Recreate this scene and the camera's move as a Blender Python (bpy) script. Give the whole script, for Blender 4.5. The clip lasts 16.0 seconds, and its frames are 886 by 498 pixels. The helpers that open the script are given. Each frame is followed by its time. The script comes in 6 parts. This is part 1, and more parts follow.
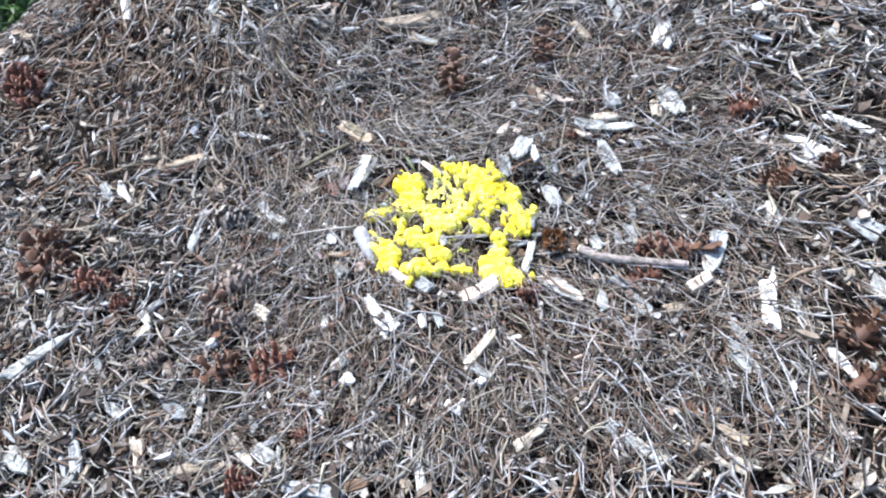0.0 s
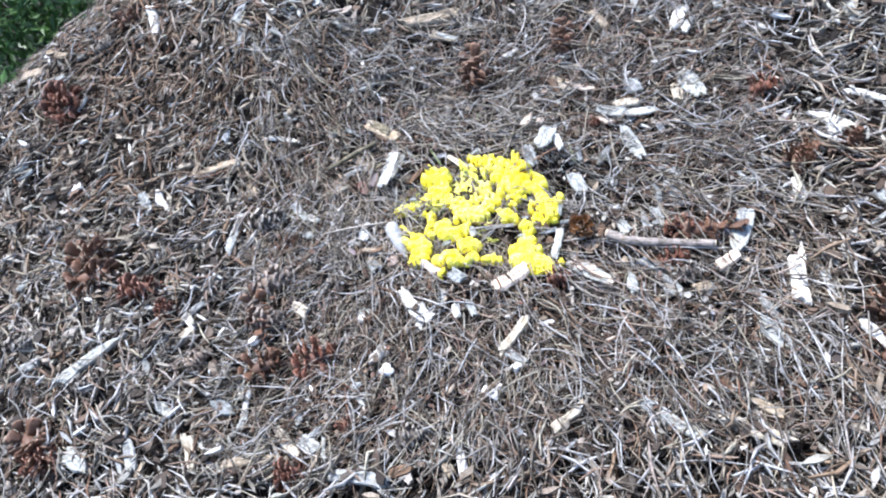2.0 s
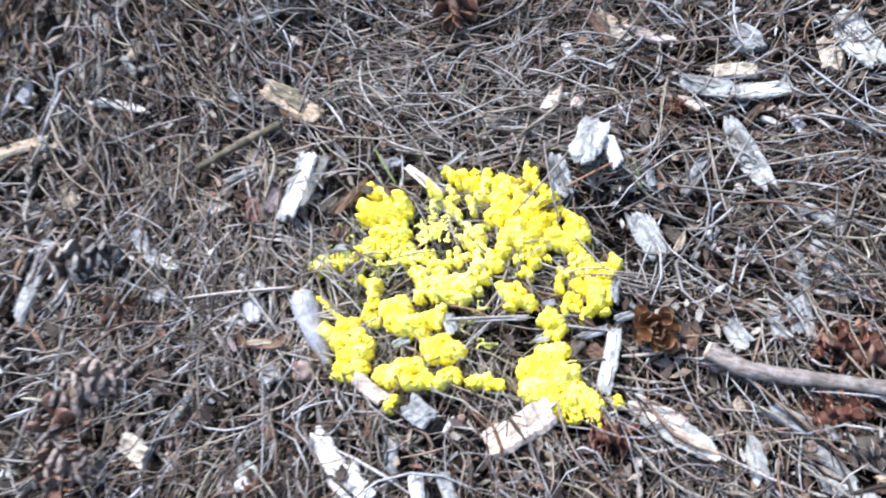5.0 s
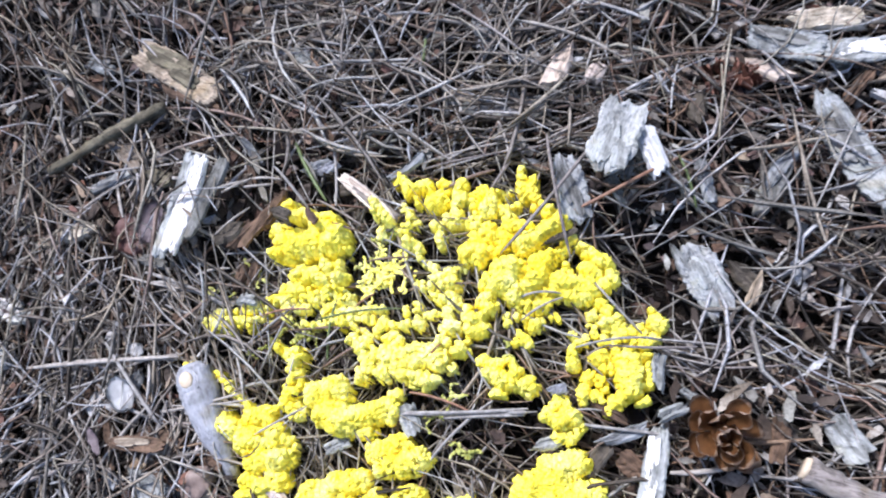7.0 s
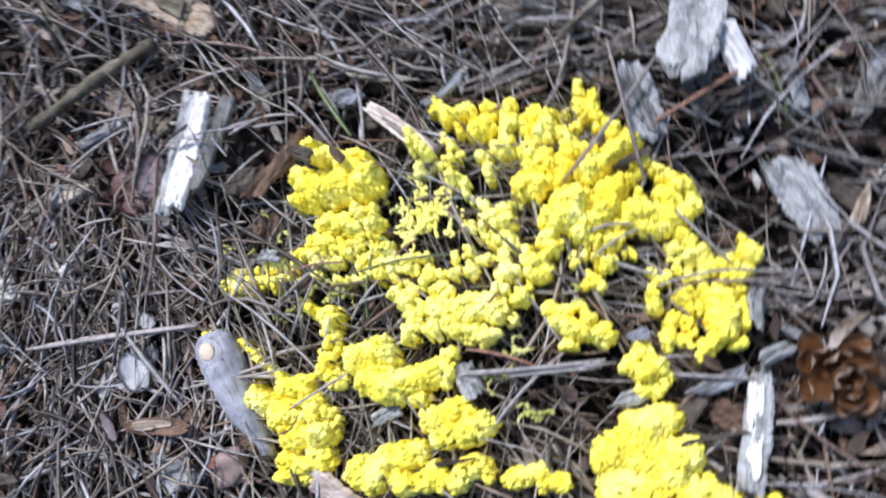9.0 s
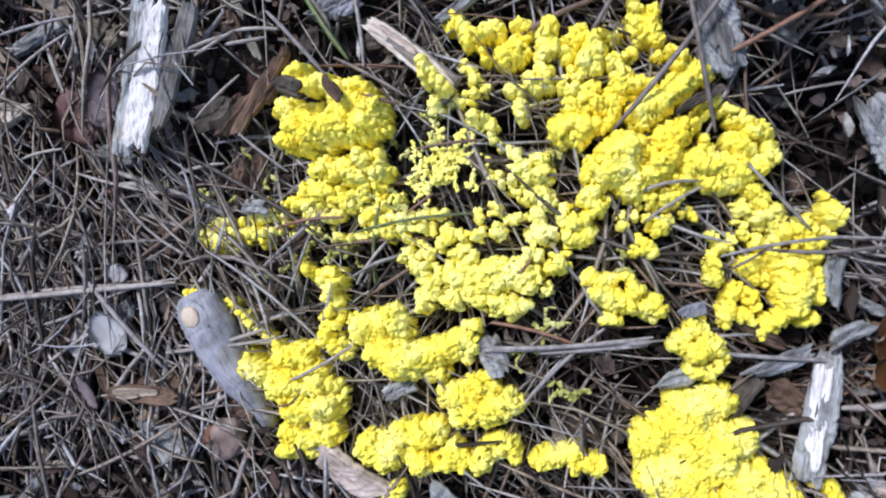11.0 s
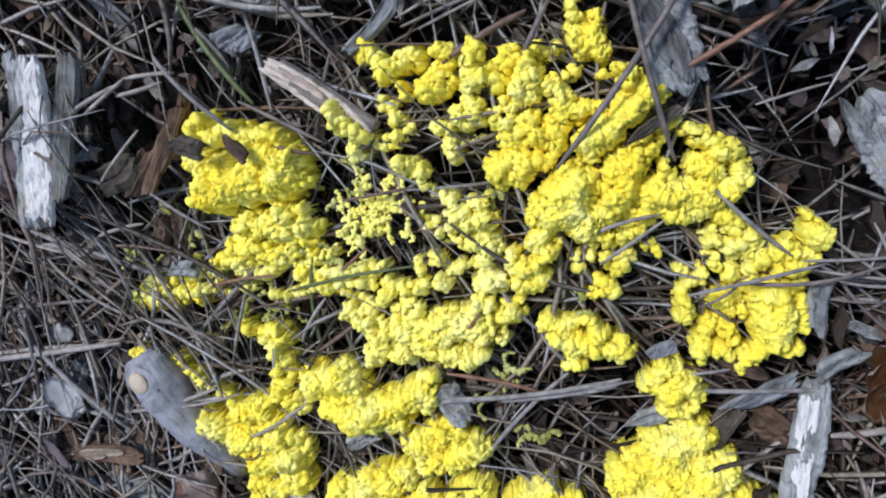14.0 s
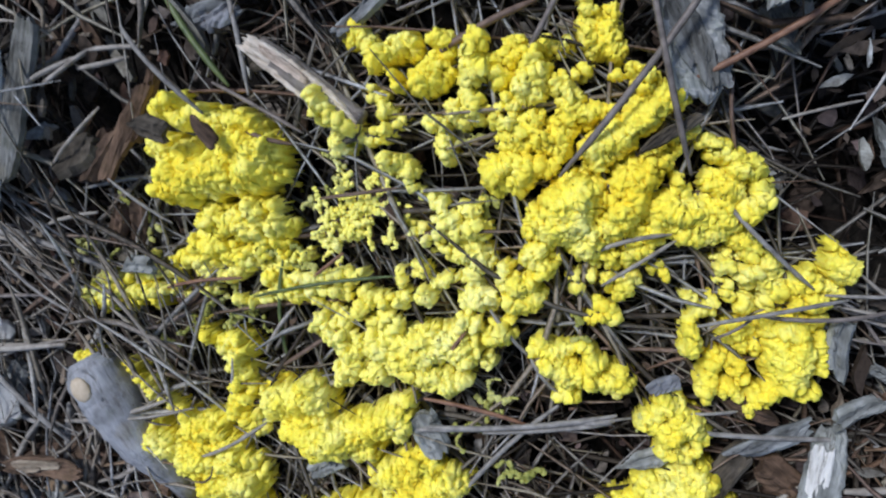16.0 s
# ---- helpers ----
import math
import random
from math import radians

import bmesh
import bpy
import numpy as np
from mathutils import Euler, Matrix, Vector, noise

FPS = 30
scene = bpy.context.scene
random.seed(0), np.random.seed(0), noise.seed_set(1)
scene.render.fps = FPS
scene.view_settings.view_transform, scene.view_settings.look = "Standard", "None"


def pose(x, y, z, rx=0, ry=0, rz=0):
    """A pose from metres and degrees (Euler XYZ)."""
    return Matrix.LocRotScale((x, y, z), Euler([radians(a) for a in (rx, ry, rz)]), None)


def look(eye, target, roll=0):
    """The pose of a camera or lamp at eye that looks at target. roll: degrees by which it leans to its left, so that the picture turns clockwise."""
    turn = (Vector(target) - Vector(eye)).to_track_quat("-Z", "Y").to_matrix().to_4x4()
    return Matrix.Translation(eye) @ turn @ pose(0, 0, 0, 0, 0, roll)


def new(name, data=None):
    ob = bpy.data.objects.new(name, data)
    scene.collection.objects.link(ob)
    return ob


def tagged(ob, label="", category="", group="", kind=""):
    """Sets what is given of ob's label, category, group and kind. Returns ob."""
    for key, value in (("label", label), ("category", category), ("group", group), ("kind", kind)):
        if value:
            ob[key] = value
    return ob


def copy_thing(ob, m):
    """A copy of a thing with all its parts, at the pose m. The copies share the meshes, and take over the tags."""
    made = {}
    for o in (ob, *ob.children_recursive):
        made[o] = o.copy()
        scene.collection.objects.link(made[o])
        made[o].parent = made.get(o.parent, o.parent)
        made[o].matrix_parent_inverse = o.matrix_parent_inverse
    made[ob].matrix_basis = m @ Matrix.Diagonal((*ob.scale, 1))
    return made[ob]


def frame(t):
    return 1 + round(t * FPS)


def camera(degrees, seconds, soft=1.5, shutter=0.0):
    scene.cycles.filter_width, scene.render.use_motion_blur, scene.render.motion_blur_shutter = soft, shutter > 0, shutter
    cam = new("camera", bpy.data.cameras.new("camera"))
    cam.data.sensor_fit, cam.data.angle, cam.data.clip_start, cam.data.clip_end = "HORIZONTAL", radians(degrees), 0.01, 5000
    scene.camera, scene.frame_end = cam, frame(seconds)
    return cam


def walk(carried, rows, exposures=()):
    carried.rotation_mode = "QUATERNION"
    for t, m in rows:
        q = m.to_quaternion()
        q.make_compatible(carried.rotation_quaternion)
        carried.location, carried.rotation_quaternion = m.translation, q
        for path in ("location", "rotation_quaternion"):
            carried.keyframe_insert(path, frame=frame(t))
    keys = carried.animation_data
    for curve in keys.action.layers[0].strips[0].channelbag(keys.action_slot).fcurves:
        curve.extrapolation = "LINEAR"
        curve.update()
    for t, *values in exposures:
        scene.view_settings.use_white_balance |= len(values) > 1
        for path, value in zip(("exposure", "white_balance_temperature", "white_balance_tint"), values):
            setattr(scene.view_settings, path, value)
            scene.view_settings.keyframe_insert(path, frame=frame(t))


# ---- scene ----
cam = camera(63.22, 16.0, soft=2.05, shutter=0.5)
PATH = [
    (0, 0.14115, -0.56550, 0.72751, 34.518, 10.305, 1.754),
    (0.5, 0.13510, -0.56664, 0.72586, 34.738, 9.421, 0.567),
    (1, 0.12865, -0.57345, 0.72806, 33.275, 7.435, -0.175),
    (1.5, 0.12933, -0.57654, 0.73386, 33.451, 10.885, -1.223),
    (2, 0.13824, -0.58463, 0.74146, 34.164, 13.467, 0.727),
    (2.5, 0.14734, -0.56742, 0.74751, 33.372, 13.721, 1.530),
    (3, 0.14448, -0.49621, 0.72232, 34.365, 15.136, 1.883),
    (3.5, 0.13566, -0.41475, 0.65273, 32.885, 14.131, 0.713),
    (4, 0.10703, -0.29443, 0.58904, 30.882, 16.611, -3.677),
    (4.5, 0.08547, -0.23036, 0.52352, 28.784, 15.569, -0.481),
    (5, 0.07743, -0.20427, 0.46793, 24.117, 10.697, 0.268),
    (5.2, 0.07808, -0.19007, 0.45786, 24.068, 10.197, 0.536),
    (7.3, 0.06257, -0.07855, 0.31085, 18.356, 10.234, -1.363),
    (7.5, 0.05727, -0.08278, 0.30182, 19.772, 10.005, -0.836),
    (8, 0.05351, -0.08157, 0.29876, 19.398, 10.038, -0.041),
    (8.5, 0.05046, -0.07934, 0.29759, 18.855, 10.371, -0.037),
    (9, 0.03962, -0.07292, 0.28838, 14.328, 11.417, -4.807),
    (9.2, 0.03740, -0.06339, 0.28092, 9.784, 11.187, -9.800),
    (11.3, 0.02350, -0.01328, 0.25210, 0.902, 10.063, -2.674),
    (11.5, 0.02571, -0.00982, 0.25251, 4.259, 8.929, -0.503),
    (12, 0.03170, 0.00721, 0.26052, 2.448, 11.558, 0.855),
    (12.5, 0.03023, 0.01234, 0.24999, -2.613, 10.765, -0.775),
    (13, 0.03950, 0.02724, 0.23489, -8.256, 10.421, -7.125),
    (13.5, 0.04661, 0.03239, 0.22185, -9.537, 12.273, -10.379),
    (14, 0.05445, 0.03545, 0.21945, -10.827, 12.001, -11.520),
    (14.5, 0.05302, 0.03549, 0.21459, -8.774, 12.355, -10.845),
    (15, 0.04594, 0.03156, 0.21151, -7.818, 13.132, -9.168),
    (15.5, 0.04908, 0.03272, 0.20622, -7.815, 12.413, -9.054),
    (16, 0.04839, 0.02802, 0.19967, -7.921, 11.334, -7.780),
]
EXPOSURES = [(0, 2.82, 6160, 11), (4, 2.76, 6150, 12), (5.2, 2.45, 6130, 14), (7.3, 2.0, 6040, 17), (9.2, 1.73, 6020, 17), (11.3, 1.29, 5960, 17), (14, 0.96, 5920, 14), (16, 0.77, 5950, 10)]
walk(cam, [(t, pose(x, y, z, rx, ry, rz)) for t, x, y, z, rx, ry, rz in PATH], EXPOSURES)

# ---- world, sun, exposure ----
world = bpy.data.worlds.new("overcast_sky")
scene.world = world
world.use_nodes = True
wn = world.node_tree
sky = wn.nodes.new("ShaderNodeTexSky")
sky.sky_type, sky.sun_disc = "NISHITA", False
sky.sun_elevation, sky.sun_rotation = radians(58), radians(-35)
sky.dust_density, sky.ozone_density = 1.5, 1.0
wn.nodes["Background"].inputs["Strength"].default_value = 0.06
wn.links.new(sky.outputs["Color"], wn.nodes["Background"].inputs["Color"])
sun = new("sun", bpy.data.lights.new("sun", "SUN"))
sun.data.energy, sun.data.angle, sun.data.color = 1.5, radians(11), (1.0, 0.995, 0.99)
sun.matrix_world = look((-2.2, 3.1, 6.1), (0, 0, 0))

rng = np.random.default_rng(7)


# ---- materials ----
def nodes_of(name):
    m = bpy.data.materials.new(name)
    m.use_nodes = True
    t = m.node_tree
    return m, t, t.nodes["Principled BSDF"]


def ramp_node(t, stops, source):
    r = t.nodes.new("ShaderNodeValToRGB")
    e = r.color_ramp.elements
    while len(e) < len(stops):
        e.new(0.5)
    for el, (at, col) in zip(e, stops):
        el.position, el.color = at, (*col, 1)
    t.links.new(source, r.inputs["Fac"])
    return r.outputs["Color"]


def noise_node(t, scale, detail=4.0, rough=0.6, stretch=(1, 1, 1), space="Object"):
    c = t.nodes.new("ShaderNodeTexCoord")
    mp = t.nodes.new("ShaderNodeMapping")
    mp.inputs["Scale"].default_value = stretch
    n = t.nodes.new("ShaderNodeTexNoise")
    n.inputs["Scale"].default_value, n.inputs["Detail"].default_value, n.inputs["Roughness"].default_value = scale, detail, rough
    t.links.new(c.outputs[space], mp.inputs["Vector"])
    t.links.new(mp.outputs["Vector"], n.inputs["Vector"])
    return n.outputs["Fac"]


def mix_node(t, kind, fac, a, b):
    m = t.nodes.new("ShaderNodeMix")
    m.data_type, m.blend_type = "RGBA", kind
    if isinstance(fac, float):
        m.inputs["Factor"].default_value = fac
    else:
        t.links.new(fac, m.inputs["Factor"])
    for value, slot in ((a, "A"), (b, "B")):
        socket = [i for i in m.inputs if i.name == slot and i.type == "RGBA"][0]
        if isinstance(value, tuple):
            socket.default_value = (*value, 1)
        else:
            t.links.new(value, socket)
    return [o for o in m.outputs if o.type == "RGBA"][0]


def bump_node(t, p, source, strength, distance):
    b = t.nodes.new("ShaderNodeBump")
    b.inputs["Strength"].default_value, b.inputs["Distance"].default_value = strength, distance
    t.links.new(source, b.inputs["Height"])
    t.links.new(b.outputs["Normal"], p.inputs["Normal"])


def wood_material(name, light, mid, dark, rough=0.85, cracks=1.0, mottle=1.0):
    """Weathered wood: fibres along the piece's own x axis broken by blotches of weather, lichen and damp, each piece a little lighter or darker."""
    m, t, p = nodes_of(name)
    fibre = noise_node(t, 60, 5, 0.65, (1.2, 14, 14))
    blot = noise_node(t, 150, 5, 0.65, (0.7, 1.5, 1.5))
    both = t.nodes.new("ShaderNodeMix")
    both.inputs[0].default_value = 0.2 + 0.35 * mottle
    t.links.new(fibre, both.inputs[2])
    t.links.new(blot, both.inputs[3])
    col = ramp_node(t, [(0.34, dark), (0.46, mid), (0.60, light)], both.outputs[0])
    stain = noise_node(t, 75, 3, 0.55)
    col = mix_node(t, "MULTIPLY", 1.0, col, ramp_node(t, [(0.36, tuple(1 - mottle * v for v in (0.50, 0.50, 0.52))), (0.50, (1, 1, 1)), (0.60, (1, 1, 1)), (0.72, tuple(1 - mottle * v for v in (0.10, 0.16, 0.28)))], stain))
    split = noise_node(t, 42, 4, 0.65, (1.0, 7, 7))
    col = mix_node(t, "MULTIPLY", 1.0, col, ramp_node(t, [(0.0, (1, 1, 1)), (0.36, (1, 1, 1)), (0.378, tuple(1 - cracks * v for v in (0.55, 0.57, 0.59))), (0.392, tuple(1 - cracks * v for v in (0.45, 0.47, 0.49))), (0.412, (1, 1, 1))], split))
    lichen = noise_node(t, 130, 4, 0.7)
    col = mix_node(t, "MIX", ramp_node(t, [(0.54, (0, 0, 0)), (0.66, (0.5 * mottle, 0.5 * mottle, 0.5 * mottle))], lichen), col, mix_node(t, "MULTIPLY", 1.0, col, (0.66, 0.70, 0.58)))
    info = t.nodes.new("ShaderNodeObjectInfo")
    shade = ramp_node(t, [(0.0, (0.72, 0.72, 0.74)), (0.5, (0.92, 0.9, 0.88)), (1.0, (1.0, 0.97, 0.93))], info.outputs["Random"])
    col = mix_node(t, "MULTIPLY", 1.0, col, shade)
    t.links.new(col, p.inputs["Base Color"])
    p.inputs["Roughness"].default_value = rough
    p.inputs["Specular IOR Level"].default_value = 0.25
    bump_node(t, p, both.outputs[0], 0.7, 0.0011)
    return m


WOOD = {
    "white": wood_material("bleached_wood", (0.78, 0.775, 0.765), (0.63, 0.62, 0.605), (0.31, 0.29, 0.265)),
    "pale": wood_material("pale_weathered_wood", (0.43, 0.45, 0.45), (0.30, 0.315, 0.31), (0.11, 0.108, 0.10)),
    "cream": wood_material("fresh_cut_wood", (0.62, 0.565, 0.475), (0.48, 0.42, 0.335), (0.22, 0.17, 0.125)),
    "grey": wood_material("grey_weathered_wood", (0.41, 0.43, 0.44), (0.24, 0.25, 0.255), (0.055, 0.051, 0.048)),
    "tan": wood_material("tan_wood", (0.46, 0.39, 0.30), (0.32, 0.26, 0.195), (0.13, 0.095, 0.068)),
    "pink": wood_material("pinkish_wood", (0.70, 0.60, 0.52), (0.57, 0.47, 0.395), (0.28, 0.21, 0.165)),
    "orange": wood_material("orange_wood", (0.46, 0.36, 0.25), (0.33, 0.235, 0.15), (0.17, 0.09, 0.05)),
    "twig": wood_material("peeled_twig", (0.88, 0.80, 0.69), (0.78, 0.67, 0.54), (0.46, 0.33, 0.22), 0.8, 0.6, 0.4),
    "stick": wood_material("speckled_stick_bark", (0.42, 0.37, 0.33), (0.25, 0.215, 0.19), (0.065, 0.05, 0.042)),
    "bare": wood_material("bare_grey_wood", (0.40, 0.42, 0.46), (0.31, 0.32, 0.355), (0.17, 0.165, 0.175), 0.5, 0.6, 0.9),
    "clean": wood_material("clean_bleached_wood", (0.78, 0.78, 0.775), (0.67, 0.67, 0.665), (0.36, 0.35, 0.335), 0.8, 0.8, 0.3),
    "flaky": wood_material("flaky_pale_bark", (0.56, 0.565, 0.54), (0.40, 0.41, 0.39), (0.15, 0.15, 0.14), 0.8, 0.8, 0.8),
    "dull": wood_material("dull_grey_wood", (0.25, 0.255, 0.25), (0.145, 0.145, 0.137), (0.04, 0.037, 0.033)),
    "olive": wood_material("olive_brown_bark", (0.21, 0.19, 0.135), (0.115, 0.10, 0.07), (0.034, 0.028, 0.02)),
    "brown": wood_material("brown_bark", (0.20, 0.13, 0.09), (0.12, 0.078, 0.053), (0.045, 0.03, 0.022)),
    "dark": wood_material("dark_damp_wood", (0.15, 0.13, 0.105), (0.085, 0.072, 0.057), (0.028, 0.023, 0.018)),
}
WORDS = {
    "bare": "bluish-grey stripped", "clean": "smooth bleached white", "dull": "dull mottled grey",
    "white": "sun-bleached white splintered", "pale": "pale grey weathered", "cream": "cream-coloured fresh-cut", "grey": "grey weathered fibrous",
    "olive": "olive-brown damp", "tan": "tan rough-sided", "pink": "pinkish-cream peeled", "orange": "orange-brown split", "brown": "dark brown bark-covered", "dark": "dark damp",
}


def litter_material(name, stops, single=False):
    """Loose dead matter: a colour for each loose piece, browner in some stretches and greyer in others."""
    m, t, p = nodes_of(name)
    if single:
        chance = t.nodes.new("ShaderNodeObjectInfo").outputs["Random"]
    else:
        chance = t.nodes.new("ShaderNodeNewGeometry").outputs["Random Per Island"]
    col = ramp_node(t, stops, chance)
    patch = noise_node(t, 3.2, 3)
    col = mix_node(t, "MIX", ramp_node(t, [(0.45, (0, 0, 0)), (0.72, (0.35, 0.35, 0.35))], patch), col, mix_node(t, "MULTIPLY", 1.0, col, (0.95, 0.80, 0.66)))
    fine, wear = noise_node(t, 620, 3, 0.7), noise_node(t, 75, 3)
    col = mix_node(t, "MULTIPLY", 1.0, col, ramp_node(t, [(0.32, (0.5, 0.48, 0.46)), (0.62, (1, 1, 1))], fine))
    col = mix_node(t, "MULTIPLY", 1.0, col, ramp_node(t, [(0.33, (0.5, 0.47, 0.44)), (0.6, (1, 1, 1))], wear))
    t.links.new(col, p.inputs["Base Color"])
    p.inputs["Roughness"].default_value = 0.7
    p.inputs["Specular IOR Level"].default_value = 0.3
    bump_node(t, p, fine, 0.6, 0.0008)
    return m


NEEDLE = litter_material("dead_pine_needles", [(0.0, (0.035, 0.028, 0.022)), (0.18, (0.12, 0.100, 0.080)), (0.32, (0.27, 0.255, 0.225)), (0.46, (0.42, 0.42, 0.425)), (0.57, (0.56, 0.57, 0.60)), (0.68, (0.46, 0.425, 0.33)), (0.80, (0.37, 0.31, 0.25)), (0.90, (0.25, 0.155, 0.11)), (1.0, (0.65, 0.645, 0.64))])
BROWNED = litter_material("brown_pine_needles", [(0.0, (0.045, 0.029, 0.02)), (0.25, (0.14, 0.095, 0.066)), (0.5, (0.27, 0.205, 0.15)), (0.7, (0.32, 0.225, 0.15)), (0.86, (0.23, 0.12, 0.075)), (1.0, (0.52, 0.47, 0.41))])
# rotted brown, taken near black so its colour deepens the shade in gaps
ROTTED_SHADE = litter_material("rotted_shaded_needles", [(0.0, (0.011, 0.0085, 0.007)), (0.4, (0.02, 0.0155, 0.013)), (0.7, (0.04, 0.032, 0.027)), (0.88, (0.06, 0.034, 0.022)), (1.0, (0.10, 0.087, 0.078))])
SHRED = litter_material("wood_shreds", [(0.0, (0.05, 0.042, 0.036)), (0.22, (0.13, 0.11, 0.092)), (0.42, (0.30, 0.295, 0.265)), (0.58, (0.30, 0.235, 0.175)), (0.72, (0.36, 0.355, 0.31)), (0.86, (0.47, 0.485, 0.49)), (1.0, (0.74, 0.74, 0.73))])
CRUMB = litter_material("litter_crumbs", [(0.0, (0.022, 0.016, 0.013)), (0.35, (0.06, 0.043, 0.033)), (0.6, (0.12, 0.092, 0.072)), (0.78, (0.13, 0.08, 0.056)), (0.92, (0.24, 0.20, 0.165)), (1.0, (0.45, 0.41, 0.37))])

m, t, p = nodes_of("dark_mulch_soil")
SOIL = m
coarse, fine = noise_node(t, 26, 6, 0.7), noise_node(t, 210, 5, 0.7)
c1 = ramp_node(t, [(0.3, (0.012, 0.009, 0.007)), (0.55, (0.032, 0.024, 0.018)), (0.8, (0.085, 0.065, 0.05))], coarse)
c1 = mix_node(t, "MULTIPLY", 1.0, c1, ramp_node(t, [(0.35, (0.3, 0.29, 0.28)), (0.62, (1.0, 1.0, 1.0))], fine))
t.links.new(c1, p.inputs["Base Color"])
p.inputs["Roughness"].default_value = 0.95
bump_node(t, p, fine, 0.9, 0.004)


def mould_material(name, deep, body, bright):
    """Soft granular crust, deeper yellow in some stretches, that lets a little light through."""
    m, t, p = nodes_of(name)
    big, grain = noise_node(t, 75, 4), noise_node(t, 1000, 4, 0.75)
    col = ramp_node(t, [(0.3, deep), (0.5, body), (0.7, bright)], big)
    col = mix_node(t, "MULTIPLY", 1.0, col, ramp_node(t, [(0.34, (0.93, 0.81, 0.46)), (0.50, (1, 1, 1))], grain))
    t.links.new(col, p.inputs["Base Color"])
    p.inputs["Roughness"].default_value = 0.75
    p.inputs["Specular IOR Level"].default_value = 0.1
    p.inputs["Subsurface Weight"].default_value = 0.15
    p.inputs["Subsurface Scale"].default_value = 1.0
    p.inputs["Subsurface Radius"].default_value = (0.0010, 0.0008, 0.0003)
    bump_node(t, p, grain, 0.3, 0.0004)
    return m


MOULD = {
    "olive": mould_material("drying_slime_mould", (0.20, 0.22, 0.05), (0.42, 0.43, 0.13), (0.66, 0.65, 0.28)),
    "yellow": mould_material("yellow_slime_mould", (0.91, 0.74, 0.05), (0.95, 0.85, 0.11), (0.97, 0.92, 0.28)),
    "pale": mould_material("pale_yellow_slime_mould", (0.94, 0.83, 0.11), (0.97, 0.91, 0.22), (0.98, 0.95, 0.38)),
}


def plain_material(name, a, b, rough=0.7, scale=120, strength=0.5, depth=0.0008, vary=False):
    m, t, p = nodes_of(name)
    n = noise_node(t, scale, 5, 0.65)
    col = ramp_node(t, [(0.33, a), (0.68, b)], n)
    if vary:  # every scale a little different
        info = t.nodes.new("ShaderNodeObjectInfo")
        col = mix_node(t, "MULTIPLY", 1.0, col, ramp_node(t, [(0.0, (0.55, 0.55, 0.57)), (0.6, (0.95, 0.93, 0.92)), (1.0, (1.0, 1.0, 1.0))], info.outputs["Random"]))
    t.links.new(col, p.inputs["Base Color"])
    p.inputs["Roughness"].default_value = rough
    bump_node(t, p, n, strength, depth)
    return m


CONE = {
    "brown": plain_material("brown_cone", (0.05, 0.022, 0.010), (0.17, 0.080, 0.045), 0.6, 160, vary=True),
    "red": plain_material("reddish_cone", (0.06, 0.022, 0.014), (0.19, 0.07, 0.040), 0.6, 160, vary=True),
    "dark": plain_material("dark_cone", (0.03, 0.026, 0.023), (0.14, 0.115, 0.095), 0.7, 160, vary=True),
    "grey": plain_material("grey_cone", (0.09, 0.065, 0.05), (0.25, 0.20, 0.165), 0.75, 160, vary=True),
    "open": plain_material("open_cone", (0.12, 0.052, 0.02), (0.31, 0.15, 0.06), 0.35, 130, 0.25, vary=True),
}
CONE_TIP = {
    "brown": plain_material("brown_cone_tip", (0.15, 0.075, 0.045), (0.31, 0.18, 0.115), 0.5, vary=True),
    "red": plain_material("reddish_cone_tip", (0.18, 0.07, 0.042), (0.36, 0.175, 0.115), 0.45, vary=True),
    "dark": plain_material("pale_cone_tip", (0.25, 0.22, 0.19), (0.48, 0.44, 0.38), 0.75, vary=True),
    "grey": plain_material("grey_cone_tip", (0.22, 0.17, 0.14), (0.38, 0.32, 0.27), 0.75, vary=True),
    "open": plain_material("open_cone_tip", (0.28, 0.18, 0.12), (0.50, 0.38, 0.29), 0.45, vary=True),
}
STRAND = {
    "grey": plain_material("grey_needle", (0.13, 0.12, 0.11), (0.33, 0.31, 0.29), 0.6, 300),
    "greybrown": plain_material("grey_brown_needle", (0.09, 0.075, 0.066), (0.23, 0.195, 0.175), 0.6, 300),
    "umber": plain_material("umber_needle", (0.085, 0.05, 0.035), (0.19, 0.125, 0.09), 0.6, 300),
    "orange": plain_material("rusty_needle", (0.13, 0.06, 0.035), (0.30, 0.16, 0.095), 0.55, 300),
    "tan": plain_material("straw_needle", (0.17, 0.145, 0.12), (0.40, 0.365, 0.325), 0.6, 300),
    "green": plain_material("green_blade", (0.05, 0.075, 0.02), (0.13, 0.165, 0.055), 0.5, 300),
}
STONE = plain_material("whitish_stone", (0.50, 0.49, 0.47), (0.76, 0.74, 0.71), 0.8, 140, 0.6, 0.0015)
LEAF_RED = plain_material("red_brown_leaf", (0.15, 0.065, 0.055), (0.27, 0.145, 0.12), 0.6, 90)
LEAF_PALE = plain_material("pale_torn_leaf", (0.50, 0.495, 0.485), (0.74, 0.73, 0.72), 0.6, 110)
LEAF_PURPLE = plain_material("purple_grey_leaf", (0.17, 0.125, 0.13), (0.36, 0.29, 0.30), 0.5, 90)
NUT = plain_material("pinkish_brown_stone", (0.13, 0.09, 0.072), (0.27, 0.20, 0.165), 0.55, 150)
KNOT = plain_material("cut_branch_knot", (0.42, 0.33, 0.22), (0.58, 0.48, 0.36), 0.8, 220)


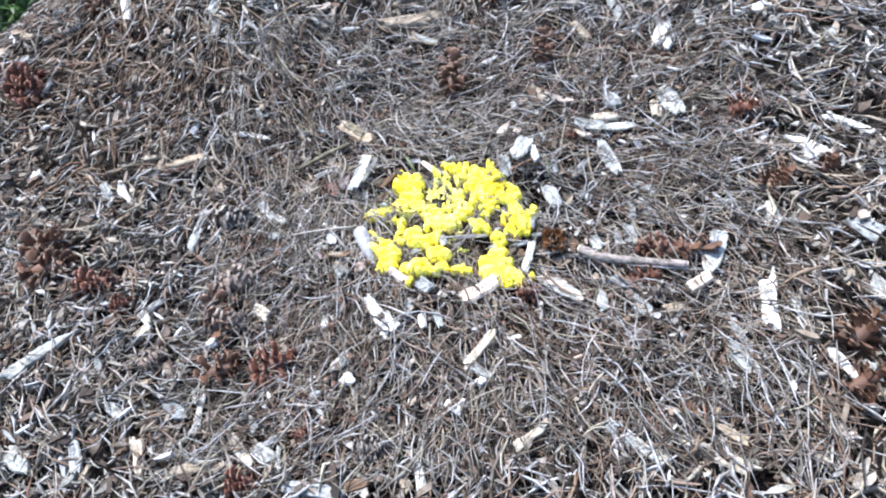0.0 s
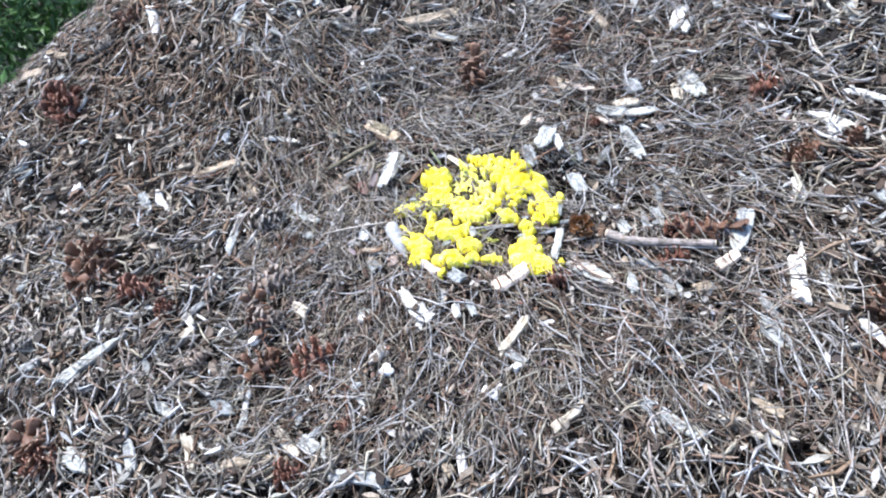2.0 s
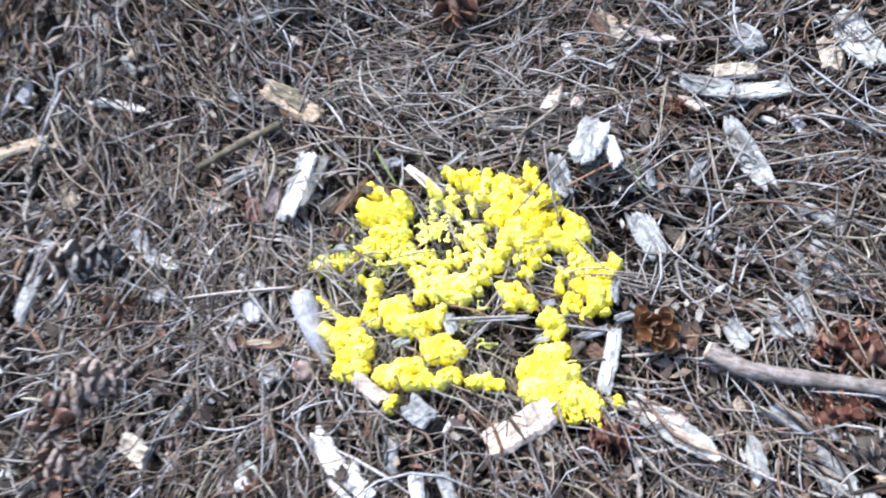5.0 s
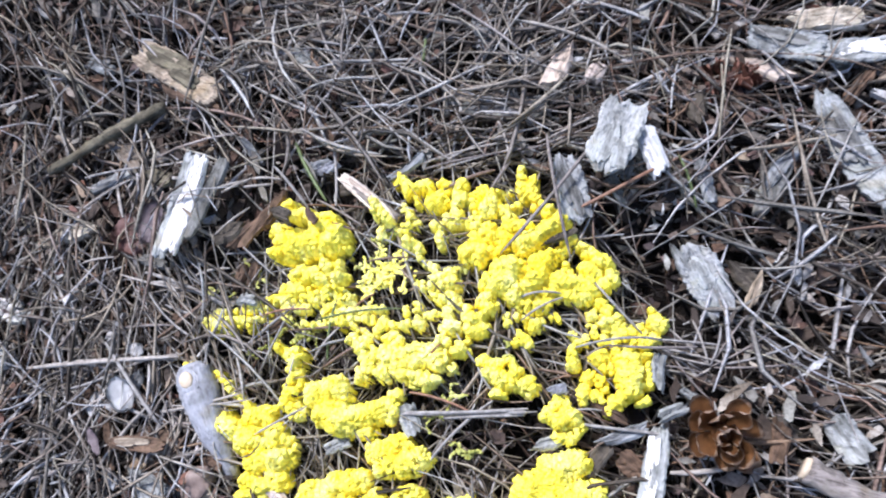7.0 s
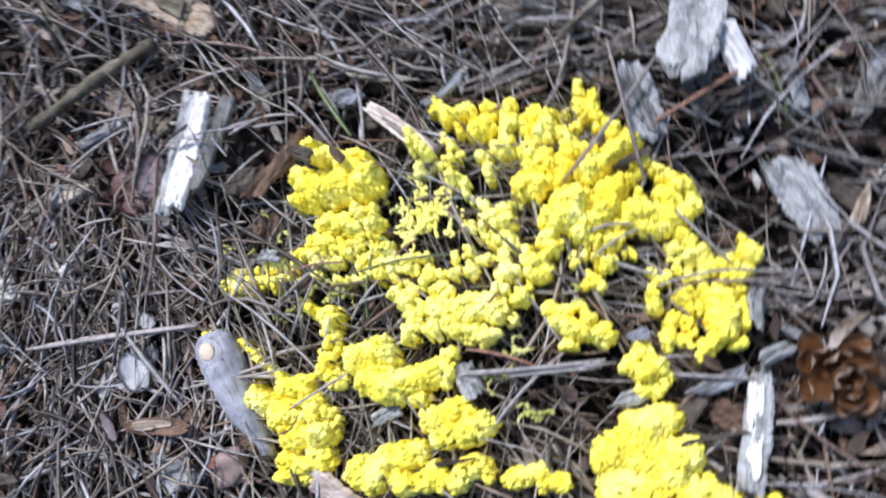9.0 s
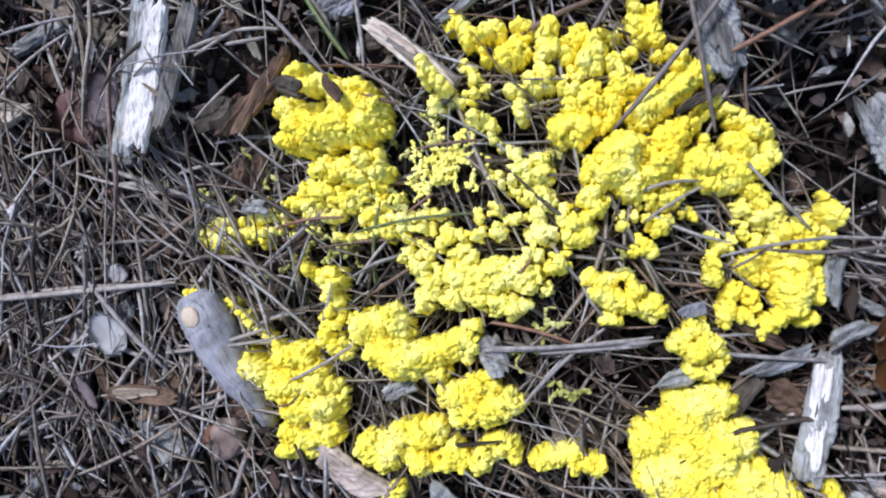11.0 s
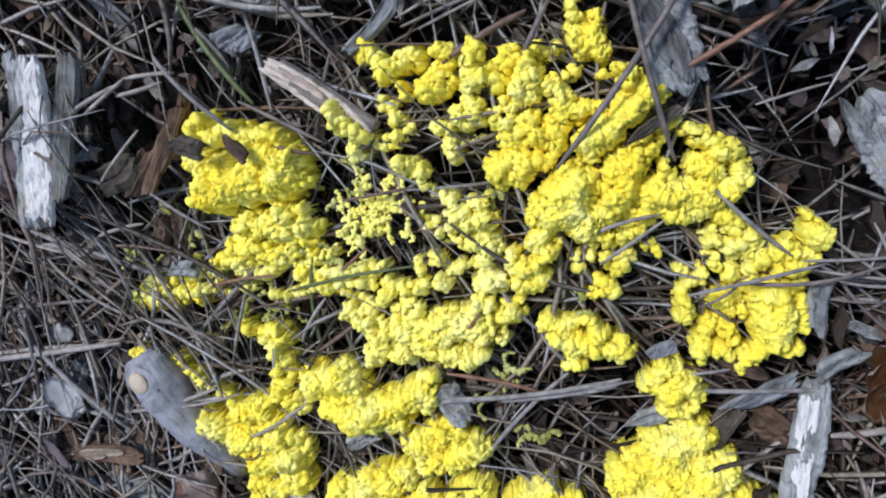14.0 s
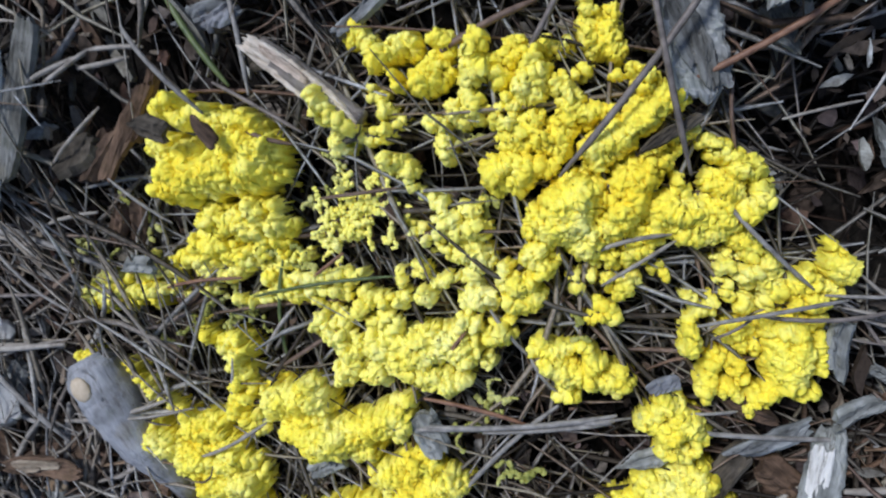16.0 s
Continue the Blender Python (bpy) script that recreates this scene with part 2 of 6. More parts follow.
def leaf_material():
    m, t, p = nodes_of("evergreen_leaves")
    geo = t.nodes.new("ShaderNodeNewGeometry")
    t.links.new(ramp_node(t, [(0.0, (0.016, 0.045, 0.01)), (0.5, (0.05, 0.13, 0.028)), (0.85, (0.095, 0.21, 0.045)), (1.0, (0.15, 0.28, 0.06))], geo.outputs["Random Per Island"]), p.inputs["Base Color"])
    p.inputs["Roughness"].default_value = 0.4
    return m


GREEN = leaf_material()
SHRUB_BARK = plain_material("shrub_bark", (0.06, 0.045, 0.03), (0.14, 0.11, 0.08), 0.85, 60)


# ---- helpers of the scene ----
def surf(x, y):
    """Height of the litter's top on the mound."""
    x, y = np.asarray(x, float), np.asarray(y, float)
    back, left = np.maximum(0, y - 0.1), np.maximum(0, -0.35 - x)
    brow = np.maximum(0, -0.6 * x + 0.7 * y - 0.745)
    z = -0.0153 + 0.0078 * x - 0.0067 * y + 0.1807 * back + 0.0293 * np.exp(-(x * x + (y - 0.06) ** 2) / 0.13**2) - 0.0587 * back * np.maximum(x, -1.4)
    z = z - 0.08 * left**2 - 3.2 * brow**2 + 0.05 * np.exp(-((x + 0.28) ** 2 + (y - 0.42) ** 2) / 0.2**2)
    z = z + 0.018 * np.exp(-((x + 0.116) ** 2 + (y - 0.062) ** 2) / 0.034**2) + 0.013 * np.exp(-((x - 0.102) ** 2 + (y - 0.070) ** 2) / 0.032**2)  # small heaps
    far = np.hypot(x, y - 0.2)
    fall = np.clip((far - 1.5) / 1.3, 0, 1)
    z = np.maximum(z, -0.62)
    return z * (1 - fall) + (-0.62) * fall


def ripple(x, y):
    """Small humps and hollows of the loose litter."""
    return 0.004 * np.sin(23 * x + 3 * np.sin(9 * y)) * np.sin(27 * y + 2 * np.sin(13 * x)) + 0.002 * np.sin(61 * x + 47 * y)


def at(x, y, lift):
    return (x, y, float(surf(x, y)) + lift)


def mesh_of(name, verts, tris, smooth=True):
    """A mesh from arrays of places and triangles."""
    me = bpy.data.meshes.new(name)
    tris = np.asarray(tris, np.int32)
    me.vertices.add(len(verts))
    me.vertices.foreach_set("co", np.asarray(verts, np.float32).ravel())
    me.loops.add(tris.size)
    me.loops.foreach_set("vertex_index", tris.ravel())
    me.polygons.add(len(tris))
    me.polygons.foreach_set("loop_start", np.arange(0, tris.size, 3, dtype=np.int32))
    me.polygons.foreach_set("use_smooth", np.full(len(tris), smooth))
    me.update(calc_edges=True)
    return me


def linked(name, me, material, parent=None, label=""):
    me.materials.append(material)
    ob = new(name, me)
    ob.parent = parent
    return tagged(ob, label)


def part(name, bm, material, parent=None, label="", smooth=True):
    me = bpy.data.meshes.new(name)
    for f in bm.faces:
        f.smooth = smooth
    bm.to_mesh(me)
    bm.free()
    return linked(name, me, material, parent, label)


def ico(level):
    bm = bmesh.new()
    bmesh.ops.create_icosphere(bm, subdivisions=level, radius=1)
    v = np.array([tuple(x.co) for x in bm.verts])
    f = np.array([[x.index for x in y.verts] for y in bm.faces])
    bm.free()
    return v, f


BALL = {n: ico(n) for n in (1, 2)}


def strips(a, ang, length, width, bend, z0, z1, segments, follow):
    """Many bent three-sided needles at once: their middles, headings, sizes, and the heights of their two ends over the litter."""
    n = len(a)
    s = np.linspace(-0.5, 0.5, segments + 1)
    along = s[None, :] * length[:, None]
    side = bend[:, None] * (s[None, :] ** 2 - 0.08) * length[:, None]
    ca, sa = np.cos(ang)[:, None], np.sin(ang)[:, None]
    x = a[:, :1] + along * ca - side * sa
    y = a[:, 1:2] + along * sa + side * ca
    mid = z0[:, None] + (z1 - z0)[:, None] * (s[None, :] + 0.5) + 0.10 * np.abs(bend)[:, None] * length[:, None] * (0.25 - s[None, :] ** 2)
    ground = surf(x, y) + ripple(x, y) if follow else surf(a[:, 0], a[:, 1])[:, None] + 0 * x
    z = ground + mid
    taper = 0.5 * width[:, None] * np.where(np.abs(s) > 0.49, 0.35, 1.0)[None, :]
    px, py = -sa * taper, ca * taper
    rows = np.stack([
        np.stack([x + px, y + py, z - 0.3 * taper], -1),
        np.stack([x - px, y - py, z - 0.3 * taper], -1),
        np.stack([x, y, z + 0.8 * taper], -1)], 2)
    verts = rows.reshape(-1, 3)
    k = np.arange(segments)[:, None] * 3
    one = np.concatenate([np.stack([k[:, 0] + i, k[:, 0] + 3 + i, k[:, 0] + 3 + j, k[:, 0] + i, k[:, 0] + 3 + j, k[:, 0] + j], 1).reshape(-1, 3) for i, j in ((0, 1), (1, 2), (2, 0))])
    one = one[:, ::-1]
    tris = (np.arange(n)[:, None, None] * 3 * (segments + 1) + one[None]).reshape(-1, 3)
    return verts, tris


# ---- ground ----
def graded(inner, outer, step):
    near = np.arange(-inner, inner + step / 2, step)
    far = inner * (outer / inner) ** (np.arange(1, 19) / 18)
    return np.concatenate([-far[::-1], near, far])


def ground():
    xs = graded(1.9, 180, 0.022) - 0.15
    ys = graded(1.9, 180, 0.022) + 0.25
    gx, gy = np.meshgrid(xs, ys)
    n, w = gx.size, len(xs)
    z = surf(gx, gy) + ripple(gx, gy) - 0.042 + 0.004 * np.sin(97 * gx + 31 * gy) * np.sin(83 * gy - 41 * gx) * (np.hypot(gx, gy) < 2)
    i = (np.arange(len(ys) - 1)[:, None] * w + np.arange(w - 1)[None]).ravel()
    tris = np.concatenate([np.stack([i, i + 1, i + w + 1], 1), np.stack([i, i + w + 1, i + w], 1)])
    return tagged(linked("ground", mesh_of("ground", np.stack([gx, gy, z], -1).reshape(-1, 3), tris), SOIL), "dark crumbly soil and rotted mulch of a low mound", "ground", kind="structure")


ground()


# ---- loose litter ----
def spread(n, x0, x1, y0, y1):
    return np.stack([rng.uniform(x0, x1, n), rng.uniform(y0, y1, n)], 1)


# dark hollows between the pieces near the mould
HOLLOWS = [(0.102, 0.013, 0.013), (-0.101, 0.049, 0.012), (-0.140, 0.104, 0.014), (-0.089, 0.042, 0.010), (0.025, -0.024, 0.007), (-0.010, 0.007, 0.008), (-0.103, 0.060, 0.010), (0.153, 0.092, 0.012), (0.135, -0.079, 0.011), (0.048, 0.037, 0.007), (0.073, -0.071, 0.010), (0.093, 0.046, 0.012), (-0.010, 0.074, 0.010), (0.106, -0.043, 0.012), (-0.075, 0.078, 0.012), (0.045, 0.065, 0.010), (0.104, -0.002, 0.010), (0.038, -0.066, 0.008), (0.062, 0.060, 0.007), (-0.082, 0.073, 0.010), (0.110, 0.030, 0.014), (0.116, -0.004, 0.012), (0.122, 0.015, 0.014), (0.126, -0.032, 0.010), (-0.100, 0.076, 0.014), (-0.072, 0.060, 0.012), (-0.112, 0.056, 0.012), (-0.060, 0.086, 0.012), (0.158, 0.079, 0.012), (0.175, 0.046, 0.012), (0.156, 0.029, 0.010), (0.112, 0.029, 0.010), (0.160, 0.123, 0.012)]


def value_noise(x, y, size, k):
    """Smooth random values between -1 and 1, one every size metres."""
    table = np.random.default_rng(400 + k).uniform(-1, 1, (64, 64))
    u, v = x / size + 1000.3 + 7 * k, y / size + 1000.7
    i, j = np.floor(u).astype(int), np.floor(v).astype(int)
    a, b = u - i, v - j
    a, b = a * a * (3 - 2 * a), b * b * (3 - 2 * b)
    near_row = table[i % 64, j % 64] * (1 - a) + table[(i + 1) % 64, j % 64] * a
    far_row = table[i % 64, (j + 1) % 64] * (1 - a) + table[(i + 1) % 64, (j + 1) % 64] * a
    return near_row * (1 - b) + far_row * b


def open_spots(a, share):
    """Keeps fewer of the top needles where the litter lies open."""
    low = np.sin(71 * a[:, 0] + 2.1 * np.sin(40 * a[:, 1])) * np.sin(64 * a[:, 1] + 1.7 * np.sin(47 * a[:, 0]))
    keep = rng.random(len(a)) < np.clip(share + 0.75 * low, 0.12, 1)
    for x, y, r in HOLLOWS:
        keep &= (np.hypot(a[:, 0] - x, a[:, 1] - y) > r * 1.35) | (rng.random(len(a)) < 0.34)
    return a[keep]


def headings(a):
    """Needles lie every way, but lean towards one heading in each stretch."""
    lean = 1.2 + 1.5 * np.sin(3.1 * a[:, 0] + 1.0) + 1.3 * np.sin(2.7 * a[:, 1] + 0.6 * a[:, 0])
    return np.where(rng.random(len(a)) < 0.45, lean + rng.normal(0, 0.5, len(a)), rng.uniform(0, np.pi, len(a)))


def needle_bed(name, a, wide, segments, low, high, material, label, curl=0.26, short=0.022, long=0.078, bunch=1):
    """A bed of needles; with a bunch above one they lie in loose tufts that share a heading."""
    way = headings(a)
    if bunch > 1:
        a, way = np.repeat(a, bunch, 0), np.repeat(way, bunch)
        a, way = a + rng.normal(0, 0.005, a.shape), way + rng.normal(0, 0.28, len(a))
    n = len(a)
    length = rng.uniform(short, long, n)
    lift = low + (high - low) * rng.random(n) ** 0.8
    tilt = rng.normal(0, 0.0035, n)
    v, f = strips(a, way, length, wide * (0.45 + 1.1 * rng.random(n) ** 2.0), rng.normal(0, curl, n), lift - tilt, lift + tilt, segments, True)
    return tagged(linked(name, mesh_of(name, v, f), material), label, "pine needles", kind="stuff")


def near_fungus(a):
    return ((a[:, 0] - 0.0) / 0.118) ** 2 + ((a[:, 1] + 0.012) / 0.095) ** 2 < 1


# lower layer of rotted needles; their blackened colour adds shade between the top ones
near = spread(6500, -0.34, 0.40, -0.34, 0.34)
needle_bed("needle_litter", near, 0.0018, 2, -0.038, -0.016, ROTTED_SHADE, "rotted needles of the lower litter, blackened to deepen gap shade")
near = open_spots(spread(18500, -0.34, 0.40, -0.34, 0.34), 0.75)
under = near_fungus(near)
loose = near[~under]
tint = rng.random(len(loose)) < 0.22
needle_bed("needle_litter", loose[~tint], 0.0018, 3, -0.028, 0.005, NEEDLE, "loose bed of dead grey-brown pine needles", 0.65, 0.014, 0.07)
needle_bed("needle_litter", loose[tint], 0.0016, 3, -0.028, 0.005, BROWNED, "brown dead pine needles among grey ones", 0.65, 0.014, 0.065)
needle_bed("needle_litter", near[under], 0.0013, 4, -0.022, 0.0, NEEDLE, "dead pine needles matted beneath the slime mould")


over = spread(1500, -0.34, 0.40, -0.34, 0.34)
over = over[(over[:, 0] / 0.145) ** 2 + ((over[:, 1] + 0.012) / 0.12) ** 2 > 1]
needle_bed("needle_litter", over, 0.0016, 4, 0.004, 0.010, NEEDLE, "few loose needles lying over chips and cones", 0.4, 0.03, 0.085)

PALE_NEEDLE = litter_material("pale_dry_needles", [(0.0, (0.16, 0.13, 0.105)), (0.35, (0.34, 0.31, 0.28)), (0.65, (0.44, 0.38, 0.29)), (0.9, (0.52, 0.51, 0.49)), (1.0, (0.62, 0.61, 0.58))])
needle_bed("needle_litter", spread(150, -0.08, 0.115, 0.085, 0.18), 0.0017, 4, 0.0, 0.009, PALE_NEEDLE, "loose pale dry needles behind the slime mould", 0.4, 0.03, 0.075)
needle_bed("needle_litter", spread(180, -0.214, -0.084, -0.066, 0.023), 0.0016, 4, 0.0, 0.008, PALE_NEEDLE, "pale dry needles tangled beside the branch piece", 0.4, 0.02, 0.06)


def on_mound(a):
    """The broad top and front of the mound, with an uneven rim."""
    turn = np.arctan2(a[:, 1] - 0.12, a[:, 0] + 0.12)
    return ((a[:, 0] + 0.12) / 1.0) ** 2 + ((a[:, 1] - 0.12) / 0.68) ** 2 < 1 + 0.12 * np.sin(7 * turn) + 0.1 * np.sin(17 * turn)


def seen_side(a):
    return a[((np.abs(a[:, 0] - 0.03) > 0.35) | (np.abs(a[:, 1]) > 0.32)) & on_mound(a)]


def browned(a):
    """The stretch of mound where the litter is browner."""
    d = ((a[:, 0] + 0.62) / 0.28) ** 2 + ((a[:, 1] - 0.32) / 0.25) ** 2
    return rng.random(len(a)) < 0.75 * np.exp(-(d**2)) + 0.12


AROUND = (-1.25, 1.0, -0.65, 0.9)
needle_bed("needle_litter", seen_side(spread(24000, *AROUND)), 0.003, 1, -0.036, -0.014, ROTTED_SHADE, "rotted needles under the mound's top litter, blackened as gap shade")
top = seen_side(spread(23000, *AROUND))
top = top[value_noise(top[:, 0], top[:, 1], 0.015, 21) + 0.5 * value_noise(top[:, 0], top[:, 1], 0.05, 22) > rng.uniform(-0.65, 0.1, len(top))]
brown = browned(top)
needle_bed("needle_litter", top[~brown], 0.0039, 2, -0.034, 0.008, NEEDLE, "grey and straw pine needles covering the mulch mound", 0.6, 0.016, 0.062, 3)
needle_bed("needle_litter", top[brown], 0.0039, 2, -0.034, 0.008, BROWNED, "brown decayed pine needles tufted over the mound", 0.6, 0.016, 0.058, 3)
needle_bed("needle_litter", seen_side(spread(4200, *AROUND)), 0.0024, 2, 0.004, 0.013, NEEDLE, "loose pine needles fallen over chips and cones", 0.4, 0.02, 0.07)
edge = spread(20000, -1.9, 1.6, -1.3, 2.0)
edge = edge[np.hypot(edge[:, 0] + 0.15, edge[:, 1] - 0.35) < 1.5 + 0.12 * np.sin(9 * np.arctan2(edge[:, 1] - 0.35, edge[:, 0] + 0.15))]
needle_bed("needle_litter", edge[~on_mound(edge)], 0.0046, 1, -0.018, 0.004, NEEDLE, "grey pine needles on the far sides of the mound")


def crumbs(n, box, small, large, slim=(0.25, 0.7), low=-0.013, high=0.0):
    """Flat broken bits of bark, scale and leaf."""
    a = spread(n, *box)
    if box[1] - box[0] > 1:
        a = seen_side(a)
        n = len(a)
    k = 9
    ang = (np.arange(k) + rng.uniform(-0.3, 0.3, (n, k))) * 2 * np.pi / k + rng.uniform(0, 6, (n, 1))
    size = small + (large - small) * rng.random(n) ** 2.5
    rx, ry = size[:, None] * rng.uniform(0.35, 1.2, (n, k)), size[:, None] * rng.uniform(*slim, (n, 1)) * rng.uniform(0.6, 1.15, (n, k))
    turn = rng.uniform(0, 2 * np.pi, (n, 1))
    u, v = rx * np.cos(ang), ry * np.sin(ang)
    x, y = a[:, :1] + u * np.cos(turn) - v * np.sin(turn), a[:, 1:] + u * np.sin(turn) + v * np.cos(turn)
    slope = rng.normal(0, 0.3, (n, 2))
    base = surf(a[:, 0], a[:, 1])[:, None] + ripple(a[:, :1], a[:, 1:]) + rng.uniform(low, high, (n, 1)) - 0.014 * near_fungus(a)[:, None]
    z = base + slope[:, :1] * u + slope[:, 1:] * v
    thick = size[:, None] * 0.16
    top = np.stack([x, y, z + thick], -1)
    bottom = np.stack([x, y, z - thick], -1)
    verts = np.concatenate([top, bottom], 1).reshape(-1, 3)
    one = [(0, i, i + 1) for i in range(1, k - 1)] + [q for i in range(k) for j in [(i + 1) % k] for q in ((i, i + k, j), (j, i + k, j + k))]
    tris = (np.arange(n)[:, None, None] * 2 * k + np.array(one)[None]).reshape(-1, 3)
    return verts, tris


v, f = crumbs(6500, (-0.34, 0.40, -0.34, 0.34), 0.0018, 0.0085, (0.22, 0.6), -0.022, 0.0015)
tagged(linked("litter_crumbs", mesh_of("litter_crumbs", v, f, False), CRUMB), "brown crumbs of bark and cone scales", "litter", kind="stuff")
v, f = crumbs(11000, AROUND, 0.004, 0.016, (0.22, 0.6), -0.016, 0.005)
tagged(linked("litter_crumbs", mesh_of("litter_crumbs", v, f, False), CRUMB), "scattered bark bits over the mulch mound", "litter", kind="stuff")
SCRAP = litter_material("leaf_and_bark_scraps", [(0.0, (0.05, 0.033, 0.026)), (0.25, (0.13, 0.07, 0.048)), (0.42, (0.24, 0.175, 0.125)), (0.56, (0.20, 0.15, 0.15)), (0.70, (0.19, 0.085, 0.055)), (0.83, (0.40, 0.33, 0.24)), (1.0, (0.45, 0.44, 0.42))])
v, f = crumbs(2600, (-0.30, 0.36, -0.30, 0.30), 0.0014, 0.0062, (0.25, 0.7), -0.009, 0.003)
tagged(linked("leaf_scraps", mesh_of("leaf_scraps", v, f, False), SCRAP), "brown, purple and tan scraps of leaf and bark on the needles", "litter", kind="stuff")
BARK_STOPS = [(0.0, (0.028, 0.021, 0.021)), (0.3, (0.065, 0.047, 0.045)), (0.55, (0.11, 0.085, 0.083)), (0.75, (0.10, 0.055, 0.04)), (0.9, (0.16, 0.12, 0.10)), (1.0, (0.21, 0.18, 0.165))]
BARK_BITS, BARK_PIECE = litter_material("bark_flakes", BARK_STOPS), litter_material("bark_flake", BARK_STOPS, True)
v, f = crumbs(1500, (-0.34, 0.40, -0.34, 0.34), 0.003, 0.0115, (0.3, 0.7), -0.026, -0.004)
k = 18
pieces = v.reshape(-1, k, 3)
centre, girth = pieces.mean(1), np.ptp(pieces[..., :2], axis=1).max(1)
order = np.argsort(-girth * (np.hypot(centre[:, 0] - 0.02, centre[:, 1]) < 0.24))
for one in order[:260]:  # the larger flakes round the mould, each by itself
    ob = linked("bark_flake", mesh_of("bark_flake", pieces[one] - centre[one], f[: len(f) // len(pieces)], False), BARK_PIECE)
    ob.location = centre[one]
    tagged(ob, "flat purple-brown bark flake lying between needles" if girth[one] > 0.014 else "small purple-brown bark flake between pine needles", "bark flake", "bark flakes round the mould")
rest = pieces[order[260:]].reshape(-1, 3)
tagged(linked("bark_flakes", mesh_of("bark_flakes", rest, f[: len(f) // len(pieces) * (len(pieces) - 260)], False), BARK_BITS), "purple-brown flakes of bark between the needles", "bark flakes", kind="stuff")
v, f = crumbs(2600, (-0.34, 0.40, -0.34, 0.34), 0.003, 0.0105, (0.12, 0.35), -0.016, 0.003)
tagged(linked("wood_shreds", mesh_of("wood_shreds", v, f, False), SHRED), "small grey and pale shreds of wood", "wood shreds", kind="stuff")
v, f = crumbs(15000, AROUND, 0.005, 0.017, (0.1, 0.3), -0.016, 0.006)
tagged(linked("wood_shreds", mesh_of("wood_shreds", v, f, False), SHRED), "pale and grey wood shreds over the mound", "wood shreds", kind="stuff")


# ---- wood chips ----
def chip_mesh(length, width, seed):
    """A split splinter of wood: ragged ends, ridged top, flat underside."""
    r = np.random.default_rng(seed)
    stations, across = (17, 11) if length > 0.026 else (11, 7)
    thick = min(0.0085, 0.0009 + 0.25 * width)
    even = min(1.0, length / (3 * width))
    s = np.linspace(-1, 1, stations)
    left = 0.5 * width * (0.9 + 0.26 * even * np.cumsum(r.normal(0, 0.32, stations)).clip(-1, 1))
    right = 0.5 * width * (0.9 + 0.26 * even * np.cumsum(r.normal(0, 0.32, stations)).clip(-1, 1))
    reach, point = [], []
    for _ in range(2):  # each end is cut blunt, slanting, or torn to a point
        kind = r.choice(3, p=(0.45, 0.3, 0.25))
        reach.append((0.1, 0.15, 0.55)[kind])
        point.append((r.uniform(0.8, 1.0), r.uniform(0.7, 0.95), r.uniform(0.2, 0.5))[kind])
    endness = np.where(s < 0, 1 - (1 - point[0]) * np.maximum(0, -s - 1 + reach[0]) / reach[0], 1 - (1 - point[1]) * np.maximum(0, s - 1 + reach[1]) / reach[1])
    slant = r.normal(0, 0.3, 2) * min(width, 0.35 * length)
    sway = 0.04 * length * r.normal(0, 0.5) * (s**2 - 0.4)
    rough_end = r.normal(0, min(0.05 * length, 0.11 * width), (2, across)) + slant[:, None] * np.linspace(-1, 1, across)
    ridge = np.convolve(r.normal(0, 0.15, across + 2), (0.3, 0.4, 0.3), 'valid') if across > 7 else r.normal(0, 0.24, across)
    arch = r.normal(0, 0.05) * length * (s**2 - 0.3)
    verts = []
    for layer in (1, 0):
        for i in range(stations):
            for j in range(across):
                u = 2 * j / (across - 1) - 1
                y = (left[i] if u < 0 else right[i]) * u * endness[i] + sway[i]
                x = 0.5 * length * s[i]
                if i in (0, stations - 1):
                    x += rough_end[0 if i == 0 else 1, j]
                edge = max(0.0, abs(u) - 0.7) / 0.3
                top = thick * (0.85 - 0.55 * edge**2 + 0.5 * ridge[j] * (1 - 0.5 * edge) + (0.04 if across > 7 else 0.1) * r.normal())
                z = arch[i] + (max(top, 0.15 * thick) if layer else -0.15 * thick * (1 - edge))
                verts.append((x, y, z))
    n = stations * across
    tris = []
    for i in range(stations - 1):
        for j in range(across - 1):
            a = i * across + j
            tris += [(a, a + across, a + across + 1), (a, a + across + 1, a + 1)]
            b = a + n
            tris += [(b, b + across + 1, b + across), (b, b + 1, b + across + 1)]
    rim = [i * across for i in range(stations)] + [(stations - 1) * across + j for j in range(1, across)] + [i * across + across - 1 for i in range(stations - 2, -1, -1)] + list(range(across - 2, 0, -1))
    for a, b in zip(rim, rim[1:] + rim[:1]):
        tris += [(a, a + n, b), (b, a + n, b + n)]
    return mesh_of("wood_chip", np.array(verts), np.array(tris)[:, ::-1], False)


chip_count = 0


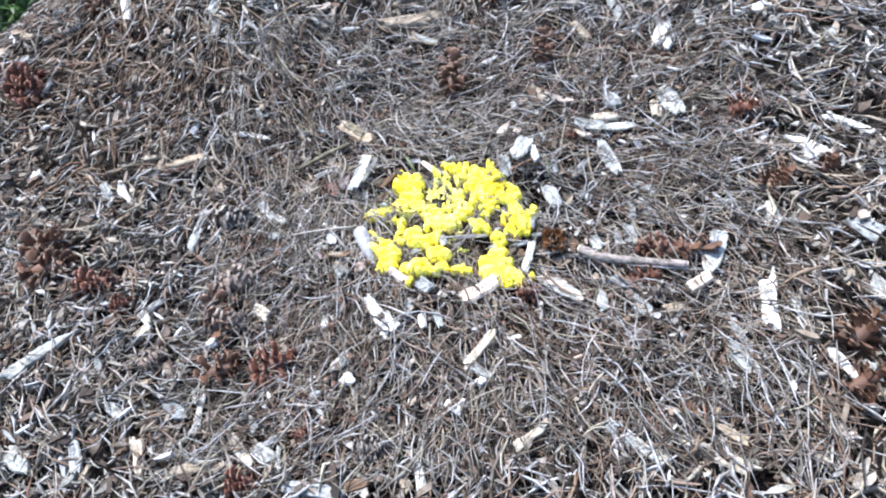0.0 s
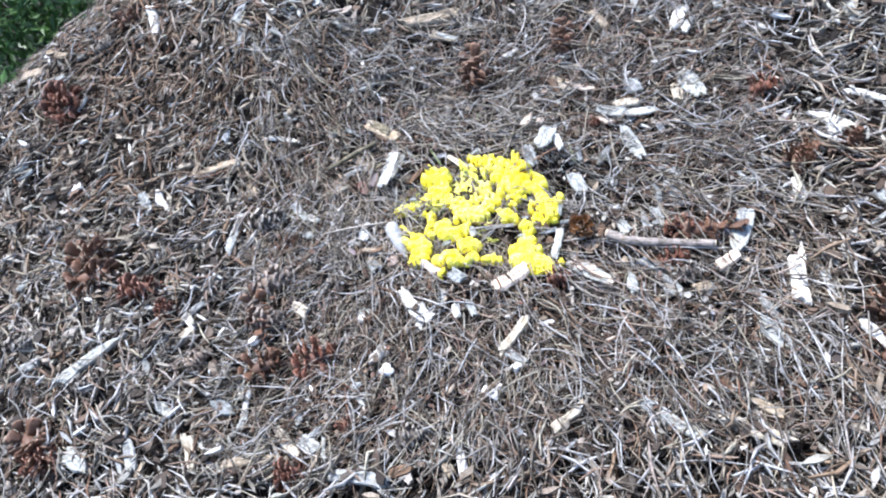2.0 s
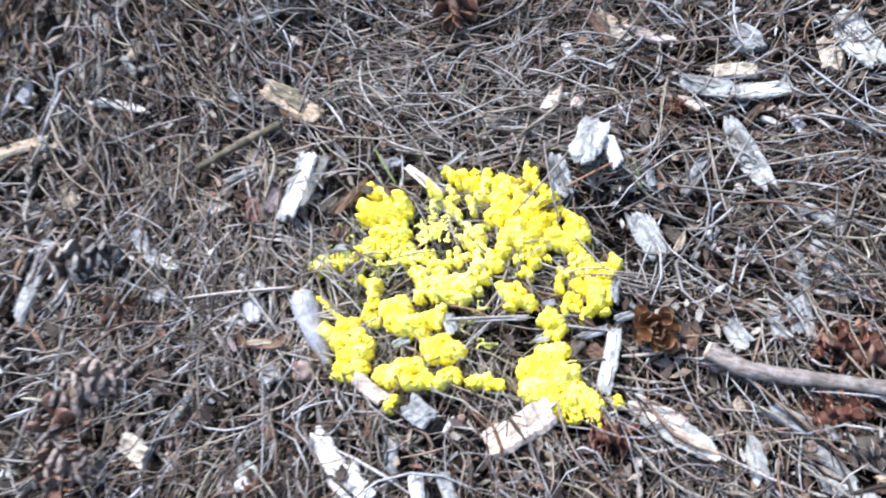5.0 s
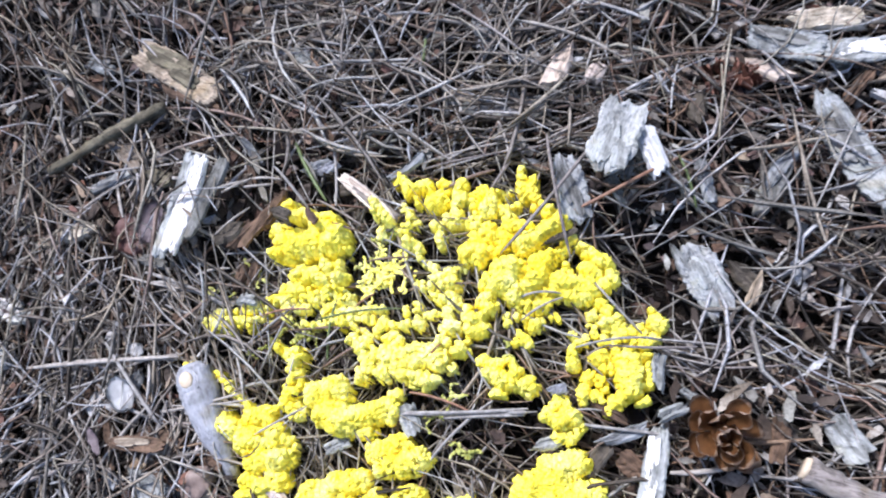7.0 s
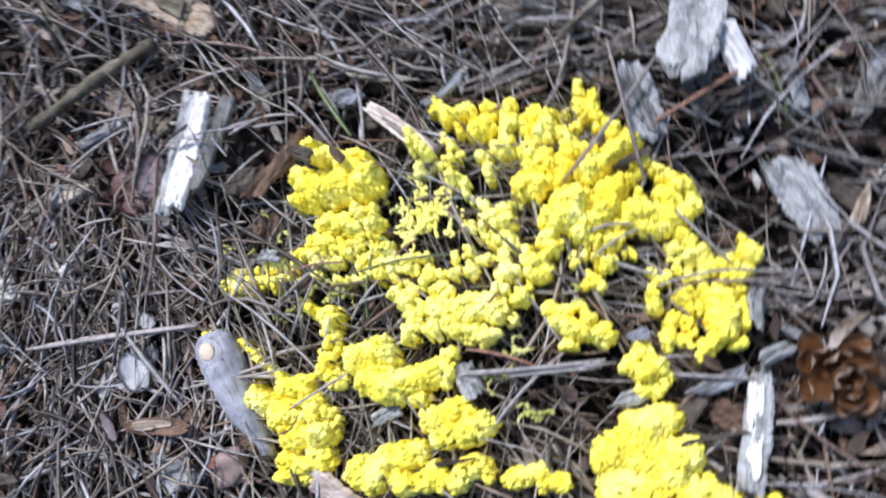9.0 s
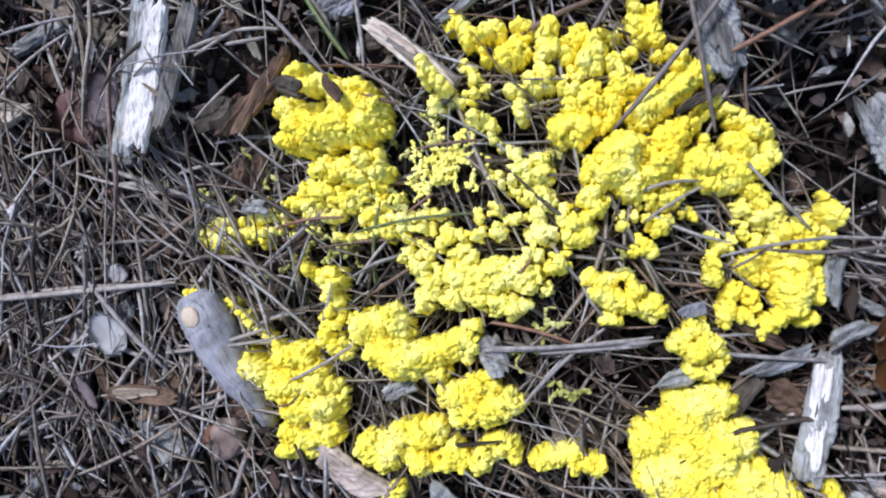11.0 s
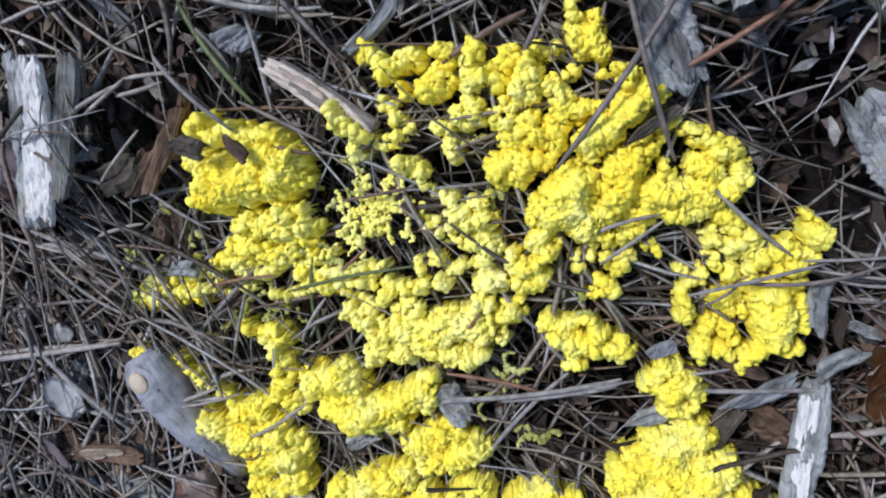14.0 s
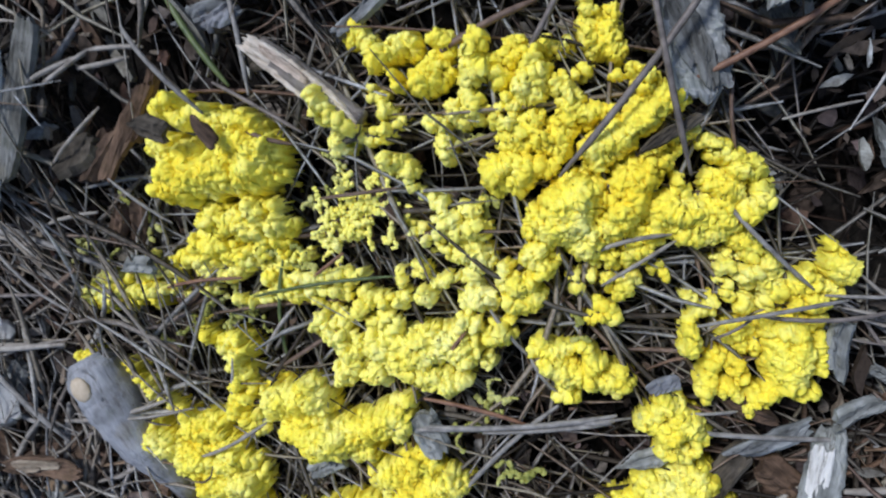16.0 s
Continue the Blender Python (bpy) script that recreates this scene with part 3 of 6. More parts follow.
def chip(x, y, length, width, angle, tone, lift=0.0005, group="wood chips in the litter"):
    global chip_count
    chip_count += 1
    r = random.Random(chip_count)
    length, width = max(length, 0.008), min(width, 0.95 * max(length, 0.008))
    lift -= 0.003 * (math.hypot(x, y) > 0.2)  # those further out lie deeper in the litter
    me = chip_mesh(length, width, 1000 + chip_count)
    me.materials.append(WOOD[tone])
    ob = new("wood_chip", me)
    h = 0.3 * length * math.cos(radians(angle)), 0.3 * length * math.sin(radians(angle))
    pitch = math.degrees(math.atan2(float(surf(x + h[0], y + h[1]) - surf(x - h[0], y - h[1])), 0.6 * length))
    ob.matrix_world = Matrix.Translation((x, y, float(surf(x, y)) + lift)) @ pose(0, 0, 0, 0, 0, angle) @ pose(0, 0, 0, r.gauss(0, 7), -pitch + r.gauss(0, 3), 0)
    size = "long" if length > 0.05 else "small" if length < 0.02 else "short"
    return tagged(ob, f"{size} {WORDS[tone]} wood chip lying on pine needles", "wood chip", group)


def plate_mesh(length, width, thick, seed, taper=0.7):
    """A flat flake of bark: torn, toothed ends, wavy sides and a top that has scaled off in low steps."""
    r = np.random.default_rng(seed)
    n, k = 33, 17
    u, v = np.meshgrid(np.linspace(-1, 1, n), np.linspace(-1, 1, k), indexing="ij")
    tooth = [np.interp(np.linspace(-1, 1, k), np.linspace(-1, 1, 7), r.normal(0, min(0.10, 0.18 * width / length), 7)) + r.normal(0, 0.02, k) for _ in range(2)]
    x = 0.5 * length * (u + np.where(u < 0, tooth[0][None], tooth[1][None]) * np.abs(u) ** 4)
    sides = [1 + 0.13 * np.cumsum(r.normal(0, 0.3, n)).clip(-1.3, 1.3) + r.normal(0, 0.025, n) for _ in range(2)]
    y = 0.5 * width * v * np.where(v < 0, sides[0][:, None], sides[1][:, None]) * (1 - np.where(u < 0, *r.uniform(0.1, taper, 2)) * np.abs(u) ** 3.5)
    scale = 0.6 * value_noise(x, 2.6 * y, 0.011, seed % 50) + 0.5 * value_noise(x, 1.5 * y, 0.0045, seed % 37)
    level = np.floor(np.clip(0.5 + 0.75 * scale, 0, 0.999) * 3) / 2
    edge = np.clip(np.maximum(np.abs(v), np.abs(u)) - 0.86, 0, 1) / 0.14
    bend = r.normal(0, 0.04) * length * (u**2 - 0.3) + r.uniform(0.0, 0.07) * width * v**2
    top = bend + thick * (0.6 + 0.45 * level + 0.14 * value_noise(x, 3 * y, 0.0015, 7) - 0.35 * edge**2)
    verts = np.concatenate([np.stack([x, y, top], -1).reshape(-1, 3), np.stack([x, y, bend - 0.1 * thick], -1).reshape(-1, 3)])
    a = (np.arange(n - 1)[:, None] * k + np.arange(k - 1)[None]).ravel()
    c = n * k
    tris = [np.stack([a, a + k, a + k + 1], 1), np.stack([a, a + k + 1, a + 1], 1), np.stack([a + c, a + k + 1 + c, a + k + c], 1), np.stack([a + c, a + 1 + c, a + k + 1 + c], 1)]
    rim = np.array([i * k for i in range(n)] + [(n - 1) * k + j for j in range(1, k)] + [i * k + k - 1 for i in range(n - 2, -1, -1)] + list(range(k - 2, 0, -1)))
    after = np.roll(rim, -1)
    tris += [np.stack([rim, rim + c, after], 1), np.stack([after, rim + c, after + c], 1)]
    return mesh_of("layer", verts, np.concatenate(tris), False)


layered_count = 0


def lying(name, x, y, length, angle, lift, roll=0.0):
    """An empty on the litter, turned to a heading and tilted with the slope."""
    root = new(name)
    h = 0.3 * length * math.cos(radians(angle)), 0.3 * length * math.sin(radians(angle))
    pitch = math.degrees(math.atan2(float(surf(x + h[0], y + h[1]) - surf(x - h[0], y - h[1])), 0.6 * length))
    root.matrix_world = Matrix.Translation((x, y, float(surf(x, y)) + lift)) @ pose(0, 0, 0, 0, 0, angle) @ pose(0, 0, 0, roll, -pitch, 0)
    return root


def layered_chip(x, y, length, width, angle, tone, lift, label, second=""):
    """A large weathered piece of bark with thinner flakes still clinging to it."""
    global layered_count
    layered_count += 1
    r = random.Random(700 + layered_count)
    root = lying("wood_chip", x, y, length, angle, lift, r.gauss(0, 5))
    thick = min(0.0034, 0.0008 + 0.12 * width)
    base = None
    for i, (long, wide) in enumerate(((1.0, 1.0), (r.uniform(0.5, 0.65), r.uniform(0.45, 0.6)), (r.uniform(0.3, 0.45), r.uniform(0.3, 0.45)))):
        me = plate_mesh(length * long, width * wide, thick if i == 0 else 0.4 * thick, 5000 + 10 * layered_count + i)
        me.materials.append(WOOD[second if i and second else tone])
        ob = new("layer" if i == 0 else "flake", me)
        ob.parent = base if i else root
        base = base if i else ob
        ob.matrix_local = pose(r.uniform(-0.42, 0.42) * length * (1 - long), r.uniform(-0.42, 0.42) * width * (1 - wide), (0, 0.8, 1.05)[i] * thick, r.gauss(0, 2), r.gauss(0, 1.5), r.gauss(0, 5))
    return tagged(root, label, "wood chip", "wood chips in the litter")


def bleached_splinter(x, y, length, width, angle, lift):
    """A split white slat with a lower, greyer strip along one side."""
    root = lying("wood_chip", x, y, length, angle, lift, 6)
    for name, long, wide, thick, tone, place, seed in (("face", 0.93, 0.66, 0.0028, "clean", (-0.02 * length, 0.17 * width, 0.001), 61), ("edge", 1.0, 0.50, 0.0022, "pale", (0.01 * length, -0.27 * width, 0.0), 64)):
        me = plate_mesh(length * long, width * wide, thick, seed, 0.2)
        me.materials.append(WOOD[tone])
        ob = new(name, me)
        ob.parent = root
        ob.matrix_local = pose(*place, 0, 0, 0 if name == "face" else 2)
    return tagged(root, "sun-bleached white splinter with a greyer edge strip", "wood chip", "wood chips in the litter")


# ---- pine cones ----
def scale_mesh(wide, long, thick, lip, cup=0.09):
    """One woody cone scale: a thin stalk that widens to a spoon-shaped plate with a thickened lip."""
    bm = bmesh.new()
    rows = []
    for s, w, z, h in ((0.0, 0.3, 0.0, 0.6), (0.35, 0.6, 0.01, 0.7), (0.65, 0.9, 0.035, 0.9), (0.85, 1.0, 0.075, 1.1), (0.97, 0.8, 0.12, lip), (1.03, 0.3, 0.15, 0.7 * lip)):
        ring = [bm.verts.new((s * long - 0.06 * long * u * u * (s > 0.9), w * wide * 0.5 * u, z * long + thick * h * k + cup * wide * u * u * s)) for u, k in ((-1, 0), (-0.55, 0.45), (0, 0.5), (0.55, 0.45), (1, 0), (0.5, -0.5), (-0.5, -0.5))]
        rows.append(ring)
    for a, b in zip(rows, rows[1:]):
        for i in range(7):
            j = (i + 1) % 7
            bm.faces.new((a[i], b[i], b[j], a[j]))
    bm.faces.new(rows[-1])
    bm.faces.new(rows[0][::-1])
    bmesh.ops.recalc_face_normals(bm, faces=bm.faces)
    me = bpy.data.meshes.new("cone_scale")
    for f in bm.faces:
        f.smooth = f.calc_center_median().x < 0.8 * long
        f.material_index = 1 if f.calc_center_median().x > 0.93 * long else 0
    bm.to_mesh(me)
    bm.free()
    return me


CONE_WORDS = {"brown": "open brown", "red": "reddish-brown broken", "dark": "dark closed pale-tipped", "grey": "grey-brown weathered"}
cone_kinds = {}


def cone_prototype(tone):
    """A cone 1 m long on its side along x, to be copied at its true size: core and spiral scales."""
    root = new("pine_cone")
    bm = bmesh.new()
    bmesh.ops.create_uvsphere(bm, u_segments=12, v_segments=8, radius=1)
    for v in bm.verts:
        v.co = Vector((v.co.z * 0.46, v.co.x * 0.17, v.co.y * 0.17))
    part("core", bm, CONE[tone], root)
    shut = tone in ("dark", "grey")
    count = 54 if shut else 46
    me = scale_mesh(0.24, 0.24, 0.04, 1.6) if shut else scale_mesh(0.31, 0.42, 0.012, 1.5)
    me.materials.append(CONE[tone])
    me.materials.append(CONE_TIP[tone])
    r = random.Random(len(cone_kinds) + 3)
    for i in range(count):
        s = (i + 0.5) / count
        girth = math.sin(math.pi * min(0.97, 0.14 + 0.80 * s)) ** 0.7
        lean = (18 + 50 * s) if shut else (-8 + 70 * s**1.3)
        if r.random() < 0.12:
            continue
        ob = new("scale", me)
        ob.parent = root
        spin = i * 137.5 + r.gauss(0, 9)
        size = (0.5 + 0.5 * girth) * r.uniform(0.7, 1.12)
        ob.matrix_local = pose(0, 0, 0, spin) @ Matrix.Translation((-0.42 + 0.86 * s, 0, 0.08 * girth)) @ pose(0, 0, 0, 0, -90 + lean, 0) @ pose(0, 0, 0, r.gauss(0, 14), r.gauss(0, 13), r.gauss(0, 10)) @ Matrix.Scale(size, 4)
    return root


def pine_cone(x, y, length, width, angle, tone):
    z = float(surf(x, y))
    fat = min(1.25, max(0.7, width / (0.72 * length)))
    m = Matrix.Translation((x, y, z + 0.04 * width)) @ pose(0, 0, 0, 25 + 40 * math.sin(99 * x), -6, angle) @ Matrix.Diagonal((length, length * fat, length * fat, 1))
    if tone in cone_kinds:
        first = cone_kinds[tone].scale
        ob = copy_thing(cone_kinds[tone], m @ Matrix.Diagonal((1 / first.x, 1 / first.y, 1 / first.z, 1)))
    else:
        ob = cone_kinds[tone] = cone_prototype(tone)
        ob.matrix_basis = m
    return tagged(ob, f"{CONE_WORDS[tone]} pine cone lying in the needle litter", "pine cone", "pine cones on the mound")


def petal_mesh(long, wide, curl, cup, seed):
    """A thin spoon-shaped cone scale, broad and rounded at its tip, with a paler rim."""
    bm = bmesh.new()
    rows = []
    for i in range(10):
        s = i / 9
        half = 0.5 * wide * ((0.32 + 1.05 * s) if s < 0.6 else 0.95 * math.sqrt(max(0.0, 1 - ((s - 0.6) / 0.43) ** 2)) + 0.02)
        rows.append([bm.verts.new((s * long, half * v, curl * long * s * s + cup * wide * v * v * (0.3 + 0.7 * s) + 0.05 * wide * noise.noise(Vector((2 * s, v, seed))))) for v in (-1, -0.85, -0.5, 0, 0.5, 0.85, 1)])
    for a, b in zip(rows, rows[1:]):
        for i in range(6):
            f = bm.faces.new((a[i], b[i], b[i + 1], a[i + 1]))
            f.smooth = True
            f.material_index = 1 if b is rows[-1] or (i in (0, 5) and b in rows[5:]) else 0
    bmesh.ops.solidify(bm, geom=bm.faces[:], thickness=0.0007)
    me = bpy.data.meshes.new("scale")
    bm.to_mesh(me)
    bm.free()
    me.materials.append(CONE["open"])
    me.materials.append(CONE_TIP["open"])
    return me


def open_cone(x, y, angle):
    """The wide-open cone beside the mould: whorls of cupped scales about a short core, leaning to one side."""
    r = random.Random(21)
    root = new("pine_cone")
    root.matrix_world = Matrix.Translation(at(x, y, 0.003)) @ pose(0, 0, 0, 0, 0, angle) @ pose(0, 0, 0, 20, 0, 0)
    bm = bmesh.new()
    bmesh.ops.create_uvsphere(bm, u_segments=12, v_segments=8, radius=1)
    bm.transform(Matrix.Translation((0, 0, 0.003)) @ Matrix.Diagonal((0.0042, 0.0042, 0.008, 1)))
    part("core", bm, CONE["open"], root)
    for whorl, (count, out, up, lean, long, wide) in enumerate(((7, 0.0035, 0.0005, 12, 0.0155, 0.0120), (6, 0.0032, 0.003, 36, 0.0150, 0.0125), (5, 0.0022, 0.006, 62, 0.0115, 0.0095))):
        for i in range(count):
            me = petal_mesh(long * r.uniform(0.85, 1.08), wide * r.uniform(0.8, 1.1), r.uniform(0.12, 0.34), r.uniform(0.18, 0.34), 10 * whorl + i)
            ob = new("scale", me)
            ob.parent = root
            ob.matrix_local = pose(0, 0, 0, 0, 0, 360 * (i + 0.5 * whorl) / count + r.gauss(0, 8)) @ pose(out, 0, up, r.gauss(0, 9), -lean + r.gauss(0, 7), 0)
    return tagged(root, "glossy brown wide-open pine cone with cupped scales", "pine cone", "pine cones on the mound")


# ---- slime mould ----
mould = tagged(new("slime_mould"), "bright yellow granular slime mould spread over pine needles", "slime mould")
mould.location = (0, 0, float(surf(0, 0)))


def lumpy(n, seed):
    """A cheap smooth random field on a unit ball."""
    r = np.random.default_rng(seed)
    return [(r.normal(0, 1, 3) * f, r.uniform(0, 6.3), a) for f, a in ((2.0, 0.10), (3.2, 0.08), (6, 0.07), (10, 0.055), (15, 0.04)) for _ in range(2 * n)]


FIELDS = [lumpy(1, s) for s in range(10)]


def field(v, k):
    out = np.ones(len(v))
    for way, off, amp in FIELDS[k]:
        out += amp * np.sin(v @ way + off)
    return out


BUMPY = {n: [BALL[n][0] * field(BALL[n][0], k)[:, None] for k in range(10)] for n in (1, 2)}


def turned(v, r):
    q = r.normal(0, 1, 4)
    w, x, y, z = q / np.linalg.norm(q)
    return v @ np.array([[1 - 2 * (y * y + z * z), 2 * (x * y - z * w), 2 * (x * z + y * w)], [2 * (x * y + z * w), 1 - 2 * (x * x + z * z), 2 * (y * z - x * w)], [2 * (x * z - y * w), 2 * (y * z + x * w), 1 - 2 * (x * x + y * y)]])


mould_seed = 0


def knobbed(x, y, size, k):
    """Heights between 0 and 1 of round knobs of uneven girth, packed one to every cell of that size."""
    r = np.random.default_rng(500 + k)
    jitter, girth, tall = r.uniform(0.1, 0.9, (64, 64, 2)), r.uniform(0.55, 1.0, (64, 64)), r.uniform(0.55, 1.0, (64, 64))
    u, v = x / size + 1000, y / size + 1000
    i, j = np.floor(u).astype(int), np.floor(v).astype(int)
    out = np.zeros_like(u)
    for di in (-1, 0, 1):
        for dj in (-1, 0, 1):
            p, q = (i + di) % 64, (j + dj) % 64
            d2 = (u - i - di - jitter[p, q, 0]) ** 2 + (v - j - dj - jitter[p, q, 1]) ** 2
            out = np.maximum(out, tall[p, q] * np.sqrt(np.clip(1 - d2 / girth[p, q] ** 2, 0, 1)))
    return out


MESH_STEP = 0.00025


def islands(cells):
    """The connected patches of a grid of cells, without the smallest crumbs."""
    label = np.where(cells, np.arange(1, cells.size + 1).reshape(cells.shape), 0)
    while True:
        grown = np.pad(label, 1)
        grown = np.where(cells, np.maximum.reduce([label, grown[2:, 1:-1], grown[:-2, 1:-1], grown[1:-1, 2:], grown[1:-1, :-2]]), 0)
        for axis in (0, 1):  # carry the greatest label along every unbroken run
            for flip in (False, True):
                run = np.flip(grown, axis) if flip else grown
                run = np.moveaxis(run, axis, 0).copy()
                for i in range(1, len(run)):
                    run[i] = np.where((run[i] > 0) & (run[i - 1] > run[i]), run[i - 1], run[i])
                run = np.moveaxis(run, 0, axis)
                grown = np.flip(run, axis) if flip else run
        if (grown == label).all():
            break
        label = grown
    names, counts = np.unique(label[cells], return_counts=True)
    return [label == name for name, count in zip(names, counts) if count > 120]


def lobe(tone, ridges):
    """One cushion of the mould: ridges from end to end with a width, a height and a style; b: full swellings, g: crumbly and holed, f: loose threads of grains."""
    for ridge in ridges:
        if ridge[-1] == "f":
            grain_threads(tone, *ridge[:-1])
    ridges = [ridge for ridge in ridges if ridge[-1] != "f"]
    if not ridges:
        return
    reach = max(r[4] for r in ridges)
    x0, x1 = min(min(r[0], r[2]) for r in ridges) - reach, max(max(r[0], r[2]) for r in ridges) + reach
    y0, y1 = min(min(r[1], r[3]) for r in ridges) - reach, max(max(r[1], r[3]) for r in ridges) + reach
    gx, gy = np.meshgrid(np.arange(x0, x1, MESH_STEP), np.arange(y0, y1, MESH_STEP))
    wx = gx + 0.0012 * value_noise(gx, gy, 0.0045, 1) + 0.0006 * value_noise(gx, gy, 0.0016, 2)
    wy = gy + 0.0012 * value_noise(gx, gy, 0.0045, 3) + 0.0006 * value_noise(gx, gy, 0.0016, 4)
    full, holed = np.zeros_like(gx), np.zeros_like(gx)
    for xa, ya, xb, yb, w, h, style in ridges:
        d = np.array((xb - xa, yb - ya))
        s = np.clip(((wx - xa) * d[0] + (wy - ya) * d[1]) / max(d @ d, 1e-9), 0, 1)
        off = np.hypot(wx - xa - s * d[0], wy - ya - s * d[1]) / ((0.5 if style == "b" else 0.53) * w)
        dome = (h if style == "b" else h + 0.003) * np.clip(1 - off**2, 0, 1) ** (0.6 if style == "b" else 0.5)
        if style == "b":
            full += dome**5
        else:
            holed += dome**5
    full, holed = full**0.2, holed**0.2
    open_work = 0.6 * value_noise(gx, gy, 0.0026, 5) + 0.6 * value_noise(gx, gy, 0.0012, 6)
    cleft = np.abs(value_noise(gx, gy, 0.0052, 11) + 0.45 * value_noise(gx, gy, 0.0021, 12))
    stout = np.clip((full - 0.010) / 0.006, 0, 1)
    broken = np.clip(0.3 + cleft / 0.15, 0, 1) * np.clip(2.2 * (open_work + 0.85), 0.1, 1)
    knobs = knobbed(wx, wy, 0.0066, 1)
    full = full * (1 - (1 - broken) * (1 - 0.75 * stout)) * (0.55 + 0.45 * np.clip(2.2 * knobs, 0, 1) ** 0.5 * (1 - 0.5 * stout) + 0.225 * stout)
    holed = holed * np.clip(2.4 * (open_work + 0.20), 0, 1) ** 0.5
    body = (full**5 + holed**5) ** 0.2
    soft = 0.7 + 0.3 * value_noise(gx, gy, 0.009, 7)
    rise = np.clip(body / 0.005, 0, 1)
    swell = 0.0040 * knobs + 0.0003 * knobbed(wx, wy, 0.0029, 2)
    rough = 0.5 * value_noise(gx, gy, 0.0019, 9) + 0.5 * value_noise(gx, gy, 0.0011, 10) + 0.5 * value_noise(gx, gy, 0.0007, 13)
    crest = [(1 - np.abs(value_noise(gx, gy, size, k))) ** 2.5 for size, k in ((0.0017, 14), (0.0010, 15), (0.0007, 16))]
    crumbs_on = 0.0008 * crest[0] + 0.0012 * crest[1] + 0.0008 * crest[2] + 0.0003 * np.abs(rough)
    z = body + rise * swell
    ny, nx = np.gradient(z, MESH_STEP)
    limit = np.sqrt(1 + np.minimum(nx * nx + ny * ny, 6))
    flat = np.maximum(1, np.hypot(nx, ny) / 2.4)
    push = rise * soft * crumbs_on
    x = gx - nx / flat / limit * push
    y = gy - ny / flat / limit * push
    z = surf(gx, gy) - 0.0105 + 0.003 * rise + z + push / limit + 0.0014 * rise * (1 - 0.4 * stout) * rough
    keep = body > 0.0002
    whole = keep[:-1, :-1] & keep[1:, :-1] & keep[:-1, 1:] & keep[1:, 1:]
    places = np.stack([x, y, z], -1) - np.array(mould.location)
    for piece in islands(whole):
        used = np.zeros(keep.shape, bool)
        for di in (0, 1):
            for dj in (0, 1):
                used[di : di + piece.shape[0], dj : dj + piece.shape[1]] |= piece
        number = np.cumsum(used.ravel()).reshape(used.shape) - 1
        a, b, c, e = number[:-1, :-1][piece], number[:-1, 1:][piece], number[1:, 1:][piece], number[1:, :-1][piece]
        linked("lobe", mesh_of("lobe", places[used], np.concatenate([np.stack([a, b, c], 1), np.stack([a, c, e], 1)])), MOULD[tone], mould, "paler yellow crumbly cushion" if tone == "pale" else "")


def grain_threads(tone, x1, y1, x2, y2, w, h):
    """Loose threads of fine grains caught between the needles."""
    global mould_seed
    mould_seed += 1
    r = np.random.default_rng(300 + mould_seed)
    verts, tris, count = [], [], 0
    a, d = np.array((x1, y1)), np.array((x2 - x1, y2 - y1))
    length = max(np.hypot(*d), 1e-4)
    way = d / length
    side = np.array((-way[1], way[0]))
    for _ in range(int((length * w + 0.78 * w * w) * 1e6 / 12)):
        q = a + way * r.uniform(-0.3 * w, length + 0.3 * w) + side * r.uniform(-0.55, 0.55) * w
        q = np.array((q[0], q[1], float(surf(q[0], q[1])) + h * r.uniform(0.2, 1.0) - 0.001))
        turn = r.uniform(0, 6.3)
        for _ in range(r.integers(5, 13)):
            level = 2 if r.random() < 0.5 else 1
            v = turned(BUMPY[level][r.integers(10)], r) * r.uniform(0.0004, 0.001) * r.uniform(0.7, 1.4, 3) + q
            verts.append(v)
            tris.append(BALL[level][1] + count)
            count += len(v)
            turn += r.normal(0, 0.6)
            q = q + np.array((math.cos(turn), math.sin(turn), r.normal(0, 0.35))) * r.uniform(0.0005, 0.0011)
    ob = linked("grain_patch", mesh_of("grain_patch", np.concatenate(verts) - np.array(mould.location), np.concatenate(tris)), MOULD[tone], mould, "greenish drying grains" if tone == "olive" else "paler yellow loose grains")
    tagged(ob, kind="stuff")


lobe("yellow", [
    (-0.0653, 0.0553, -0.0616, 0.0560, 0.0053, 0.016, "b"),
    (-0.0650, 0.0539, -0.0590, 0.0503, 0.0046, 0.014, "b"),
    (-0.0587, 0.0516, -0.0404, 0.0467, 0.0071, 0.014, "b"),
    (-0.0492, 0.0442, -0.0372, 0.0392, 0.0109, 0.015, "b"),
    (-0.0640, 0.0360, -0.0412, 0.0345, 0.0140, 0.018, "b"),
    (-0.0706, 0.0435, -0.0605, 0.0415, 0.0091, 0.012, "b"),
    (-0.0718, 0.0339, -0.0623, 0.0303, 0.0068, 0.014, "b"),
    (-0.0445, 0.0257, -0.0439, 0.0236, 0.0065, 0.014, "b"),
    (-0.0604, 0.0217, -0.0385, 0.0185, 0.0111, 0.008, "g"),
    (-0.0363, 0.0335, -0.0371, 0.0194, 0.0056, 0.008, "g")])
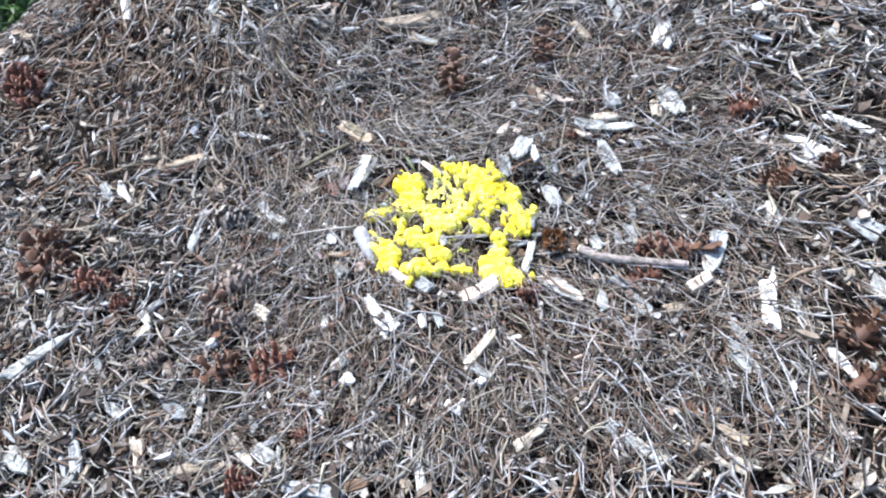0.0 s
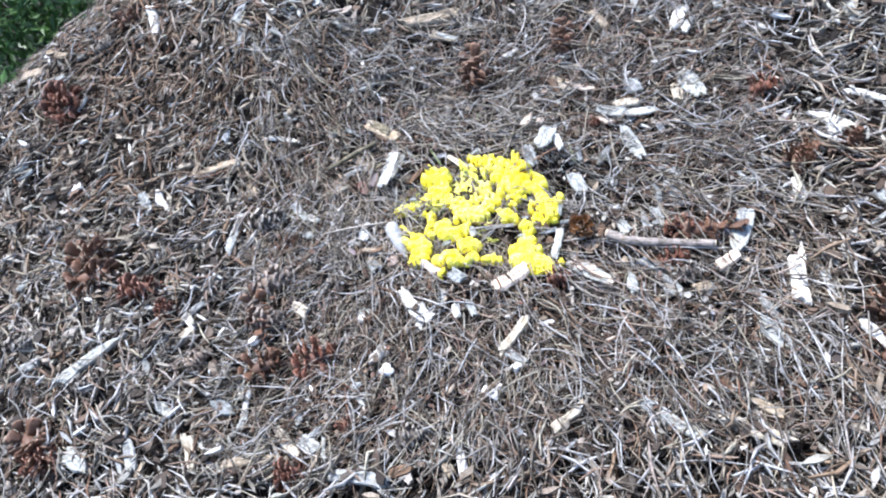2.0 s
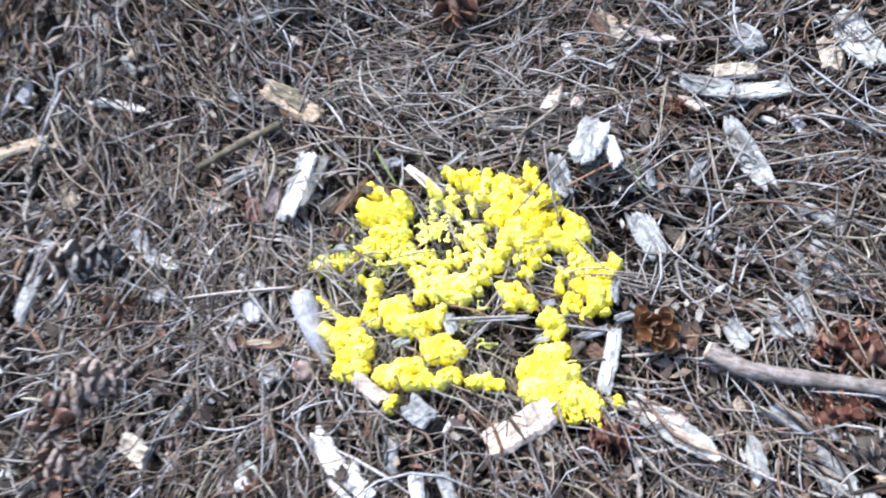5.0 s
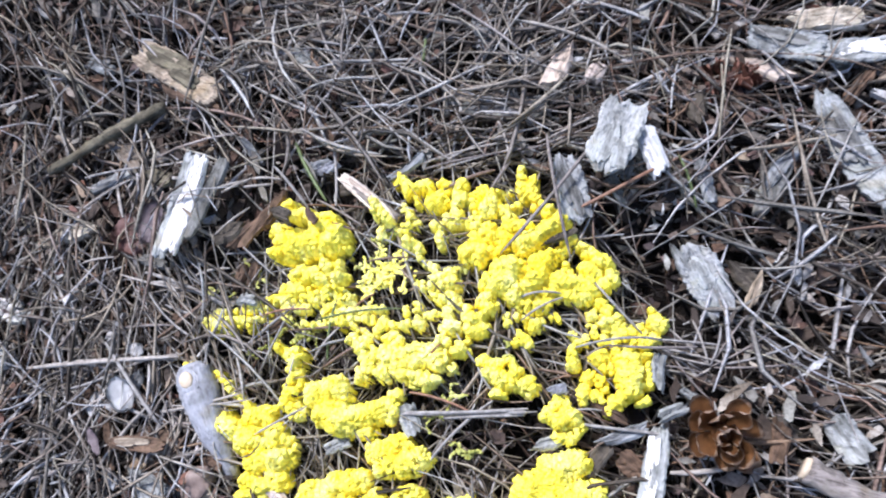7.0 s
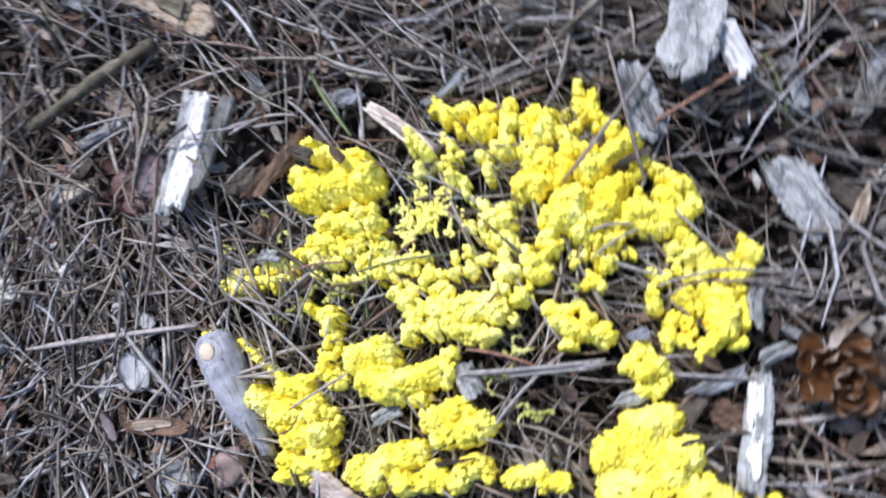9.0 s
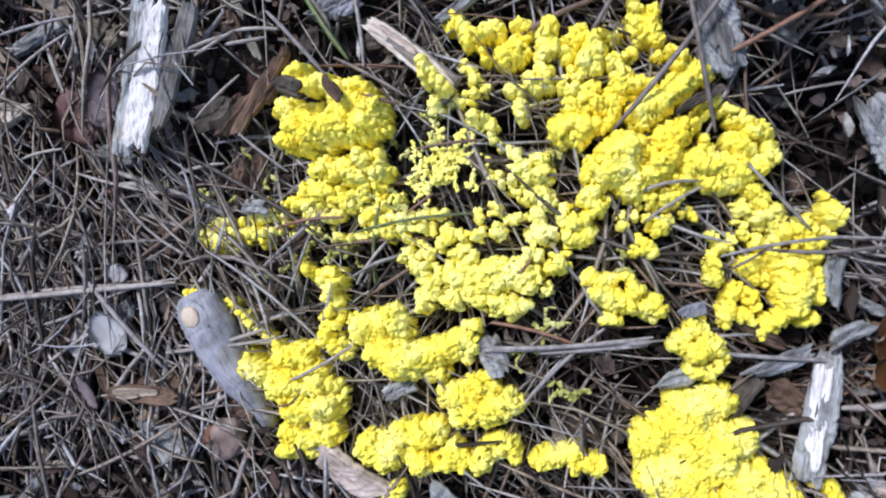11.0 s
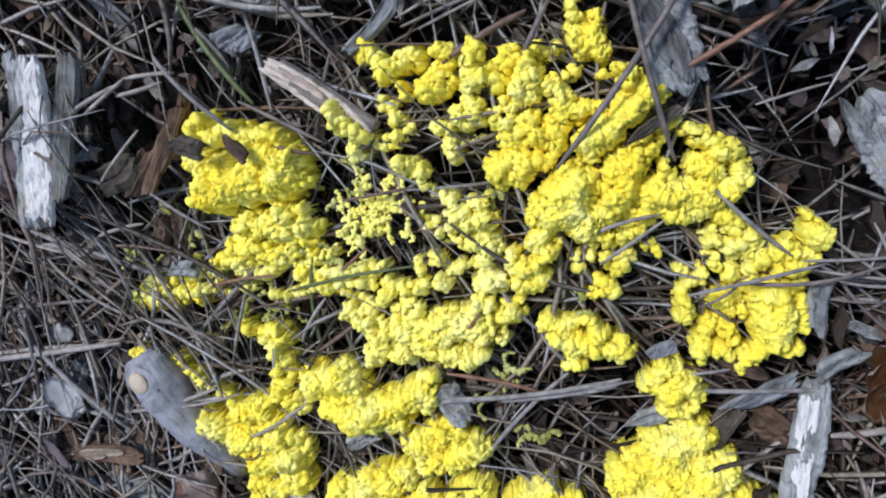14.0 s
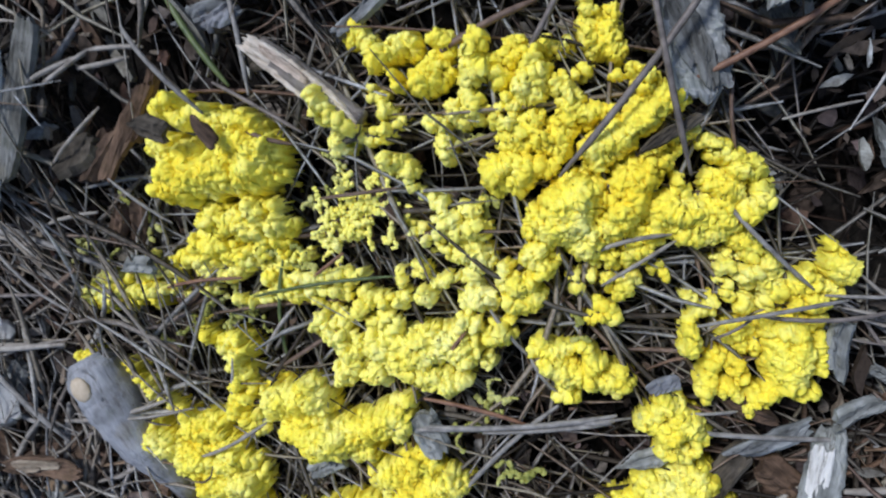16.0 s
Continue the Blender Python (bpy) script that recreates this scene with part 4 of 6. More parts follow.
lobe("pale", [
    (-0.1135, 0.0027, -0.0823, 0.0034, 0.0045, 0.005, "g"),
    (-0.1052, 0.0081, -0.0654, 0.0071, 0.0031, 0.005, "g"),
    (-0.0890, 0.0095, -0.0493, 0.0091, 0.0034, 0.005, "g"),
    (-0.0670, 0.0049, -0.0327, 0.0086, 0.0036, 0.005, "g"),
    (-0.0967, 0.0032, -0.0567, 0.0004, 0.0024, 0.005, "g"),
    (-0.0570, -0.0029, -0.0228, -0.0018, 0.0032, 0.005, "g"),
    (-0.0460, 0.0026, -0.0163, 0.0024, 0.0029, 0.005, "g"),
    (-0.0774, 0.0120, -0.0450, 0.0124, 0.0023, 0.005, "g"),
    (-0.0319, -0.0065, -0.0111, -0.0138, 0.0025, 0.005, "g")])
lobe("yellow", [
    (-0.0684, 0.0147, -0.0404, 0.0127, 0.0099, 0.006, "g"),
    (-0.0848, 0.0134, -0.0534, 0.0095, 0.0049, 0.005, "g"),
    (-0.0538, 0.0083, -0.0344, -0.0014, 0.0051, 0.005, "g"),
    (-0.1097, 0.0015, -0.0889, 0.0004, 0.0075, 0.005, "g"),
    (-0.1097, 0.0047, -0.0941, 0.0062, 0.0038, 0.005, "g"),
    (-0.0979, 0.0068, -0.0715, 0.0065, 0.0040, 0.004, "g"),
    (-0.0387, -0.0021, -0.0334, -0.0051, 0.0058, 0.005, "g")])
lobe("yellow", [
    (-0.1225, -0.0173, -0.1037, -0.0231, 0.0039, 0.006, "g"),
    (-0.1044, -0.0241, -0.0967, -0.0297, 0.0032, 0.006, "g"),
    (-0.0973, -0.0303, -0.0867, -0.0397, 0.0034, 0.006, "g")])
lobe("yellow", [
    (-0.0993, -0.0462, -0.0942, -0.0504, 0.0125, 0.013, "b"),
    (-0.0862, -0.0446, -0.0757, -0.0447, 0.0105, 0.011, "b"),
    (-0.0892, -0.0548, -0.0735, -0.0542, 0.0137, 0.013, "b"),
    (-0.0844, -0.0645, -0.0694, -0.0637, 0.0122, 0.012, "b"),
    (-0.0854, -0.0747, -0.0731, -0.0744, 0.0122, 0.011, "b"),
    (-0.0896, -0.0801, -0.0794, -0.0810, 0.0056, 0.008, "b"),
    (-0.0676, -0.0547, -0.0625, -0.0595, 0.0052, 0.007, "g")])
lobe("yellow", [
    (-0.0723, -0.0111, -0.0623, -0.0165, 0.0043, 0.007, "g"),
    (-0.0616, -0.0162, -0.0635, -0.0318, 0.0093, 0.009, "g"),
    (-0.0657, -0.0383, -0.0626, -0.0425, 0.0092, 0.008, "g"),
    (-0.0527, -0.0347, -0.0397, -0.0361, 0.0123, 0.014, "b"),
    (-0.0467, -0.0321, -0.0402, -0.0313, 0.0077, 0.013, "b"),
    (-0.0413, -0.0466, -0.0378, -0.0480, 0.0161, 0.017, "b"),
    (-0.0450, -0.0417, -0.0487, -0.0452, 0.0103, 0.014, "b"),
    (-0.0309, -0.0467, -0.0158, -0.0436, 0.0114, 0.012, "b"),
    (-0.0294, -0.0537, -0.0253, -0.0538, 0.0067, 0.010, "b"),
    (-0.0147, -0.0375, -0.0115, -0.0379, 0.0041, 0.008, "b"),
    (-0.0166, -0.0500, -0.0158, -0.0477, 0.0042, 0.008, "b")])
lobe("yellow", [
    (-0.0554, -0.0810, -0.0495, -0.0834, 0.0143, 0.011, "b"),
    (-0.0437, -0.0763, -0.0319, -0.0757, 0.0124, 0.011, "b"),
    (-0.0377, -0.0854, -0.0281, -0.0857, 0.0123, 0.011, "b"),
    (-0.0241, -0.0820, -0.0222, -0.0886, 0.0074, 0.009, "b"),
    (-0.0476, -0.0972, -0.0514, -0.1026, 0.0075, 0.006, "g")])
lobe("yellow", [
    (-0.0238, -0.0623, -0.0107, -0.0611, 0.0124, 0.010, "b"),
    (-0.0199, -0.0696, -0.0031, -0.0670, 0.0123, 0.011, "b"),
    (-0.0164, -0.0875, -0.0125, -0.0826, 0.0104, 0.010, "b"),
    (-0.0073, -0.0812, -0.0036, -0.0842, 0.0089, 0.009, "b")])
lobe("yellow", [
    (0.0059, -0.0882, 0.0186, -0.0857, 0.0081, 0.007, "b"),
    (0.0191, -0.0918, 0.0250, -0.0905, 0.0073, 0.007, "b")])
lobe("yellow", [
    (0.0446, -0.0812, 0.0585, -0.0766, 0.0167, 0.012, "b"),
    (0.0558, -0.0721, 0.0682, -0.0706, 0.0131, 0.011, "b"),
    (0.0677, -0.0850, 0.0731, -0.0837, 0.0151, 0.012, "b"),
    (0.0476, -0.0952, 0.0583, -0.0958, 0.0186, 0.013, "b"),
    (0.0614, -0.1025, 0.0722, -0.0996, 0.0185, 0.013, "b"),
    (0.0792, -0.0995, 0.0857, -0.1055, 0.0163, 0.011, "b"),
    (0.0853, -0.1121, 0.0897, -0.1169, 0.0098, 0.008, "g"),
    (0.0665, -0.1106, 0.0748, -0.1118, 0.0099, 0.007, "g"),
    (0.0980, -0.1043, 0.1018, -0.1043, 0.0078, 0.007, "g"),
    (0.0588, -0.0850, 0.0658, -0.0887, 0.0173, 0.014, "b")])
lobe("yellow", [
    (0.0567, -0.0494, 0.0616, -0.0435, 0.0067, 0.011, "b"),
    (0.0632, -0.0453, 0.0656, -0.0487, 0.0076, 0.012, "b"),
    (0.0609, -0.0518, 0.0680, -0.0515, 0.0092, 0.013, "b"),
    (0.0595, -0.0581, 0.0624, -0.0584, 0.0061, 0.011, "b"),
    (0.0650, -0.0595, 0.0679, -0.0580, 0.0055, 0.011, "b"),
    (0.0701, -0.0537, 0.0707, -0.0538, 0.0067, 0.012, "b")])
lobe("yellow", [
    (0.0288, -0.0240, 0.0358, -0.0252, 0.0053, 0.009, "b"),
    (0.0321, -0.0296, 0.0378, -0.0338, 0.0090, 0.011, "b"),
    (0.0437, -0.0308, 0.0423, -0.0355, 0.0060, 0.012, "b"),
    (0.0475, -0.0363, 0.0500, -0.0366, 0.0083, 0.011, "b"),
    (0.0348, -0.0397, 0.0360, -0.0399, 0.0058, 0.010, "b"),
    (0.0404, -0.0259, 0.0433, -0.0277, 0.0038, 0.008, "b")])
lobe("pale", [
    (-0.0264, -0.0155, -0.0226, -0.0228, 0.0112, 0.008, "g"),
    (-0.0313, -0.0278, -0.0164, -0.0274, 0.0072, 0.008, "g"),
    (-0.0139, -0.0197, -0.0044, -0.0220, 0.0142, 0.011, "b"),
    (-0.0006, -0.0207, 0.0076, -0.0212, 0.0130, 0.012, "b"),
    (-0.0089, -0.0289, 0.0023, -0.0317, 0.0076, 0.011, "b"),
    (0.0023, -0.0340, 0.0057, -0.0318, 0.0063, 0.012, "b"),
    (0.0101, -0.0243, 0.0146, -0.0269, 0.0052, 0.008, "g"),
    (-0.0345, -0.0095, -0.0285, -0.0155, 0.0048, 0.007, "g"),
    (-0.0191, -0.0089, -0.0098, -0.0130, 0.0056, 0.008, "g")])
lobe("pale", [
    (-0.0152, -0.0060, -0.0053, -0.0067, 0.0046, 0.006, "g"),
    (-0.0052, -0.0000, -0.0002, -0.0071, 0.0061, 0.007, "g"),
    (-0.0001, 0.0026, 0.0007, -0.0039, 0.0045, 0.006, "g"),
    (-0.0170, -0.0038, -0.0164, -0.0043, 0.0033, 0.005, "g"),
    (0.0025, -0.0025, 0.0089, -0.0019, 0.0035, 0.005, "g")])
lobe("pale", [
    (0.0001, 0.0114, 0.0090, 0.0069, 0.0052, 0.007, "g"),
    (0.0085, 0.0120, 0.0179, 0.0120, 0.0075, 0.008, "g"),
    (0.0121, 0.0051, 0.0165, 0.0029, 0.0081, 0.009, "b"),
    (0.0141, -0.0018, 0.0170, 0.0012, 0.0060, 0.009, "b"),
    (0.0063, 0.0183, 0.0105, 0.0149, 0.0065, 0.007, "g"),
    (0.0126, 0.0162, 0.0217, 0.0161, 0.0056, 0.007, "g"),
    (0.0132, -0.0076, 0.0162, -0.0086, 0.0082, 0.010, "b"),
    (0.0100, -0.0151, 0.0164, -0.0158, 0.0053, 0.008, "g")])
lobe("yellow", [
    (0.0636, 0.0435, 0.0685, 0.0374, 0.0066, 0.013, "b"),
    (0.0642, 0.0352, 0.0508, 0.0263, 0.0104, 0.015, "b"),
    (0.0438, 0.0161, 0.0420, 0.0138, 0.0153, 0.018, "b"),
    (0.0363, 0.0099, 0.0460, 0.0056, 0.0126, 0.015, "b"),
    (0.0321, 0.0024, 0.0332, -0.0006, 0.0089, 0.013, "b"),
    (0.0238, -0.0031, 0.0279, -0.0050, 0.0081, 0.011, "b"),
    (0.0239, -0.0099, 0.0298, -0.0103, 0.0066, 0.010, "b"),
    (0.0177, -0.0180, 0.0212, -0.0164, 0.0074, 0.008, "g"),
    (0.0689, 0.0403, 0.0719, 0.0366, 0.0040, 0.011, "b")])
lobe("yellow", [
    (0.0744, 0.0299, 0.0647, 0.0220, 0.0044, 0.010, "b"),
    (0.0639, 0.0216, 0.0531, 0.0152, 0.0094, 0.014, "b"),
    (0.0586, 0.0129, 0.0507, 0.0080, 0.0104, 0.014, "b"),
    (0.0502, 0.0472, 0.0639, 0.0449, 0.0023, 0.009, "g"),
    (0.0474, 0.0366, 0.0557, 0.0355, 0.0035, 0.007, "g")])
lobe("yellow", [
    (0.0772, 0.0245, 0.0826, 0.0221, 0.0063, 0.011, "b"),
    (0.0835, 0.0191, 0.0887, 0.0141, 0.0076, 0.013, "b"),
    (0.0780, 0.0155, 0.0856, 0.0086, 0.0083, 0.011, "b"),
    (0.0897, 0.0107, 0.0868, 0.0069, 0.0062, 0.012, "b"),
    (0.0668, 0.0171, 0.0748, 0.0131, 0.0071, 0.008, "g"),
    (0.0658, 0.0099, 0.0795, 0.0063, 0.0092, 0.013, "b"),
    (0.0709, 0.0032, 0.0778, 0.0022, 0.0068, 0.012, "b"),
    (0.0597, 0.0064, 0.0682, 0.0067, 0.0084, 0.011, "b"),
    (0.0836, 0.0042, 0.0801, 0.0033, 0.0054, 0.010, "b")])
lobe("yellow", [
    (0.0468, -0.0001, 0.0617, -0.0004, 0.0079, 0.008, "g"),
    (0.0433, -0.0062, 0.0548, -0.0091, 0.0071, 0.007, "g"),
    (0.0528, -0.0105, 0.0537, -0.0106, 0.0059, 0.007, "g"),
    (0.0438, -0.0144, 0.0493, -0.0175, 0.0057, 0.006, "g"),
    (0.0629, -0.0038, 0.0640, -0.0072, 0.0058, 0.007, "g")])
lobe("yellow", [
    (-0.0075, 0.0655, -0.0046, 0.0634, 0.0064, 0.009, "b"),
    (-0.0034, 0.0608, -0.0024, 0.0570, 0.0057, 0.009, "b"),
    (0.0007, 0.0594, 0.0061, 0.0599, 0.0069, 0.010, "b"),
    (0.0098, 0.0516, 0.0127, 0.0528, 0.0092, 0.011, "b"),
    (0.0138, 0.0606, 0.0152, 0.0598, 0.0062, 0.010, "b"),
    (0.0154, 0.0531, 0.0188, 0.0534, 0.0033, 0.007, "g"),
    (0.0014, 0.0531, 0.0027, 0.0517, 0.0050, 0.007, "g")])
lobe("yellow", [
    (0.0235, 0.0593, 0.0232, 0.0524, 0.0067, 0.012, "b"),
    (0.0219, 0.0495, 0.0211, 0.0396, 0.0062, 0.010, "b"),
    (0.0164, 0.0424, 0.0181, 0.0401, 0.0069, 0.010, "b"),
    (0.0273, 0.0516, 0.0322, 0.0551, 0.0062, 0.009, "b"),
    (0.0285, 0.0499, 0.0292, 0.0486, 0.0056, 0.009, "b"),
    (0.0336, 0.0550, 0.0363, 0.0534, 0.0041, 0.007, "g")])
lobe("yellow", [
    (0.0377, 0.0511, 0.0353, 0.0446, 0.0081, 0.013, "b"),
    (0.0428, 0.0448, 0.0459, 0.0385, 0.0070, 0.011, "b"),
    (0.0428, 0.0346, 0.0485, 0.0363, 0.0082, 0.011, "b"),
    (0.0392, 0.0319, 0.0417, 0.0289, 0.0077, 0.010, "b"),
    (0.0286, 0.0411, 0.0305, 0.0336, 0.0072, 0.008, "g"),
    (0.0289, 0.0324, 0.0302, 0.0307, 0.0069, 0.010, "b"),
    (0.0249, 0.0246, 0.0301, 0.0244, 0.0104, 0.013, "b"),
    (0.0246, 0.0205, 0.0251, 0.0198, 0.0042, 0.009, "b"),
    (0.0360, 0.0252, 0.0411, 0.0244, 0.0057, 0.008, "g"),
    (0.0354, 0.0370, 0.0361, 0.0312, 0.0057, 0.007, "g"),
    (0.0335, 0.0435, 0.0337, 0.0429, 0.0053, 0.009, "b")])
lobe("yellow", [
    (0.0522, 0.0648, 0.0527, 0.0621, 0.0055, 0.004, "g"),
    (0.0518, 0.0590, 0.0530, 0.0533, 0.0081, 0.005, "b"),
    (0.0572, 0.0594, 0.0565, 0.0541, 0.0062, 0.006, "b"),
    (0.0572, 0.0525, 0.0579, 0.0521, 0.0075, 0.006, "b"),
    (0.0453, 0.0552, 0.0436, 0.0535, 0.0055, 0.005, "b"),
    (0.0411, 0.0565, 0.0422, 0.0537, 0.0052, 0.005, "b"),
    (0.0502, 0.0496, 0.0487, 0.0469, 0.0048, 0.004, "g")])
lobe("pale", [
    (-0.0181, 0.0515, -0.0163, 0.0476, 0.0033, 0.020, "b"),
    (-0.0166, 0.0456, -0.0135, 0.0433, 0.0039, 0.018, "b"),
    (-0.0129, 0.0438, -0.0112, 0.0423, 0.0042, 0.015, "b"),
    (-0.0148, 0.0395, -0.0128, 0.0411, 0.0068, 0.011, "b"),
    (-0.0161, 0.0375, -0.0155, 0.0371, 0.0044, 0.009, "b")])
lobe("pale", [
    (-0.0049, 0.0506, -0.0022, 0.0465, 0.0043, 0.006, "g"),
    (-0.0075, 0.0402, -0.0023, 0.0415, 0.0062, 0.007, "g"),
    (-0.0019, 0.0430, 0.0029, 0.0402, 0.0043, 0.006, "g"),
    (-0.0060, 0.0375, -0.0026, 0.0310, 0.0051, 0.007, "g"),
    (-0.0037, 0.0324, 0.0031, 0.0270, 0.0051, 0.007, "g"),
    (0.0031, 0.0276, 0.0027, 0.0215, 0.0044, 0.006, "g"),
    (0.0088, 0.0407, 0.0116, 0.0389, 0.0050, 0.008, "b"),
    (0.0112, 0.0348, 0.0127, 0.0318, 0.0058, 0.008, "b")])
lobe("pale", [
    (-0.0273, 0.0226, -0.0096, 0.0236, 0.0089, 0.004, "f"),
    (-0.0253, 0.0156, -0.0082, 0.0139, 0.0101, 0.004, "f"),
    (-0.0156, 0.0277, -0.0056, 0.0266, 0.0054, 0.004, "f"),
    (-0.0210, 0.0188, -0.0036, 0.0198, 0.0064, 0.004, "f"),
    (-0.0338, 0.0117, -0.0209, 0.0120, 0.0050, 0.003, "f"),
    (-0.0543, 0.0085, -0.0397, 0.0035, 0.0069, 0.003, "f")])
lobe("olive", [
    (-0.0267, 0.0262, -0.0154, 0.0295, 0.0048, 0.003, "f"),
    (-0.0375, 0.0121, -0.0286, 0.0024, 0.0067, 0.003, "f"),
    (-0.0604, -0.0058, -0.0513, -0.0103, 0.0071, 0.003, "f"),
    (-0.0831, -0.0160, -0.0720, -0.0088, 0.0048, 0.003, "f"),
    (0.0118, -0.0409, 0.0201, -0.0424, 0.0050, 0.003, "f"),
    (-0.0013, -0.0463, 0.0052, -0.0491, 0.0045, 0.003, "f"),
    (0.0133, -0.0630, 0.0270, -0.0640, 0.0045, 0.003, "f"),
    (0.0173, 0.0104, 0.0214, 0.0163, 0.0037, 0.003, "f"),
    (0.0185, 0.0370, 0.0211, 0.0335, 0.0040, 0.003, "f"),
    (0.0381, -0.0192, 0.0425, -0.0215, 0.0038, 0.003, "f"),
    (0.0602, -0.0465, 0.0553, -0.0478, 0.0036, 0.003, "f"),
    (-0.1128, 0.0197, -0.1025, 0.0129, 0.0057, 0.003, "f"),
    (-0.0886, 0.0267, -0.0806, 0.0221, 0.0047, 0.003, "f")])
lobe("yellow", [
    (0.0839, -0.0005, 0.0857, -0.0039, 0.0057, 0.009, "b"),
    (0.0803, -0.0063, 0.0858, -0.0103, 0.0070, 0.008, "g"),
    (0.0908, -0.0080, 0.0916, -0.0156, 0.0063, 0.010, "b"),
    (0.0786, -0.0114, 0.0766, -0.0172, 0.0055, 0.006, "g"),
    (0.0839, -0.0179, 0.0878, -0.0200, 0.0064, 0.009, "b"),
    (0.0955, -0.0151, 0.1013, -0.0143, 0.0070, 0.009, "b"),
    (0.1028, -0.0192, 0.0970, -0.0192, 0.0040, 0.007, "g"),
    (0.1071, -0.0099, 0.1095, -0.0121, 0.0068, 0.012, "b"),
    (0.1072, -0.0057, 0.1077, -0.0061, 0.0036, 0.010, "b"),
    (0.1055, -0.0162, 0.1069, -0.0173, 0.0057, 0.009, "b"),
    (0.0724, -0.0181, 0.0695, -0.0139, 0.0031, 0.005, "g")])
lobe("yellow", [
    (0.0721, -0.0178, 0.0702, -0.0227, 0.0051, 0.012, "b"),
    (0.0695, -0.0236, 0.0696, -0.0286, 0.0062, 0.012, "b"),
    (0.0786, -0.0253, 0.0845, -0.0248, 0.0065, 0.009, "b"),
    (0.0839, -0.0293, 0.0844, -0.0297, 0.0065, 0.009, "b"),
    (0.0748, -0.0342, 0.0764, -0.0334, 0.0072, 0.009, "b"),
    (0.0729, -0.0380, 0.0733, -0.0422, 0.0057, 0.009, "b"),
    (0.0807, -0.0349, 0.0820, -0.0374, 0.0056, 0.009, "b"),
    (0.0782, -0.0425, 0.0817, -0.0446, 0.0057, 0.007, "g"),
    (0.0843, -0.0471, 0.0859, -0.0447, 0.0072, 0.009, "b")])
lobe("yellow", [
    (0.0936, -0.0282, 0.0941, -0.0376, 0.0127, 0.016, "b"),
    (0.0911, -0.0248, 0.0922, -0.0252, 0.0085, 0.013, "b"),
    (0.0909, -0.0400, 0.0892, -0.0432, 0.0056, 0.010, "b"),
    (0.0977, -0.0250, 0.1035, -0.0254, 0.0040, 0.009, "b"),
    (0.1021, -0.0299, 0.1022, -0.0374, 0.0043, 0.012, "b"),
    (0.0963, -0.0453, 0.1008, -0.0439, 0.0034, 0.009, "b")])


# ---- twigs, stick and branch ----
def rod(name, points, radii, material, parent=None, sides=9, wobble=0.08, seed=1):
    """A round tapered stick through the given places."""
    r = np.random.default_rng(seed)
    pts = np.array(points, float)
    steps = 8
    s = np.linspace(0, len(pts) - 1, steps * (len(pts) - 1) + 1)
    line = np.stack([np.interp(s, range(len(pts)), pts[:, k]) for k in range(3)], 1)
    line[1:-1] = (line[:-2] + 2 * line[1:-1] + line[2:]) / 4
    rad = np.interp(s, range(len(pts)), radii)
    way = np.gradient(line, axis=0)
    way /= np.linalg.norm(way, axis=1)[:, None]
    side = np.cross(way, (0, 0, 1.0))
    side /= np.linalg.norm(side, axis=1)[:, None]
    up = np.cross(side, way)
    ang = np.linspace(0, 2 * np.pi, sides, endpoint=False)
    rough = 1 + wobble * r.normal(0, 1, (len(s), sides))
    ring = line[:, None] + (rad[:, None] * rough)[..., None] * (np.cos(ang)[None, :, None] * side[:, None] + np.sin(ang)[None, :, None] * up[:, None])
    verts = np.concatenate([ring.reshape(-1, 3), line[:1], line[-1:]])
    tris = []
    n = len(s)
    for i in range(n - 1):
        for j in range(sides):
            k = (j + 1) % sides
            p, q = i * sides, (i + 1) * sides
            tris += [(p + j, q + j, q + k), (p + j, q + k, p + k)]
    for j in range(sides):
        k = (j + 1) % sides
        tris += [(k, n * sides, j), ((n - 1) * sides + j, n * sides + 1, (n - 1) * sides + k)]
    return linked(name, mesh_of(name, verts, np.array(tris)[:, ::-1]), material, parent)


def round_stick(name, points, radii, tone, label, category, ends=True, seed=1, sides=10):
    """A stick with its bark and its two pale cut ends."""
    root = new(name)
    run = np.subtract(points[-1], points[0])
    root.matrix_world = Matrix.Translation(points[0]) @ pose(0, 0, 0, 0, 0, math.degrees(math.atan2(run[1], run[0])))
    local = [tuple(root.matrix_world.inverted() @ Vector(p)) for p in points]
    rod("bark", local, radii, WOOD[tone], root, sides, 0.06 if ends else 0.16, seed)
    if ends:
        for p, q, rad in ((local[0], local[1], radii[0]), (local[-1], local[-2], radii[-1])):
            way = Vector(np.subtract(p, q)).normalized()
            bm = bmesh.new()
            bmesh.ops.create_cone(bm, cap_ends=True, segments=10, radius1=rad * 0.92, radius2=rad * 0.8, depth=rad * 0.35)
            bm.transform(Matrix.Translation(Vector(p) + way * rad * 0.12) @ way.to_track_quat("Z", "Y").to_matrix().to_4x4())
            part("cut_end", bm, KNOT, root, "pale cut end")
    return tagged(root, label, category)


